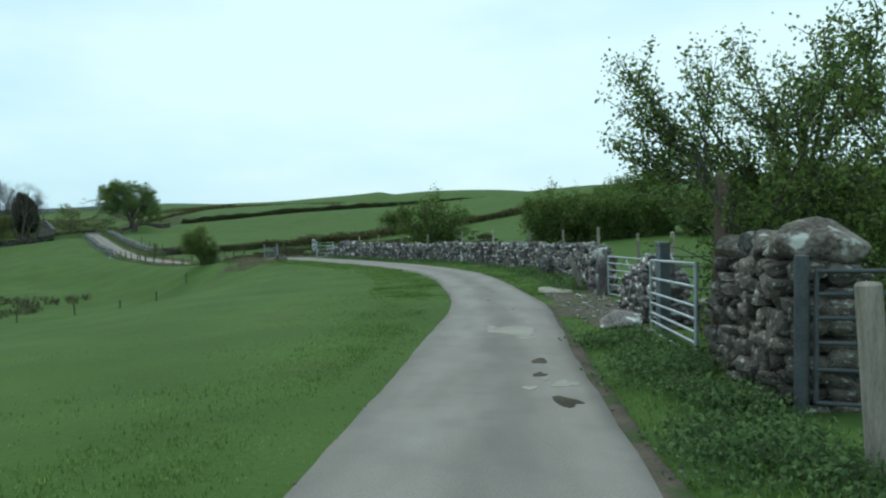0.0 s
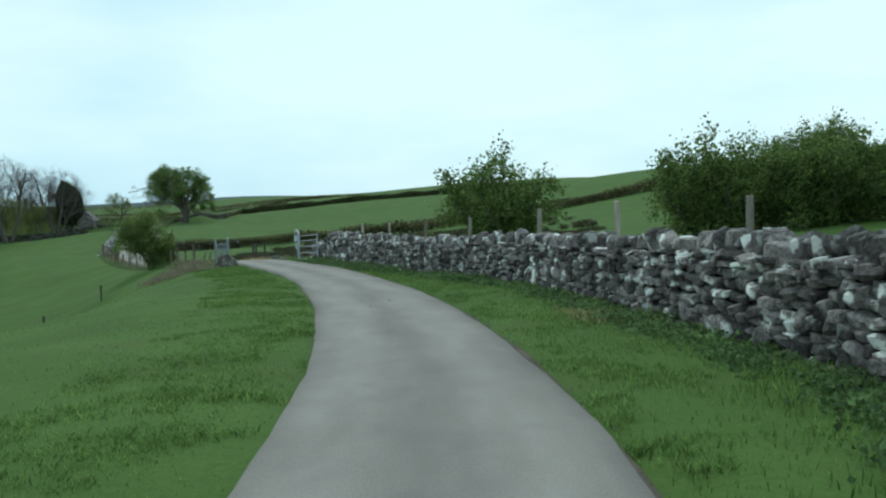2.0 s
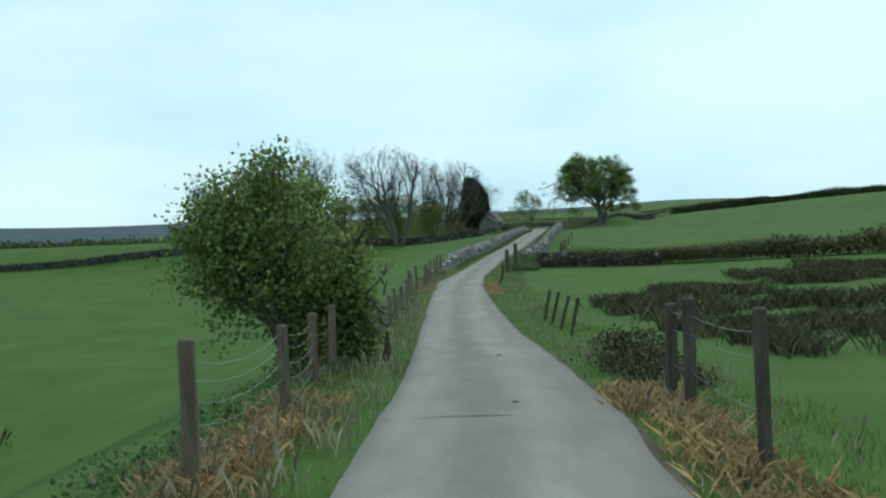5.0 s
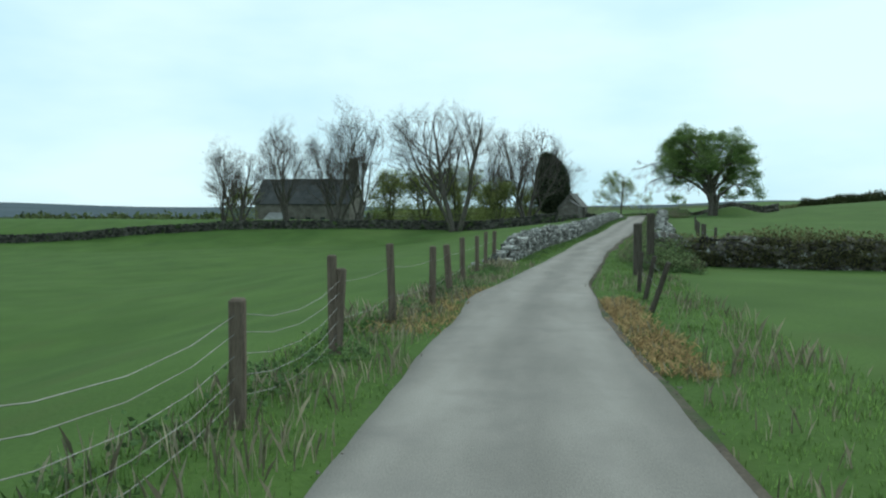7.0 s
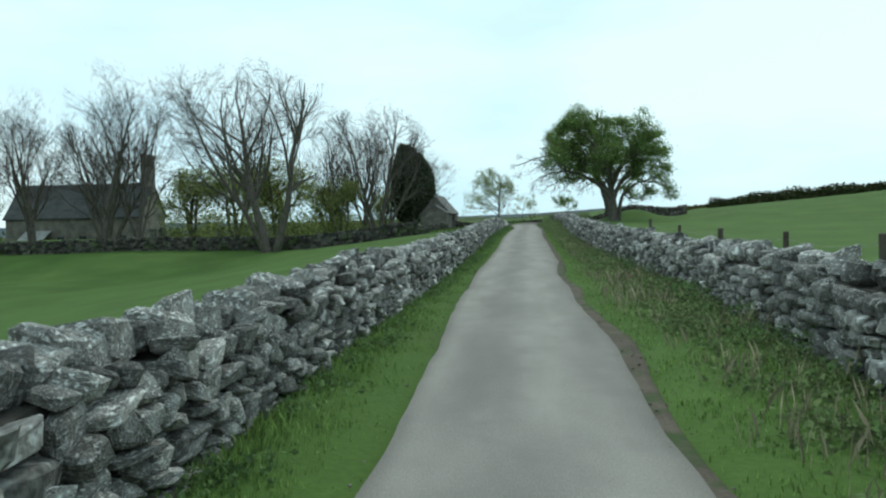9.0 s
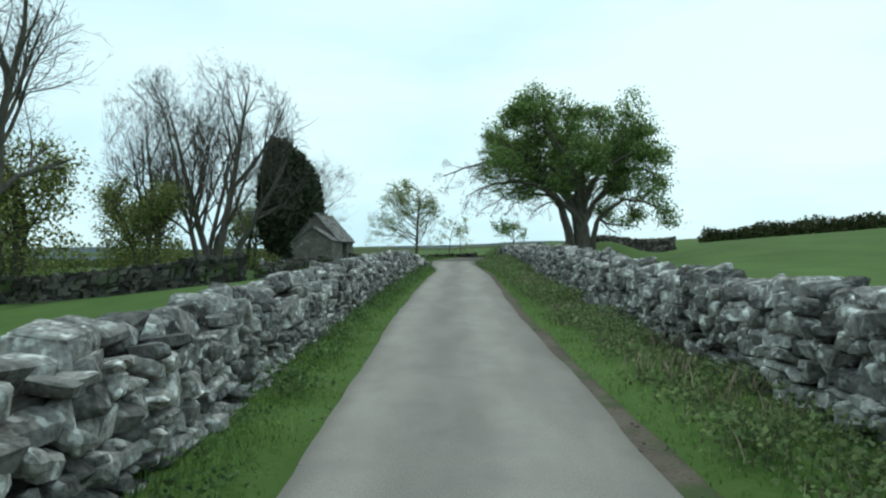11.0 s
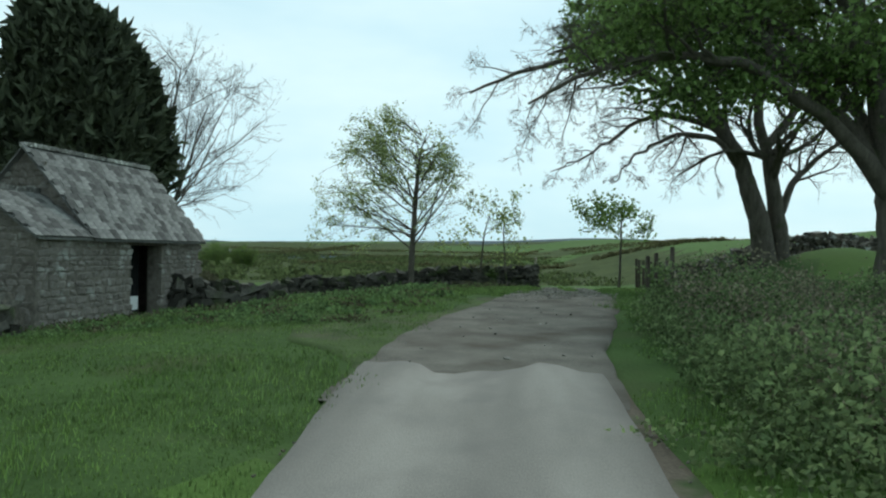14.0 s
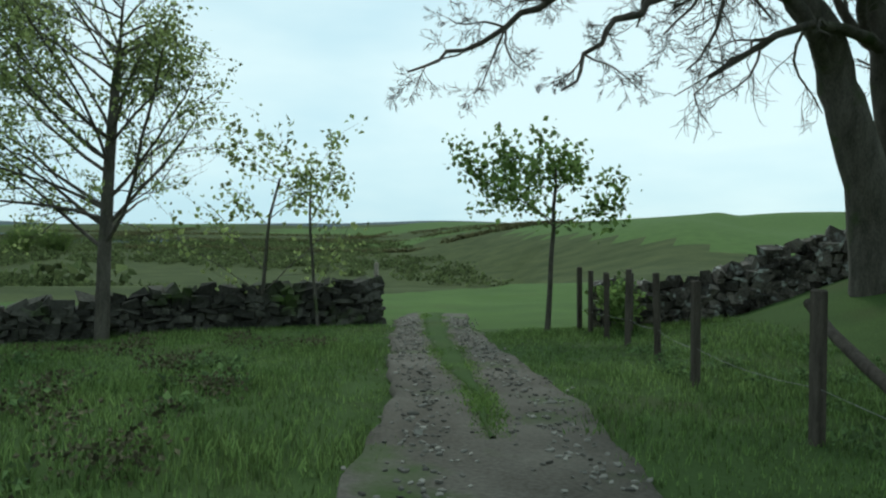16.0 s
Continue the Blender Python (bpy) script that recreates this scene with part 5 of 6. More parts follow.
boughed_tree("sycamore_tree", -88.8, 218.9, (-0.909, -0.418), [
    ([(0, 0, -0.2), (0.2, 0, 1.5), (0.7, 0, 3.2), (1.1, 0, 4.4), (1.9, -0.2, 5.6), (3.2, -0.5, 6.7), (4.8, -0.8, 7.7), (7.4, -1.0, 8.5), (9.8, -1.0, 8.1), (12.4, -0.8, 7.2)], 0.52, 0.05, 17, 3.0, 0.42),
    ([(-0.6, 0.3, -0.2), (-0.55, 0.3, 2.2), (-0.1, 0.2, 4.5), (0.3, 0, 6.5), (0.3, -0.3, 9.0), (-0.3, -0.4, 11.6)], 0.44, 0.06, 11, 3.6, 0.3),
    ([(0.95, 0, 3.9), (1.85, -0.5, 4.9), (3.4, -0.9, 5.4), (4.9, -1.1, 4.9), (5.8, -1.2, 4.1), (6.4, -1.3, 3.2)], 0.17, 0.02, 9, 1.7, 0.3),
    ([(1.9, -0.2, 5.6), (3.6, 0.3, 6.4), (5.1, 0.6, 6.15), (6.4, 0.8, 5.3), (7.8, 0.9, 4.5), (8.8, 1.0, 4.0)], 0.16, 0.02, 10, 1.9, 0.3),
    ([(1.4, -0.1, 5.0), (2.2, 0.6, 7.0), (3.6, 1.0, 9.2), (5.6, 1.2, 10.6), (7.6, 1.2, 11.0)], 0.26, 0.04, 10, 3.0, 0.25),
    ([(0.0, 0.2, 5.0), (-1.4, 0.6, 6.6), (-3.0, 0.9, 8.2), (-4.6, 1.0, 9.6)], 0.24, 0.05, 9, 2.8, 0.2),
    ([(0.3, 0, 6.8), (1.2, -1.2, 8.6), (2.0, -2.4, 10.2), (2.6, -3.2, 11.4)], 0.2, 0.04, 9, 2.8, 0.2),
    ([(-0.6, 0.3, 2.0), (-1.6, 0.8, 3.8), (-3.2, 1.2, 5.2), (-5.0, 1.4, 6.0)], 0.2, 0.04, 8, 2.4, 0.3),
    ([(3.2, -0.5, 6.7), (4.6, -1.8, 8.6), (6.0, -2.6, 9.8), (8.0, -3.0, 10.2)], 0.16, 0.03, 8, 2.6, 0.25)],
    CROOKED, 4, 33, "arching sycamore with drooping bare boughs and fresh upper leaves", 17000, 0.15, LEAF, 0.3, lambda a, z: (z > 8.3) & (a < 8.0), 330)

# the young tree ahead and the small ones by the gateway
YOUNG = dict(LEAFY, least=0.006, steps=[8, 6, 5, 4, 3, 3], sweep=np.array([-0.8, -0.37, 0.0]), kids=[26, 9, 5, 3, 0, 0], angle=[1.0, 0.65, 0.6, 0.6, 0.6, 0.5], lift=[0.0, 0.0, 0.0, 0.0, 0, 0], ratio=[0.62, 0.48, 0.5, 0.5, 0.5, 0.5], wander=[0.06, 0.08, 0.13, 0.15, 0.2, 0.2], **{"from": [0.24, 0.15, 0.2, 0.15, 0.1, 0.1]}, thin=[0.36, 0.5, 0.5, 0.55, 0.6, 0.6])
tree("young_tree", -104.6, 215.9, [((0, 0), (-0.01, 0.0, 1), 8.0, 0.17)], dict(YOUNG, kids=[40, 9, 5, 3, 0, 0], wander=[0.03, 0.08, 0.13, 0.15, 0.2, 0.2]), 3, 42, "young tree with pale sparse spring leaves leaning from the wind", "tree", 13000, 0.085, PALELEAF, 0.15, crown=((-1.3, -0.6, 4.6), (4.6, 4.6, 3.8)), clump=1500)
WHIP = dict(YOUNG, kids=[7, 5, 3, 0, 0, 0], sweep=np.array([-0.5, -0.2, 0.0]), lift=[0.02, 0.03, 0.02, 0, 0, 0])
tree("sapling", -102.3, 218.6, [((0, 0), (0.12, 0, 1), 3.9, 0.06), ((1.5, 0.3), (-0.12, 0, 1), 4.0, 0.05)], WHIP, 2, 43, "spindly windblown sapling behind the wall", "tree", 1100, 0.12, PALELEAF, 0.14)
tree("sapling", -95.3, 219.6, [((0, 0), (0.03, 0, 1), 4.0, 0.07), ((1.6, 0.6), (0.1, 0, 1), 1.7, 0.03)], dict(WHIP, sweep=np.array([-0.8, -0.2, 0])), 2, 45, "windswept sapling beside the gateway", "tree", 2600, 0.12, LEAF, 0.17, crown=((-0.9, -0.35, 3.1), (2.4, 2.4, 1.5)))

# hawthorns
PALEHAW = material("fresh_hawthorn_leaf", (0.118, 0.162, 0.05), (0.24, 0.305, 0.098), 0.7, 0.8, 0.0, 6, per="island", spec=0.2)
let_light_through(PALEHAW)
HAW = dict(BARE, steps=[5, 5, 4, 3, 3, 3], kids=[9, 8, 5, 0, 0, 0], angle=[0.7, 0.7, 0.7, 0.6, 0.6, 0.5], lift=[0.06, 0.05, 0.03, 0.0, 0, 0], wander=[0.12, 0.18, 0.2, 0.2, 0.2, 0.2], ratio=[0.62, 0.55, 0.5, 0.5, 0.5, 0.5], **{"from": [0.12, 0.15, 0.2, 0.1, 0.1, 0.1]})
STEMS = [((0, 0), (0.0, 0.1, 1), 3.4, 0.11), ((0.5, 0.2), (0.55, 0.1, 1), 3.2, 0.09), ((-0.5, 0.1), (-0.6, 0.0, 1), 3.2, 0.09), ((0.1, -0.5), (0.0, -0.6, 1), 3.0, 0.08), ((0.0, 0.6), (0.1, 0.6, 1), 3.0, 0.08)]
tree("hawthorn_bush", 5.8, 10.9, [((a * 1.1, b * 1.1), (c[0] * 0.8, c[1] * 0.8, 1), d * 1.15, e * 0.9) for (a, b), c, d, e in STEMS], dict(HAW, lift=[0.06, 0.09, 0.08, 0, 0, 0], kids=[12, 9, 5, 0, 0, 0]), 2, 51, "hawthorn bush in fresh leaf above the wall", "bush", 32000, 0.055, HAWLEAF, 0.085, skirt=(1.9, 2.9))
haw = tree("hawthorn_bush", -0.85, 74.8, [(o, aim, ln * 1.2, r) for o, aim, ln, r in STEMS], HAW, 2, 53, "rounded hawthorn bush in a pasture", "bush", 8000, 0.16, HAWLEAF, 0.22, skirt=(1.9, 3.2))
for x, y, turn, size in ((10.1, 72.3, 40, 0.86), (12.8, 73.6, 120, 0.78), (15.2, 72.4, 60, 0.74), (17.6, 74.2, 200, 0.82), (20.6, 73.0, 10, 0.74), (24.2, 73.0, 160, 0.74), (26.4, 68.0, 80, 0.76), (28.2, 62.4, 250, 0.95), (31.0, 58.0, 300, 0.9), (33.0, 52.0, 20, 0.9), (35.5, 46.0, 220, 0.95), (38.0, 40.0, 90, 1.0), (41.0, 33.0, 140, 1.0), (28.5, 114.0, 30, 0.95), (32.5, 116.5, 70, 1.0), (24.5, 112.5, 110, 0.8), (22.3, 66.5, 190, 0.6), (12.5, 18.5, 70, 0.6)):
    copy_tree(haw, x, y, turn, size * 1.1)
tree("hawthorn_tree", -9.1, 138, [((0, 0), (0.2, 0, 1), 3.4, 0.16), ((0.3, 0.1), (-0.5, 0, 1), 3.2, 0.14), ((0.5, 0), (0.7, 0.1, 1), 3.4, 0.13)], dict(HAW, lift=[0.02, 0.02, 0.0, 0, 0, 0]), 2, 55, "lone hawthorn tree with a flat open crown", "tree", 3600, 0.22, HAWLEAF, 0.35)
tree("hawthorn_bush", -24.9, 80.9, [((0, 0), (-0.35, -0.25, 1), 3.6, 0.13), ((0.5, 0.3), (-0.1, -0.1, 1), 2.8, 0.11), ((-0.5, -0.3), (-0.6, -0.45, 1), 3.5, 0.11), ((0.2, -0.4), (-0.4, -0.5, 1), 3.1, 0.09), ((-0.2, 0.6), (-0.5, 0.2, 1), 3.2, 0.09), ((0.9, 0.6), (0.1, 0.2, 1), 1.9, 0.08)], dict(HAW, sweep=np.array([-0.6, -0.45, 0.05])), 2, 57, "large windswept hawthorn bush in leaf crowding the fence", "bush", 20000, 0.08, PALEHAW, 0.24, skirt=(0.9, 2.0), crown=((-0.8, -0.5, 2.15), (1.6, 1.6, 1.75)), clump=900)

# yew
def yew(x, y):
    rng = np.random.default_rng(61)
    root = thing("yew_tree", x, y, ground(x, y), "dense dark rounded yew tree behind the shed", "tree")
    V, F = tubes([((0, 0, -0.2), 0.4, (0.1, 0, 2.5), 0.34), ((0.1, 0, 2.5), 0.34, (0.3, 0.1, 6.5), 0.2), ((0.05, 0, 1.6), 0.2, (1.6, 0.5, 5), 0.1), ((0.05, 0, 1.8), 0.2, (-1.4, 0.2, 5), 0.1)], 8)
    part("trunk", V, F, BARK, root, smooth=True)
    n = 30000
    t = rng.uniform(0, 1, n)
    a = rng.uniform(0, 2 * np.pi, n)
    h = 1.6 + 9.5 * t - 2.2 * t * (np.cos(a - 0.55) * 0.5 + 0.5) ** 2
    rad = 2.65 * np.sin(np.pi * np.clip(0.14 + 0.72 * t, 0, 1)) ** 0.55
    lump = 1 + 0.09 * np.sin(a * 5 + h * 0.4) + 0.07 * np.sin(a * 11 - h * 0.7) + 0.05 * np.sin(a * 19)
    q = rad * lump * np.sqrt(rng.uniform(0.45, 1.0, n))
    h = h + 0.5 * np.abs(np.sin(a * 8)) * smooth01(0.85, 1.0, t)
    P = np.stack([q * np.cos(a) - 0.1, q * np.sin(a), h], 1)
    V, F = leaf_quads(P, 0.30, rng, -1.2, 1.7)
    part("crown", V, F, YEWLEAF, root)
    return root


yew(-109.2, 201.5)


# ---- hedges, scrub and rough growth ----
def clumps(name, points, radius, height, leaves, leaf, mat, label, category, seed, low=0.35):
    """A mass of foliage made of many small leaves heaped over the points."""
    rng = np.random.default_rng(seed)
    pts = np.asarray(points, float)
    n = leaves
    c = pts[rng.integers(len(pts), size=n)]
    a, q = rng.uniform(0, 2 * np.pi, n), np.sqrt(rng.uniform(0, 1, n))
    r = radius * (0.75 + 0.5 * (0.5 + 0.5 * wave(c[:, 0], c[:, 1], 0.9, seed)))
    hh = height * (0.7 + 0.45 * (0.5 + 0.5 * wave(c[:, 0], c[:, 1], 0.55, seed + 3)))
    z = hh * np.sqrt(np.clip(1 - q ** 2.2, 0.02, 1)) * rng.uniform(low, 1.03, n)
    P = np.stack([c[:, 0] + r * q * np.cos(a), c[:, 1] + r * q * np.sin(a), c[:, 2] + z], 1)
    V, F = leaf_quads(P, leaf, rng, 0.1)
    return tagged(part(name, V, F, mat), label, category, kind="stuff")


def line_points(pts, step):
    return overland(pts, step)


clumps("hedge", line_points([(-44.4, 119.6), (-36, 122.8), (-28, 126)], 0.4), 0.9, 1.35, 42000, 0.075, HEDGE, "brown bramble thicket over a field wall", "hedge", 75)
clumps("hedge", line_points([(-29, 125.6), (-16, 130), (2, 137), (30, 150)], 0.6), 1.0, 1.5, 16000, 0.24, HEDGE, "dark bramble-covered hedge bank across the field", "hedge", 71)
clumps("hedge", line_points([(-78.3, 231.8), (-40.3, 247.1), (6.1, 265.9), (61.7, 288.4)], 0.5), 0.75, 1.65, 90000, 0.25, DARKHEDGE, "dark hedge at the top of the pasture", "hedge", 73, low=0.0)
clumps("reed_bank", line_points([(-112, 212), (-121, 215.5), (-131, 226), (-150, 240)], 0.5), 1.3, 0.75, 22000, 0.09, RUSH, "olive bank of dead reeds and brambles past the wall", "reeds", 76)
clumps("hedge", line_points([(-26, 140), (-14, 143), (-2, 146)], 0.8), 0.9, 1.2, 3000, 0.22, HEDGE, "dark low hedge under a lone tree", "hedge", 74)


# ---- the church ----
def gabled(name, ux, uy, length, width, eaves, ridge, mat_wall, parent, thick=0.5):
    """Walls of a gabled building from the origin along (ux, uy) and to the left of it."""
    u, v = np.array([ux, uy, 0.0]), np.array([-uy, ux, 0.0])
    z = np.array([0, 0, 1.0])
    P = lambda a, b, c: u * a + v * b + z * c
    V, F = [], []

    def slab(corners, inward):
        k = len(V)
        V.extend(corners)
        V.extend([c + inward * thick for c in corners])
        n = len(corners)
        F.append(list(range(k, k + n)))
        F.append(list(range(k + 2 * n - 1, k + n - 1, -1)))
        for i in range(n):
            j = (i + 1) % n
            F.append([k + i, k + n + i, k + n + j, k + j])

    slab([P(0, 0, -0.5), P(length, 0, -0.5), P(length, 0, eaves), P(0, 0, eaves)], v)
    slab([P(0, width, -0.5), P(length, width, -0.5), P(length, width, eaves), P(0, width, eaves)], -v)
    slab([P(0, 0.01, -0.5), P(0, width - 0.01, -0.5), P(0, width - 0.01, eaves), P(0, width / 2, ridge), P(0, 0.01, eaves)], u)
    slab([P(length, 0.01, -0.5), P(length, width - 0.01, -0.5), P(length, width - 0.01, eaves), P(length, width / 2, ridge), P(length, 0.01, eaves)], -u)
    return part(name, V, F, mat_wall, parent), P


def roof_slope(name, P, length, width, eaves, ridge, side, parent, mat, over=0.25, thick=0.14):
    half = width / 2
    k = (ridge - eaves) / half
    lo, hi = (-over, half) if side == 0 else (width + over, half)
    zl = eaves - over * k
    V = [P(-over, lo, zl), P(length + over, lo, zl), P(length + over, hi, ridge), P(-over, hi, ridge)]
    V = [np.array(p) + np.array([0, 0, 0.05]) for p in V]
    V += [p + np.array([0, 0, thick]) for p in V]
    F = [[0, 1, 2, 3], [7, 6, 5, 4], [0, 4, 5, 1], [1, 5, 6, 2], [2, 6, 7, 3], [3, 7, 4, 0]]
    return part(name, V, F, mat, parent)


def bar(a, b, w, h):
    """A beam from a to b, w wide and h high."""
    a, b = np.array(a, float), np.array(b, float)
    d = (b - a) / np.linalg.norm(b - a)
    s = np.cross(d, (0, 0, 1))
    s /= np.linalg.norm(s)
    t = np.cross(s, d)
    V = [p + s * i * w / 2 + t * j * h / 2 for p in (a, b) for i, j in ((-1, -1), (1, -1), (1, 1), (-1, 1))]
    return V, [[0, 1, 2, 3], [7, 6, 5, 4], [0, 4, 5, 1], [1, 5, 6, 2], [2, 6, 7, 3], [3, 7, 4, 0]]


cx, cy = -153.4, 170.3
CHZ = -8.3
church = thing("church", cx, cy, CHZ, "long grey stone chapel with slate roof and bellcote", "church")
cu = np.array([17.4, 10.7]) / math.hypot(17.4, 10.7)
body, CP = gabled("wall", cu[0], cu[1], 18.2, 8.0, 6.4, 10.8, RUBBLE, church)
for side in (0, 1):
    roof_slope("roof", CP, 18.2, 8.0, 6.4, 10.8, side, church, DARKSLATE)
V, F = box_mesh(1.5, 1.2, 4.6, 0.05)
part("bellcote", V @ np.array(Euler((0, 0, math.atan2(cu[1], cu[0]))).to_matrix()).T + CP(17.7, 4.0, 9.7), F, RUBBLE, church)
V, F = box_mesh(1.75, 1.45, 0.35, 0.05)
part("bellcote_cap", V @ np.array(Euler((0, 0, math.atan2(cu[1], cu[0]))).to_matrix()).T + CP(17.7, 4.0, 14.3), F, RUBBLE, church)
for a in (7.4, 10.4, 13.2, 15.8):
    V, F = bar(CP(a - 0.45, -0.03, 2.9), CP(a + 0.45, -0.03, 2.9), 0.08, 2.0)
    part("window", V, F, GLASS, church, "narrow dark window")
V, F = bar(CP(18.23, 3.2, 3.4), CP(18.23, 4.8, 3.4), 0.08, 2.6)
part("window", V, F, GLASS, church, "tall dark gable window")
part("porch", *bar(CP(3.0, -1.5, 1.2), CP(6.0, -1.5, 1.2), 3.0, 3.4), RUBBLE, church)
V = [CP(2.8, -3.2, 2.8), CP(6.2, -3.2, 2.8), CP(6.2, 0, 4.6), CP(2.8, 0, 4.6)]
part("porch_roof", V + [p + np.array([0, 0, 0.14]) for p in V], [[0, 1, 2, 3], [7, 6, 5, 4], [0, 4, 5, 1], [1, 5, 6, 2], [2, 6, 7, 3], [3, 7, 4, 0]], SLATE, church)


def gravestone(x, y, h, turn):
    bm = bmesh.new()
    pts = [(-0.3, 0), (0.3, 0), (0.3, h * 0.75), (0.2, h * 0.93), (0, h), (-0.2, h * 0.93), (-0.3, h * 0.75)]
    V = [(a, -0.06, c - 0.1) for a, c in pts] + [(a, 0.06, c - 0.1) for a, c in pts]
    n = len(pts)
    F = [list(range(n)), list(range(2 * n - 1, n - 1, -1))] + [[i, n + i, n + (i + 1) % n, (i + 1) % n] for i in range(n)]
    ob = part("gravestone", V, F, STONE)
    ob.matrix_world = pose(x, y, ground(x, y), 2, 3, turn)
    return tagged(ob, "weathered grey slate gravestone in the churchyard", "gravestone", "churchyard gravestones")


rng = np.random.default_rng(77)
for k in range(16):
    gravestone(-112 - 22 * rng.random(), 174 + 9 * rng.random(), rng.uniform(0.9, 1.5), rng.uniform(0, 180))

# ---- the shed ----
SHEDST = material("shed_masonry", (0.13, 0.115, 0.10), (0.26, 0.235, 0.205), 1.8, 0.94, 0.7, 7, spots=((0.36, 0.355, 0.32), 2.5, 0.55, 0.68), spec=0.15, depth=0.03)
hx, hy = -98.9, 193.8
hz = min(ground(hx, hy), -4.45) - 0.1
SU = np.array([-0.36, 0.933])
shed = thing("stone_shed", hx, hy, hz, "small rubble-stone shed with a slate roof", "shed")
SLEN, SWID, SEAV, SRID = 6.4, 3.5, 2.15, 4.1
su, sv = np.array([SU[0], SU[1], 0]), np.array([-SU[1], SU[0], 0])
SP = lambda a, b, c: su * a + sv * b + np.array([0, 0, c])


def masonry_face(P, a0, a1, top, holes, parent, seed, axis, out, size=0.27):
    """Roughly coursed stones proud of a wall face; holes are (a0, a1, z1)."""
    rng = np.random.default_rng(seed)
    rows, z = [], 0.0
    yaw = math.atan2(axis[1], axis[0])
    while z < 4.2:
        h = rng.uniform(0.10, 0.20)
        a = a0 + rng.uniform(0, 0.2)
        while a < a1:
            ln = size * rng.uniform(0.6, 1.5)
            m = a + ln / 2
            if z + h / 2 < top(m) and not any(b0 - 0.05 < m < b1 + 0.05 and z < z1 for b0, b1, z1 in holes):
                c = P(m, z + h / 2) + out * 0.0
                rows.append((c, yaw + rng.normal(0, 0.03), rng.normal(0, 0.03), rng.normal(0, 0.04), (ln * 1.12, 0.115, h * 1.12)))
            a += ln
        z += h
    V, F = bake(rows, rng)
    return tagged(part("masonry", V, F, SHEDST, parent), kind="stuff")


# side wall with the doorway, then the other walls
DOOR = (3.05, 4.45, 1.95)
NEAR, MID = -0.3, 1.55
AWID, AEAV, ARID = 2.8, 2.08, 3.02
for a0, a1, z0, z1 in ((NEAR + 0.41, DOOR[0], -0.4, AEAV), (DOOR[1], SLEN, -0.4, SEAV), (DOOR[0], DOOR[1], DOOR[2], SEAV)):
    V, F = bar(SP(a0, 0.2, (z0 + z1) / 2), SP(a1, 0.2, (z0 + z1) / 2), 0.4, z1 - z0)
    part("wall", V, F, RUBBLE, shed)
V, F = bar(SP(MID, SWID - 0.2, 0.9), SP(SLEN, SWID - 0.2, 0.9), 0.4, 2.5)
part("wall", V, F, RUBBLE, shed)
V, F = bar(SP(NEAR + 0.41, AWID - 0.2, 0.8), SP(MID, AWID - 0.2, 0.8), 0.4, 2.4)
part("wall", V, F, RUBBLE, shed)
for a, wd, ev, rd in ((MID + 0.003, SWID, SEAV, SRID), (SLEN - 0.403, SWID, SEAV, SRID), (NEAR, AWID, AEAV, ARID)):
    G = [SP(a, 0.003, -0.4), SP(a, wd - 0.003, -0.4), SP(a, wd - 0.003, ev), SP(a, wd / 2, rd), SP(a, 0.003, ev)]
    part("gable", G + [g + su * 0.4 for g in G], [[0, 1, 2, 3, 4], [9, 8, 7, 6, 5]] + [[i, 5 + i, 5 + (i + 1) % 5, (i + 1) % 5] for i in range(5)], RUBBLE, shed)
masonry_face(lambda m, z: SP(m, 0.03, z), NEAR, SLEN, lambda m: SEAV - 0.05, [DOOR], shed, 81, SU, -sv)
masonry_face(lambda m, z: SP(MID + 0.03, m, z), 0, SWID, lambda m: SEAV + (SRID - SEAV) * (1 - abs(m - SWID / 2) / (SWID / 2)), [], shed, 82, (-SU[1], SU[0]), -su)
masonry_face(lambda m, z: SP(NEAR + 0.03, m, z), 0, AWID, lambda m: AEAV + (ARID - AEAV) * (1 - abs(m - AWID / 2) / (AWID / 2)), [], shed, 83, (-SU[1], SU[0]), -su)
# near-black panel set back in the opening, standing for the shade inside
V, F = bar(SP(DOOR[0] - 0.1, 0.75, 0.9), SP(DOOR[1] + 0.1, 0.75, 0.9), 0.06, 2.1)
part("dark_doorway", V, F, BLACK, shed, "black panel for the shade inside the open doorway")
V, F = bar(SP(3.12, 0.10, 0.50), SP(3.52, 0.10, 0.50), 0.02, 0.34)
part("notice", V, F, PAPER, shed, "small white paper notice")
V, F = bar(SP(2.9, 0.16, 2.02), SP(4.7, 0.16, 2.02), 0.34, 0.14)
part("lintel", V, F, DARKWOOD, shed, "dark timber lintel")


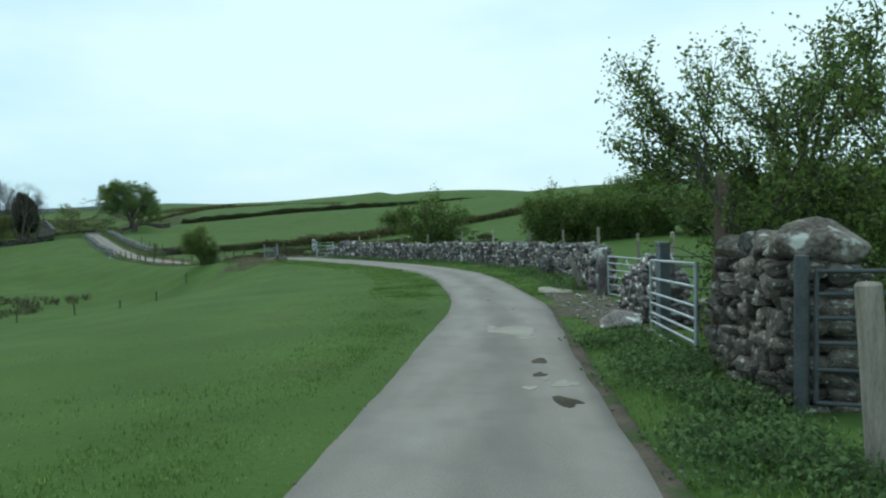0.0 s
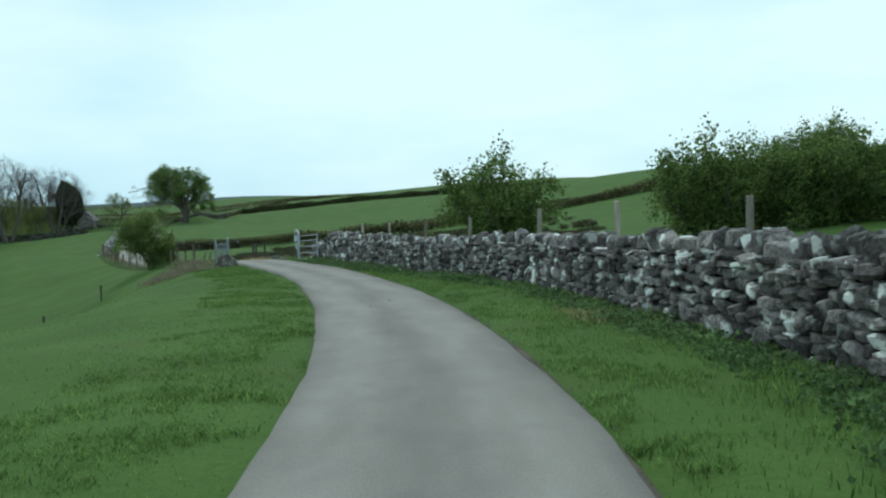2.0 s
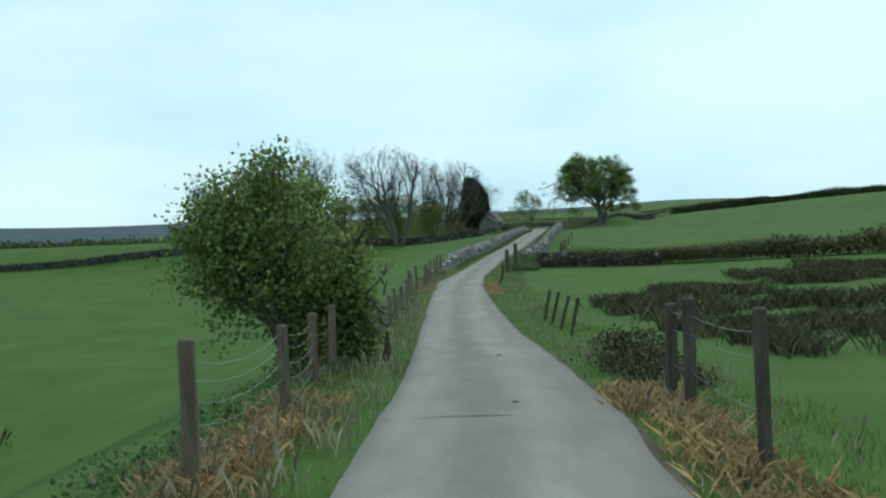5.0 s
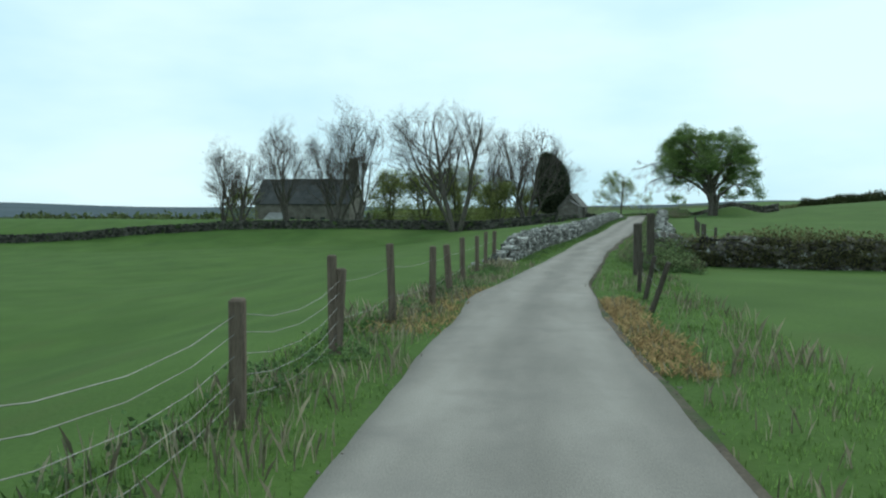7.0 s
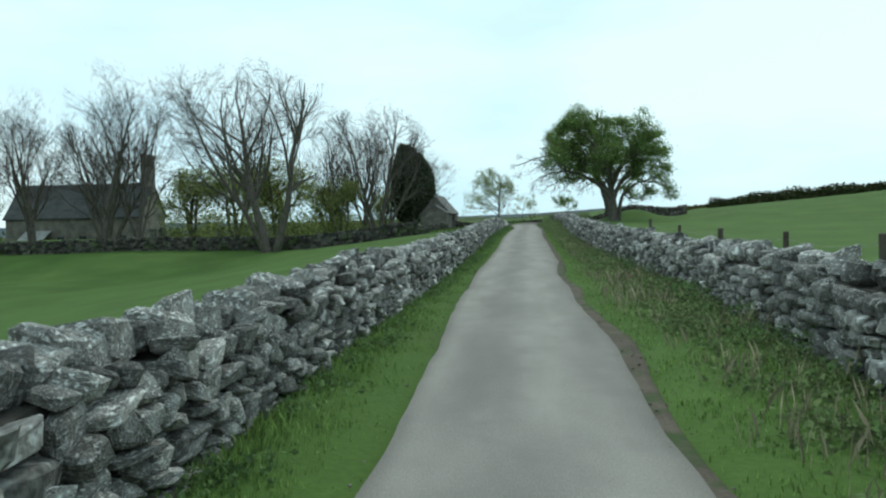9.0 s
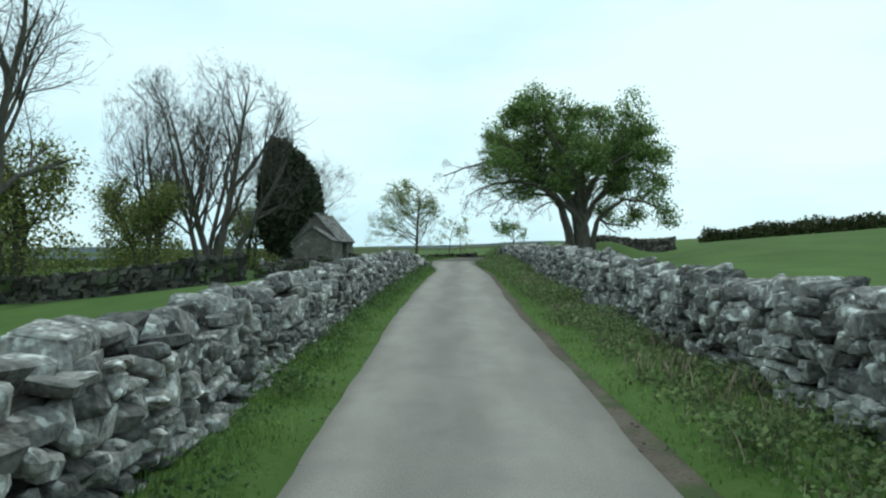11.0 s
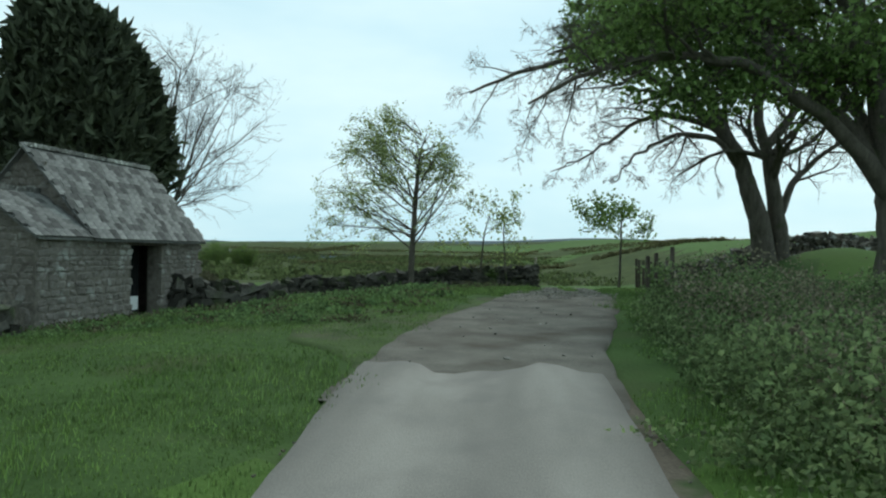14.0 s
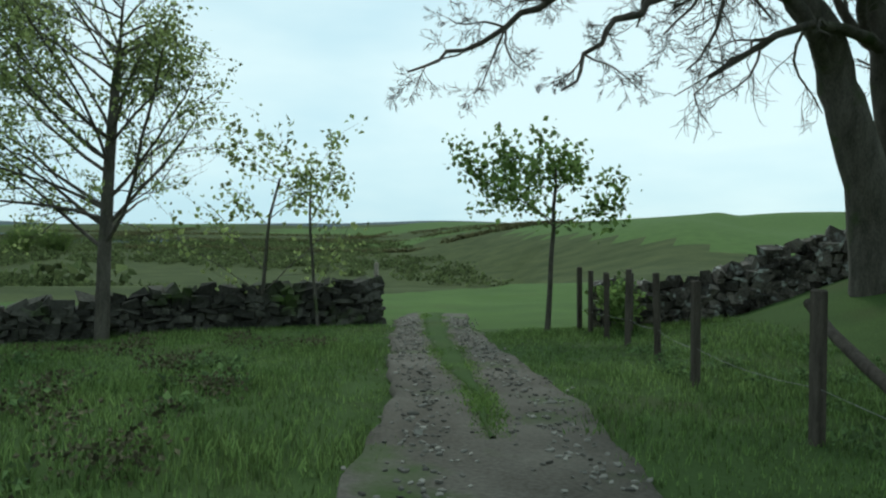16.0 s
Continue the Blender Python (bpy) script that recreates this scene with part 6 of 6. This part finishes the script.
def slates(P, length, over, width, eaves, ridge, slope, courses, n, seed):
    """Overlapping slates, each a piece of its own, on the slope that faces the lane."""
    rng = np.random.default_rng(seed)
    k = (ridge - eaves) / (width / 2)
    run = math.hypot(width / 2 + over, ridge - eaves + over * k)
    me = bpy.data.meshes.new("slate")
    V, F = box_mesh((length + 2 * over) / n * 0.97, run / courses * 1.3, 0.028, 0.004)
    me.from_pydata(V.tolist(), [], F)
    me.materials.append(SLATE)
    for c in range(courses):
        for i in range(n):
            t = (c + 0.5) / courses
            a = -over + (length + 2 * over) * (i + 0.5 + 0.5 * (c % 2) - 0.25 + rng.normal(0, 0.05)) / n
            p = P(a, -over + (width / 2 + over) * t, eaves - over * k + (ridge - eaves + over * k) * t + 0.135)
            ob = new("slate", me)
            ob.parent = slope
            ob.matrix_basis = Matrix.Translation(p) @ Matrix.Rotation(math.atan2(SU[1], SU[0]), 4, "Z") @ Matrix.Rotation(math.atan(k) + 0.05 + rng.normal(0, 0.015), 4, "X") @ Matrix.Rotation(rng.normal(0, 0.025), 4, "Z")


MAIN = lambda a, b, c: SP(a + MID, b, c)
ANNEX = lambda a, b, c: SP(a + NEAR, b, c)
for side in (0, 1):
    slope = roof_slope("roof", MAIN, SLEN - MID, SWID, SEAV, SRID, side, shed, SLATE, 0.16, 0.05)
    low = roof_slope("annex_roof", ANNEX, MID - NEAR - 0.17, AWID, AEAV, ARID, side, shed, SLATE, 0.14, 0.05)
    if side == 0:
        slates(MAIN, SLEN - MID, 0.16, SWID, SEAV, SRID, slope, 13, 20, 91)
        slates(ANNEX, MID - NEAR - 0.17, 0.14, AWID, AEAV, ARID, low, 9, 8, 92)
for P, ln, wd, rd in ((MAIN, SLEN - MID, SWID, SRID), (ANNEX, MID - NEAR - 0.2, AWID, ARID)):
    for i in range(int(ln / 0.45)):
        q = (ln + 0.2) / int(ln / 0.45)
        V, F = bar(P(-0.1 + q * i + 0.012, wd / 2, rd + 0.15), P(-0.1 + q * (i + 1), wd / 2, rd + 0.15), 0.24, 0.10)
        part("ridge_stone", V, F, STONE, shed, "grey ridge stone")


# ---- verges: grass, nettles, rushes, dead stalks ----
def blades(name, x, y, height, width, mat, label, category, seed, per=6, spread=0.10, bend=0.5, lift=0.0):
    """Tufts of bent grass blades standing at (x, y)."""
    rng = np.random.default_rng(seed)
    z = land(x, y)[0] + lift
    n = len(x) * per
    bx, by, bz = (np.repeat(v, per) for v in (x, y, z))
    h = np.repeat(np.broadcast_to(height, x.shape), per) * rng.uniform(0.45, 1.15, n)
    o = rng.normal(0, spread, (n, 2))
    a = rng.uniform(0, 2 * np.pi, n)
    dx, dy = np.cos(a), np.sin(a)
    w = width * rng.uniform(0.6, 1.3, n)
    lean = bend * h * rng.uniform(0.2, 1.0, n)
    base = np.stack([bx + o[:, 0], by + o[:, 1], bz - 0.02], 1)
    side = np.stack([-dy, dx, 0 * dx], 1) * w[:, None]
    mid = base + np.stack([dx * lean * 0.35, dy * lean * 0.35, h * 0.6], 1)
    tip = base + np.stack([dx * lean, dy * lean, h], 1)
    V = np.stack([base - side, base + side, mid + side * 0.8, tip], 1).reshape(-1, 3)
    k = (np.arange(n) * 4)[:, None]
    F = np.concatenate([k + np.array([[0, 1, 2]]), k + np.array([[0, 2, 3]])], 1).reshape(-1, 3)
    return tagged(part(name, V, F, mat), label, category, kind="stuff")


def scatter(n, s0, s1, d0, d1, seed):
    rng = np.random.default_rng(seed)
    s, t = rng.uniform(s0, s1, n), rng.uniform(0, 1, n)
    lo = d0(s) if callable(d0) else d0
    hi = d1(s) if callable(d1) else d1
    p = lane(s, lo + (hi - lo) * t)
    return p[:, 0], p[:, 1], s, t


LE, RE = (lambda s: np.interp(s, *LEFT)), (lambda s: np.interp(s, *RIGHT))
WALLR = lambda s: np.interp(s, [0, 12, 24, 30, 50, 58, 67, 72, 78, 100, 130, 150, 197, 212], [2.5, 2.75, 3.4, 4.1, 4.15, 3.0, 2.3, 2.2, 3.2, 3.6, 3.2, 3.75, 3.1, 2.6])
WALLL = lambda s: np.interp(s, [0, 60, 76, 128, 134, 207, 214], [-3.5, -3.2, -2.9, -3.2, -2.05, -2.1, -4.0])
x, y, s, t = scatter(19000, -4, 216, lambda s: LE(s) - 0.12, WALLL, 101)
blades("verge_grass", x, y, 0.035 + (0.04 + 0.09 * smooth01(70, 80, s)) * t * (0.6 + 0.4 * wave(x, y, 1.1)), 0.006, BLADE, "green verge grass along the lane", "grass", 1)
x, y, s, t = scatter(22000, -4, 216, lambda s: RE(s) + MARGIN(s) * 0.8 + 0.03, WALLR, 102)
keep = ((s < 15.2) | (s > 24.6) | (t < 0.05)) | (wave(x, y, 2.1) > 0.75)
x, y, s, t = x[keep], y[keep], s[keep], t[keep]
blades("verge_grass", x, y, 0.05 + (0.15 - 0.06 * smooth01(72, 80, s)) * t * (0.6 + 0.4 * wave(x, y, 1.1)), 0.006, BLADE, "longer green grass at the wall's foot", "grass", 2)
x, y, s, t = scatter(13000, 2, 76, lambda s: LE(s) - 1.0 - 11 * np.abs(wave(s * 37.7, s * 11.3, 1.0)) ** 2, lambda s: LE(s) - 0.6, 103)
blades("field_grass", x, y, 0.045 + 0.03 * wave(x, y, 0.8), 0.006, BLADE, "short pasture grass beside the lane", "grass", 3)
x, y, s, t = scatter(36000, 213.5, 246, -12, 6.0, 104)
dd = land(x, y)[2]
off = np.abs(dd - TRACK(s))
keep = np.where(s < 228, np.abs(dd - 0.1) > 1.75 + 0.5 * wave(x, y, 2.3), (off > 0.95 + 0.22 * wave(x, y, 2.1)) | ((off < 0.14 + 0.26 * smooth01(231, 240, s)) & (s > 231)))
x, y, s, t = x[keep], y[keep], s[keep], t[keep]
blades("rough_grass", x, y, (0.085 + 0.075 * np.maximum(wave(x, y, 0.7), -0.4)) * (0.62 + 0.38 * smooth01(219, 226, s)) * np.where(np.abs(dd[keep] - TRACK(s)) < 0.5, 0.6, 1), 0.007, ROUGH, "rough grass round the end of the lane", "grass", 4, lift=0.02)
for seed, lo, hi in ((161, lambda s: LE(s) - 2.6, lambda s: LE(s) - 0.05), (162, lambda s: RE(s) + MARGIN(s) + 0.02, WALLR)):
    x, y, s, t = scatter(15000, 24, 76, lo, hi, seed)
    keep = wave(x, y, 1.6, seed) + 0.6 * wave(x, y, 4.1, seed) > 0.15
    x, y = x[keep], y[keep]
    blades("grass_tufts", x, y, 0.07 + 0.035 * wave(x, y, 0.6), 0.006, BLADE, "uneven tufts of longer verge grass", "grass", seed, 7, 0.05, 0.9)
x, y, s, t = scatter(2600, STRIP0, 250, lambda s: TRACK(s) - 0.1 - 0.24 * smooth01(STRIP0, 242, s), lambda s: TRACK(s) + 0.1 + 0.24 * smooth01(STRIP0, 242, s), 164)
blades("grass_tufts", x, y, 0.05 + 0.025 * wave(x, y, 1.1), 0.006, BLADE, "short grass between the wheel ruts", "grass", 23, 6, 0.07, 0.8, 0.13)
x, y, s, t = scatter(12000, 201, 215, -11, lambda s: LE(s) - 0.08, 165)
blades("rough_grass", x, y, 0.055 + 0.035 * wave(x, y, 0.8), 0.006, ROUGH, "uneven grass before the old shed", "grass", 24)
x, y, s, t = scatter(260, 41.8, 44.4, 2.9, 4.1, 163)
blades("dead_grass", x, y, 0.10 + 0.04 * wave(x, y, 1.2), 0.004, STRAW, "straw-coloured dead grass in the verge by the wall", "grass", 22, 8, 0.1, 0.8)
x, y, s, t = scatter(1000, 76, 130, lambda s: LE(s) - 0.1, -3.2, 105)
blades("dead_grass", x, y, 0.25 + 0.15 * wave(x, y, 1.3), 0.006, DRY, "straw-coloured dead grass under the fence", "grass", 5, 6)
x, y, s, t = scatter(260, 113, 121, -2.5, lambda s: LE(s) - 0.05, 151)
blades("dead_grass", x, y, 0.10 + 0 * x, 0.007, FERN, "straw-coloured dead growth at the fence foot", "grass", 21, 7, 0.12, 1.5)
x, y, s, t = scatter(420, 76, 126, lambda s: RE(s) + 0.1, 3.4, 106)
blades("dead_grass", x, y, 0.22 + 0.12 * wave(x, y, 1.3), 0.006, DRY, "straw-coloured dead grass at the ditch", "grass", 6, 6)
x, y, s, t = scatter(1100, 132, 212, lambda s: RE(s) + 0.6, WALLR, 107)
blades("dead_grass", x, y, 0.24 + 0.16 * wave(x, y, 1.3), 0.004, DRY, "dead stalks on the bank below the wall", "grass", 7, 5)
x, y, s, t = scatter(420, 110.5, 119, lambda s: RE(s) + 0.0, lambda s: RE(s) + 0.7, 109)
blades("dead_grass", x, y, 0.10 + 0 * x, 0.008, FERN, "flattened rusty dead fern at the lane's edge", "grass", 10, 9, 0.12, 1.6)
for a, b, c, d, q in ((79.4, 84.5, -2.7, -1.75, 11), (79, 84, 1.5, 2.2, 12)):
    x, y, s, t = scatter(170, a, b, c, d, 109 + q)
    blades("dead_fern", x, y, 0.16 + 0 * x, 0.008, FERN, "rusty dead fern under the fence", "fern", q, 9, 0.12, 1.4)
rng = np.random.default_rng(108)
x, y = -22 + 34 * rng.random(1600) - 6, 84 + 34 * rng.random(1600)
keep = (land(x, y)[2] > 5) & (wave(x, y, 0.33, 2) > 0.0)
blades("rush_tussocks", x[keep], y[keep], 0.46 + 0.15 * wave(x[keep], y[keep], 0.5), 0.011, RUSH, "brown rush tussocks in the wet field", "rushes", 8, 60, 0.26, 1.0)
x, y = -36 - 26 * rng.random(260), 62 + 18 * rng.random(260)
blades("rush_tussocks", x, y, 0.6 + 0 * x, 0.012, RUSH, "brown rush tussocks in the low pasture", "rushes", 9, 22, 0.25, 0.6)


def weeds(s0, s1, d0, d1, count, height, leaf, label, seed, mat=None):
    rng = np.random.default_rng(seed)
    x, y, s, t = scatter(count, s0, s1, d0, d1, seed)
    z = land(x, y)[0]
    n = 60
    c = np.repeat(np.stack([x, y, z], 1), n, 0)
    hh = np.repeat(height * rng.uniform(0.5, 1.15, count) * np.clip(0.7 + 0.5 * wave(x, y, 1.3, seed), 0.3, 1.1), n)
    P = c + np.stack([rng.normal(0, 0.16, len(c)), rng.normal(0, 0.16, len(c)), hh * rng.uniform(0.1, 1.0, len(c))], 1)
    V, F = leaf_quads(P, leaf, rng, 0.1)
    return tagged(part("nettles", V, F, mat or WEED), label, "nettles", kind="stuff")


weeds(3.5, 12.8, lambda s: 1.5 + 0.35 * np.sin(s * 1.9), lambda s: WALLR(s) - 0.25, 210, 0.30, 0.045, "nettle bed at the foot of the tall wall", 121)
weeds(25, 36, lambda s: WALLR(s) - 1.3, lambda s: WALLR(s) - 0.1, 150, 0.32, 0.06, "nettle bed along the wall", 122)
weeds(36, 70, lambda s: WALLR(s) - 0.9, lambda s: WALLR(s) - 0.1, 260, 0.26, 0.06, "low nettles at the wall's foot", 123)
weeds(132, 214, lambda s: WALLR(s) - 1.4, lambda s: WALLR(s) - 0.1, 760, 0.36, 0.05, "nettles and docks on the bank below the wall", 124, BRAMBLE)
weeds(133, 206, lambda s: WALLL(s) + 0.05, lambda s: WALLL(s) + 0.5, 200, 0.18, 0.045, "low weeds along the foot of the wall", 125)
weeds(127, 133, 2.4, 4.2, 70, 0.55, 0.06, "brambles heaped round the wall's end", 126)
weeds(127, 133.5, 2.6, 4.4, 80, 0.7, 0.05, "dead brown brambles heaped round the wall's end", 135, RUSH)
weeds(84, 87.6, 2.0, 2.9, 90, 0.6, 0.05, "tangle of dead brambles by the ditch", 127, RUSH)
weeds(220, 232, -11, -3.5, 200, 0.24, 0.06, "docks and nettles in the rough grass", 128)
weeds(69.5, 78, -6.0, -2.6, 130, 0.45, 0.05, "tangle of dead brown brambles below the gate", 133, DRY)
weeds(211, 224, 2.6, 6.5, 420, 1.25, 0.05, "dead brown brambles over the wall's end", 134, DRY)
weeds(211, 223, 2.1, 6.5, 620, 1.1, 0.06, "overgrown brambles over the wall's end", 129, BRAMBLE)
weeds(196, 215, lambda s: RE(s) + 0.75, lambda s: WALLR(s) + 0.2, 330, 0.75, 0.05, "tall nettles and bramble on the bank hiding the wall's foot", 136, BRAMBLE)
weeds(136, 160, lambda s: WALLR(s) - 0.7, lambda s: WALLR(s) + 0.1, 110, 0.45, 0.045, "nettles growing against the wall", 137)
weeds(222, 240, -12, -2.4, 120, 0.26, 0.085, "broad dock leaves in the rough grass", 138)
weeds(220, 242, -13, -2.2, 240, 0.3, 0.05, "olive tangle of old stalks in rough grass", 140, RUSH)
weeds(127.5, 133.5, 2.5, 4.2, 170, 1.05, 0.05, "green bramble mound over the wall's end", 139, BRAMBLE)
weeds(222, 242, 3.2, 6.5, 50, 0.22, 0.06, "nettles under the old fence", 130)
weeds(76, 96, -3.6, -2.2, 90, 0.3, 0.05, "weeds along the stock fence", 131)
weeds(98, 128, -3.2, -2.0, 100, 0.25, 0.05, "weeds along the stock fence", 132)

# scrub in the valley and woods on the slopes
rng = np.random.default_rng(141)
pts = []
for k in range(4300):
    f, w = (rng.uniform(125, 620), rng.uniform(-420, 330)) if k < 3600 else (rng.uniform(14, 130), rng.uniform(-190, -22))
    px, py = -97 - 0.42 * f + 0.907 * w, 224 + 0.907 * f + 0.42 * w
    if wave(px, py, 0.012, 3) > -0.55 and (px + 48) * 0.885 + (py - 118) * 0.466 < 45:
        pts.append((px, py))
pts = np.array(pts)
pts = np.concatenate([pts, land(pts[:, 0], pts[:, 1])[0][:, None]], 1)
clumps("scrub", pts[:-500], 4.2, 2.2, 110000, 0.95, SCRUB, "olive-green scrub and willows in the valley", "scrub", 142)
for k, (x0, y0, x1, y1) in enumerate([(-620, 640, -160, 800), (-700, 760, -120, 930), (-420, 560, -180, 660), (-560, 640, -640, 900), (-380, 720, -440, 980), (-230, 690, -260, 960)]):
    clumps("hedge", overland([(x0, y0), ((x0 + x1) / 2 + 20, (y0 + y1) / 2 - 12), (x1, y1)], 4), 3.0, 2.6, 7000, 1.0, HEDGE, "dark hedge line between far hill fields", "hedge", 160 + k)
for x, y, turn, size in ((-410, 500, 20, 2.2), (-425, 492, 140, 2.0), (-440, 505, 250, 2.4), (-432, 515, 80, 1.6)):
    copy_tree(haw, x, y, turn, size)
clumps("woodland", overland([(40, 1010), (330, 980)], 4), 4, 4, 12000, 1.3, SCRUB, "dark line of trees on the horizon", "woodland", 146)

clumps("scrub", pts[-500:], 2.6, 1.0, 40000, 0.3, SCRUB, "low olive scrub and rushes behind the field wall", "scrub", 143)

# ---- marks and litter on the lane ----
def patch(name, s, d, ln, wd, mat, label, category, seed, lift=0.0765):
    rng = np.random.default_rng(seed)
    n = 14
    V, F = [], [list(range(n))]
    for k in range(n):
        a = 2 * math.pi * k / n
        r = 1 + 0.14 * math.sin(3 * a + seed) + 0.16 * rng.normal()
        p = lane(s + ln / 2 * r * math.cos(a), d + wd / 2 * r * math.sin(a))
        V.append((p[0], p[1], p[2] + lift + 0.02 * (1 - min(abs(d + wd / 2 * r * math.sin(a)), 1) ** 2)))
    V2 = [(x, y, z + 0.006) for x, y, z in V]
    F = [list(range(n, 2 * n))] + [[i, (i + 1) % n, n + (i + 1) % n, n + i] for i in range(n)]
    return tagged(part(name, V + V2, F, mat), label, category)


for k, (s, d, a, b) in enumerate([(14.3, 0.05, 1.5, 1.0), (14.9, -0.35, 0.6, 0.35), (13.2, 0.3, 0.7, 0.3), (8.6, 0.62, 0.4, 0.3), (8.3, 0.2, 0.25, 0.15), (8.9, 0.4, 0.2, 0.1)]):
    patch("cement_patch", s, d, a, b, CEMENT, "pale dried cement smear on the lane", "stain", k)
for k, (s, d, a, b) in enumerate([(10.3, 0.4, 0.5, 0.2), (9.2, 0.35, 0.3, 0.16), (7.6, 0.55, 0.5, 0.25), (19.2, 0.3, 0.35, 0.14), (9.3, -0.6, 0.3, 0.14), (12.8, -1.1, 0.5, 0.3), (8.5, -1.2, 0.5, 0.25), (22, -0.2, 0.5, 0.2), (25, 0.1, 0.4, 0.15), (46, -0.3, 0.25, 0.1), (47, 0.2, 0.3, 0.12), (60.5, -0.35, 0.25, 0.12), (66, 0.1, 0.3, 0.12), (88.2, 0.4, 0.5, 0.25), (83, 0.3, 0.3, 0.15), (121.9, -0.6, 0.2, 0.12), (121.9, 0.75, 0.2, 0.1), (127.3, -0.7, 0.2, 0.1), (133.0, 0.4, 0.25, 0.08), (197.6, 0.55, 0.35, 0.12)]):
    a, b = (a, b) if s < 15 else (a * 0.5, b * 0.5)
    patch("dung_patch", s, d, a, b, DUNG, "dark dried dung on the lane", "stain", 20 + k, 0.0775)
# a crack, laid on the lane as a thin dark strip
patch("lane_crack", 82.2, -0.45, 0.06, 1.3, DUNG, "dark crack across the lane", "crack", 90, 0.0775)

# trodden earth in the gateway
s, t = np.linspace(14.5, 25.5, 45), np.linspace(0, 1, 16)
inner = 1.42 + 0.25 * wave(s, 0 * s, 1.1, 4) + 0.5 * np.abs((s - 20) / 5.5) ** 3
V = np.concatenate([lane(s, inner + (3.5 - inner) * k) for k in t])
V[:, 2] = land(V[:, 0], V[:, 1])[0] + 0.03
V[-45:, 2] -= 0.06
V[:45, 2] -= 0.06
i = (np.arange(15)[:, None] * 45 + np.arange(44)[None]).ravel()
tagged(part("gateway_earth", V, np.stack([i, i + 45, i + 46, i + 1], 1), EARTH, smooth=True), "trodden bare brown earth in the gateway", "earth", kind="structure")

# loose gravel on the stony end of the lane
rng = np.random.default_rng(151)
rows = []
for k in range(1700):
    s = rng.uniform(226.3, 249) if k % 40 else rng.uniform(217, 226)
    d = float(TRACK(s)) + (rng.uniform(-1.5, 1.3) if s < 231 else rng.choice([-0.62, 0.62]) + rng.normal(0, 0.2))
    p = lane(s, d)
    q = rng.uniform(0.018, 0.045) * (1.7 if rng.random() < 0.06 else 1)
    rows.append((p + np.array([0, 0, 0.078]), rng.uniform(0, 6), rng.normal(0, 0.2), rng.normal(0, 0.2), (q * 1.6, q * 1.2, q * 0.7)))
V, F = bake(rows, rng)
tagged(part("loose_gravel", V, F, GRIT), "loose pale stones on the track", "gravel", kind="stuff")
rows = []
for k in range(420):
    s = rng.uniform(16, 24)
    p = lane(s, rng.uniform(1.7, 3.4))
    p[2] = float(land(p[0], p[1])[0][0])
    q = rng.uniform(0.025, 0.09)
    rows.append((p + np.array([0, 0, 0.02]), rng.uniform(0, 6), rng.normal(0, 0.2), rng.normal(0, 0.2), (q * 1.6, q * 1.2, q * 0.6)))
V, F = bake(rows, rng)
tagged(part("rubble_scatter", V, F, BROWNSTS), "broken stone scattered in the gateway", "gravel", kind="stuff")


rows = []
for k in range(1500):
    s = rng.uniform(2, 214)
    right = k % 3 > 0
    d = float(RE(s) + rng.uniform(-0.08, MARGIN(s) + 0.05)) if right else float(LE(s) + rng.uniform(-0.1, 0.08))
    p = lane(s, d)
    q = rng.uniform(0.008, 0.022)
    rows.append((p + np.array([0, 0, 0.078]), rng.uniform(0, 6), rng.normal(0, 0.2), rng.normal(0, 0.2), (q * 1.7, q * 1.2, q * 0.7)))
V, F = bake(rows, rng, set())
tagged(part("edge_litter", V, F, DIRT), "crumbs of stone and soil along the lane's edges", "litter", kind="stuff")


# ---- single stones of the nearest stretches of wall ----
for wall, rows, tone, rng in PENDING:
    for c, yaw, pit, rol, sc in rows:
        ob = new("stone", LOOSE[tone][int(rng.integers(len(SHAPES)))])
        ob.parent = wall
        ob.matrix_basis = Matrix.LocRotScale(c, Euler((rol, pit, yaw)), sc)
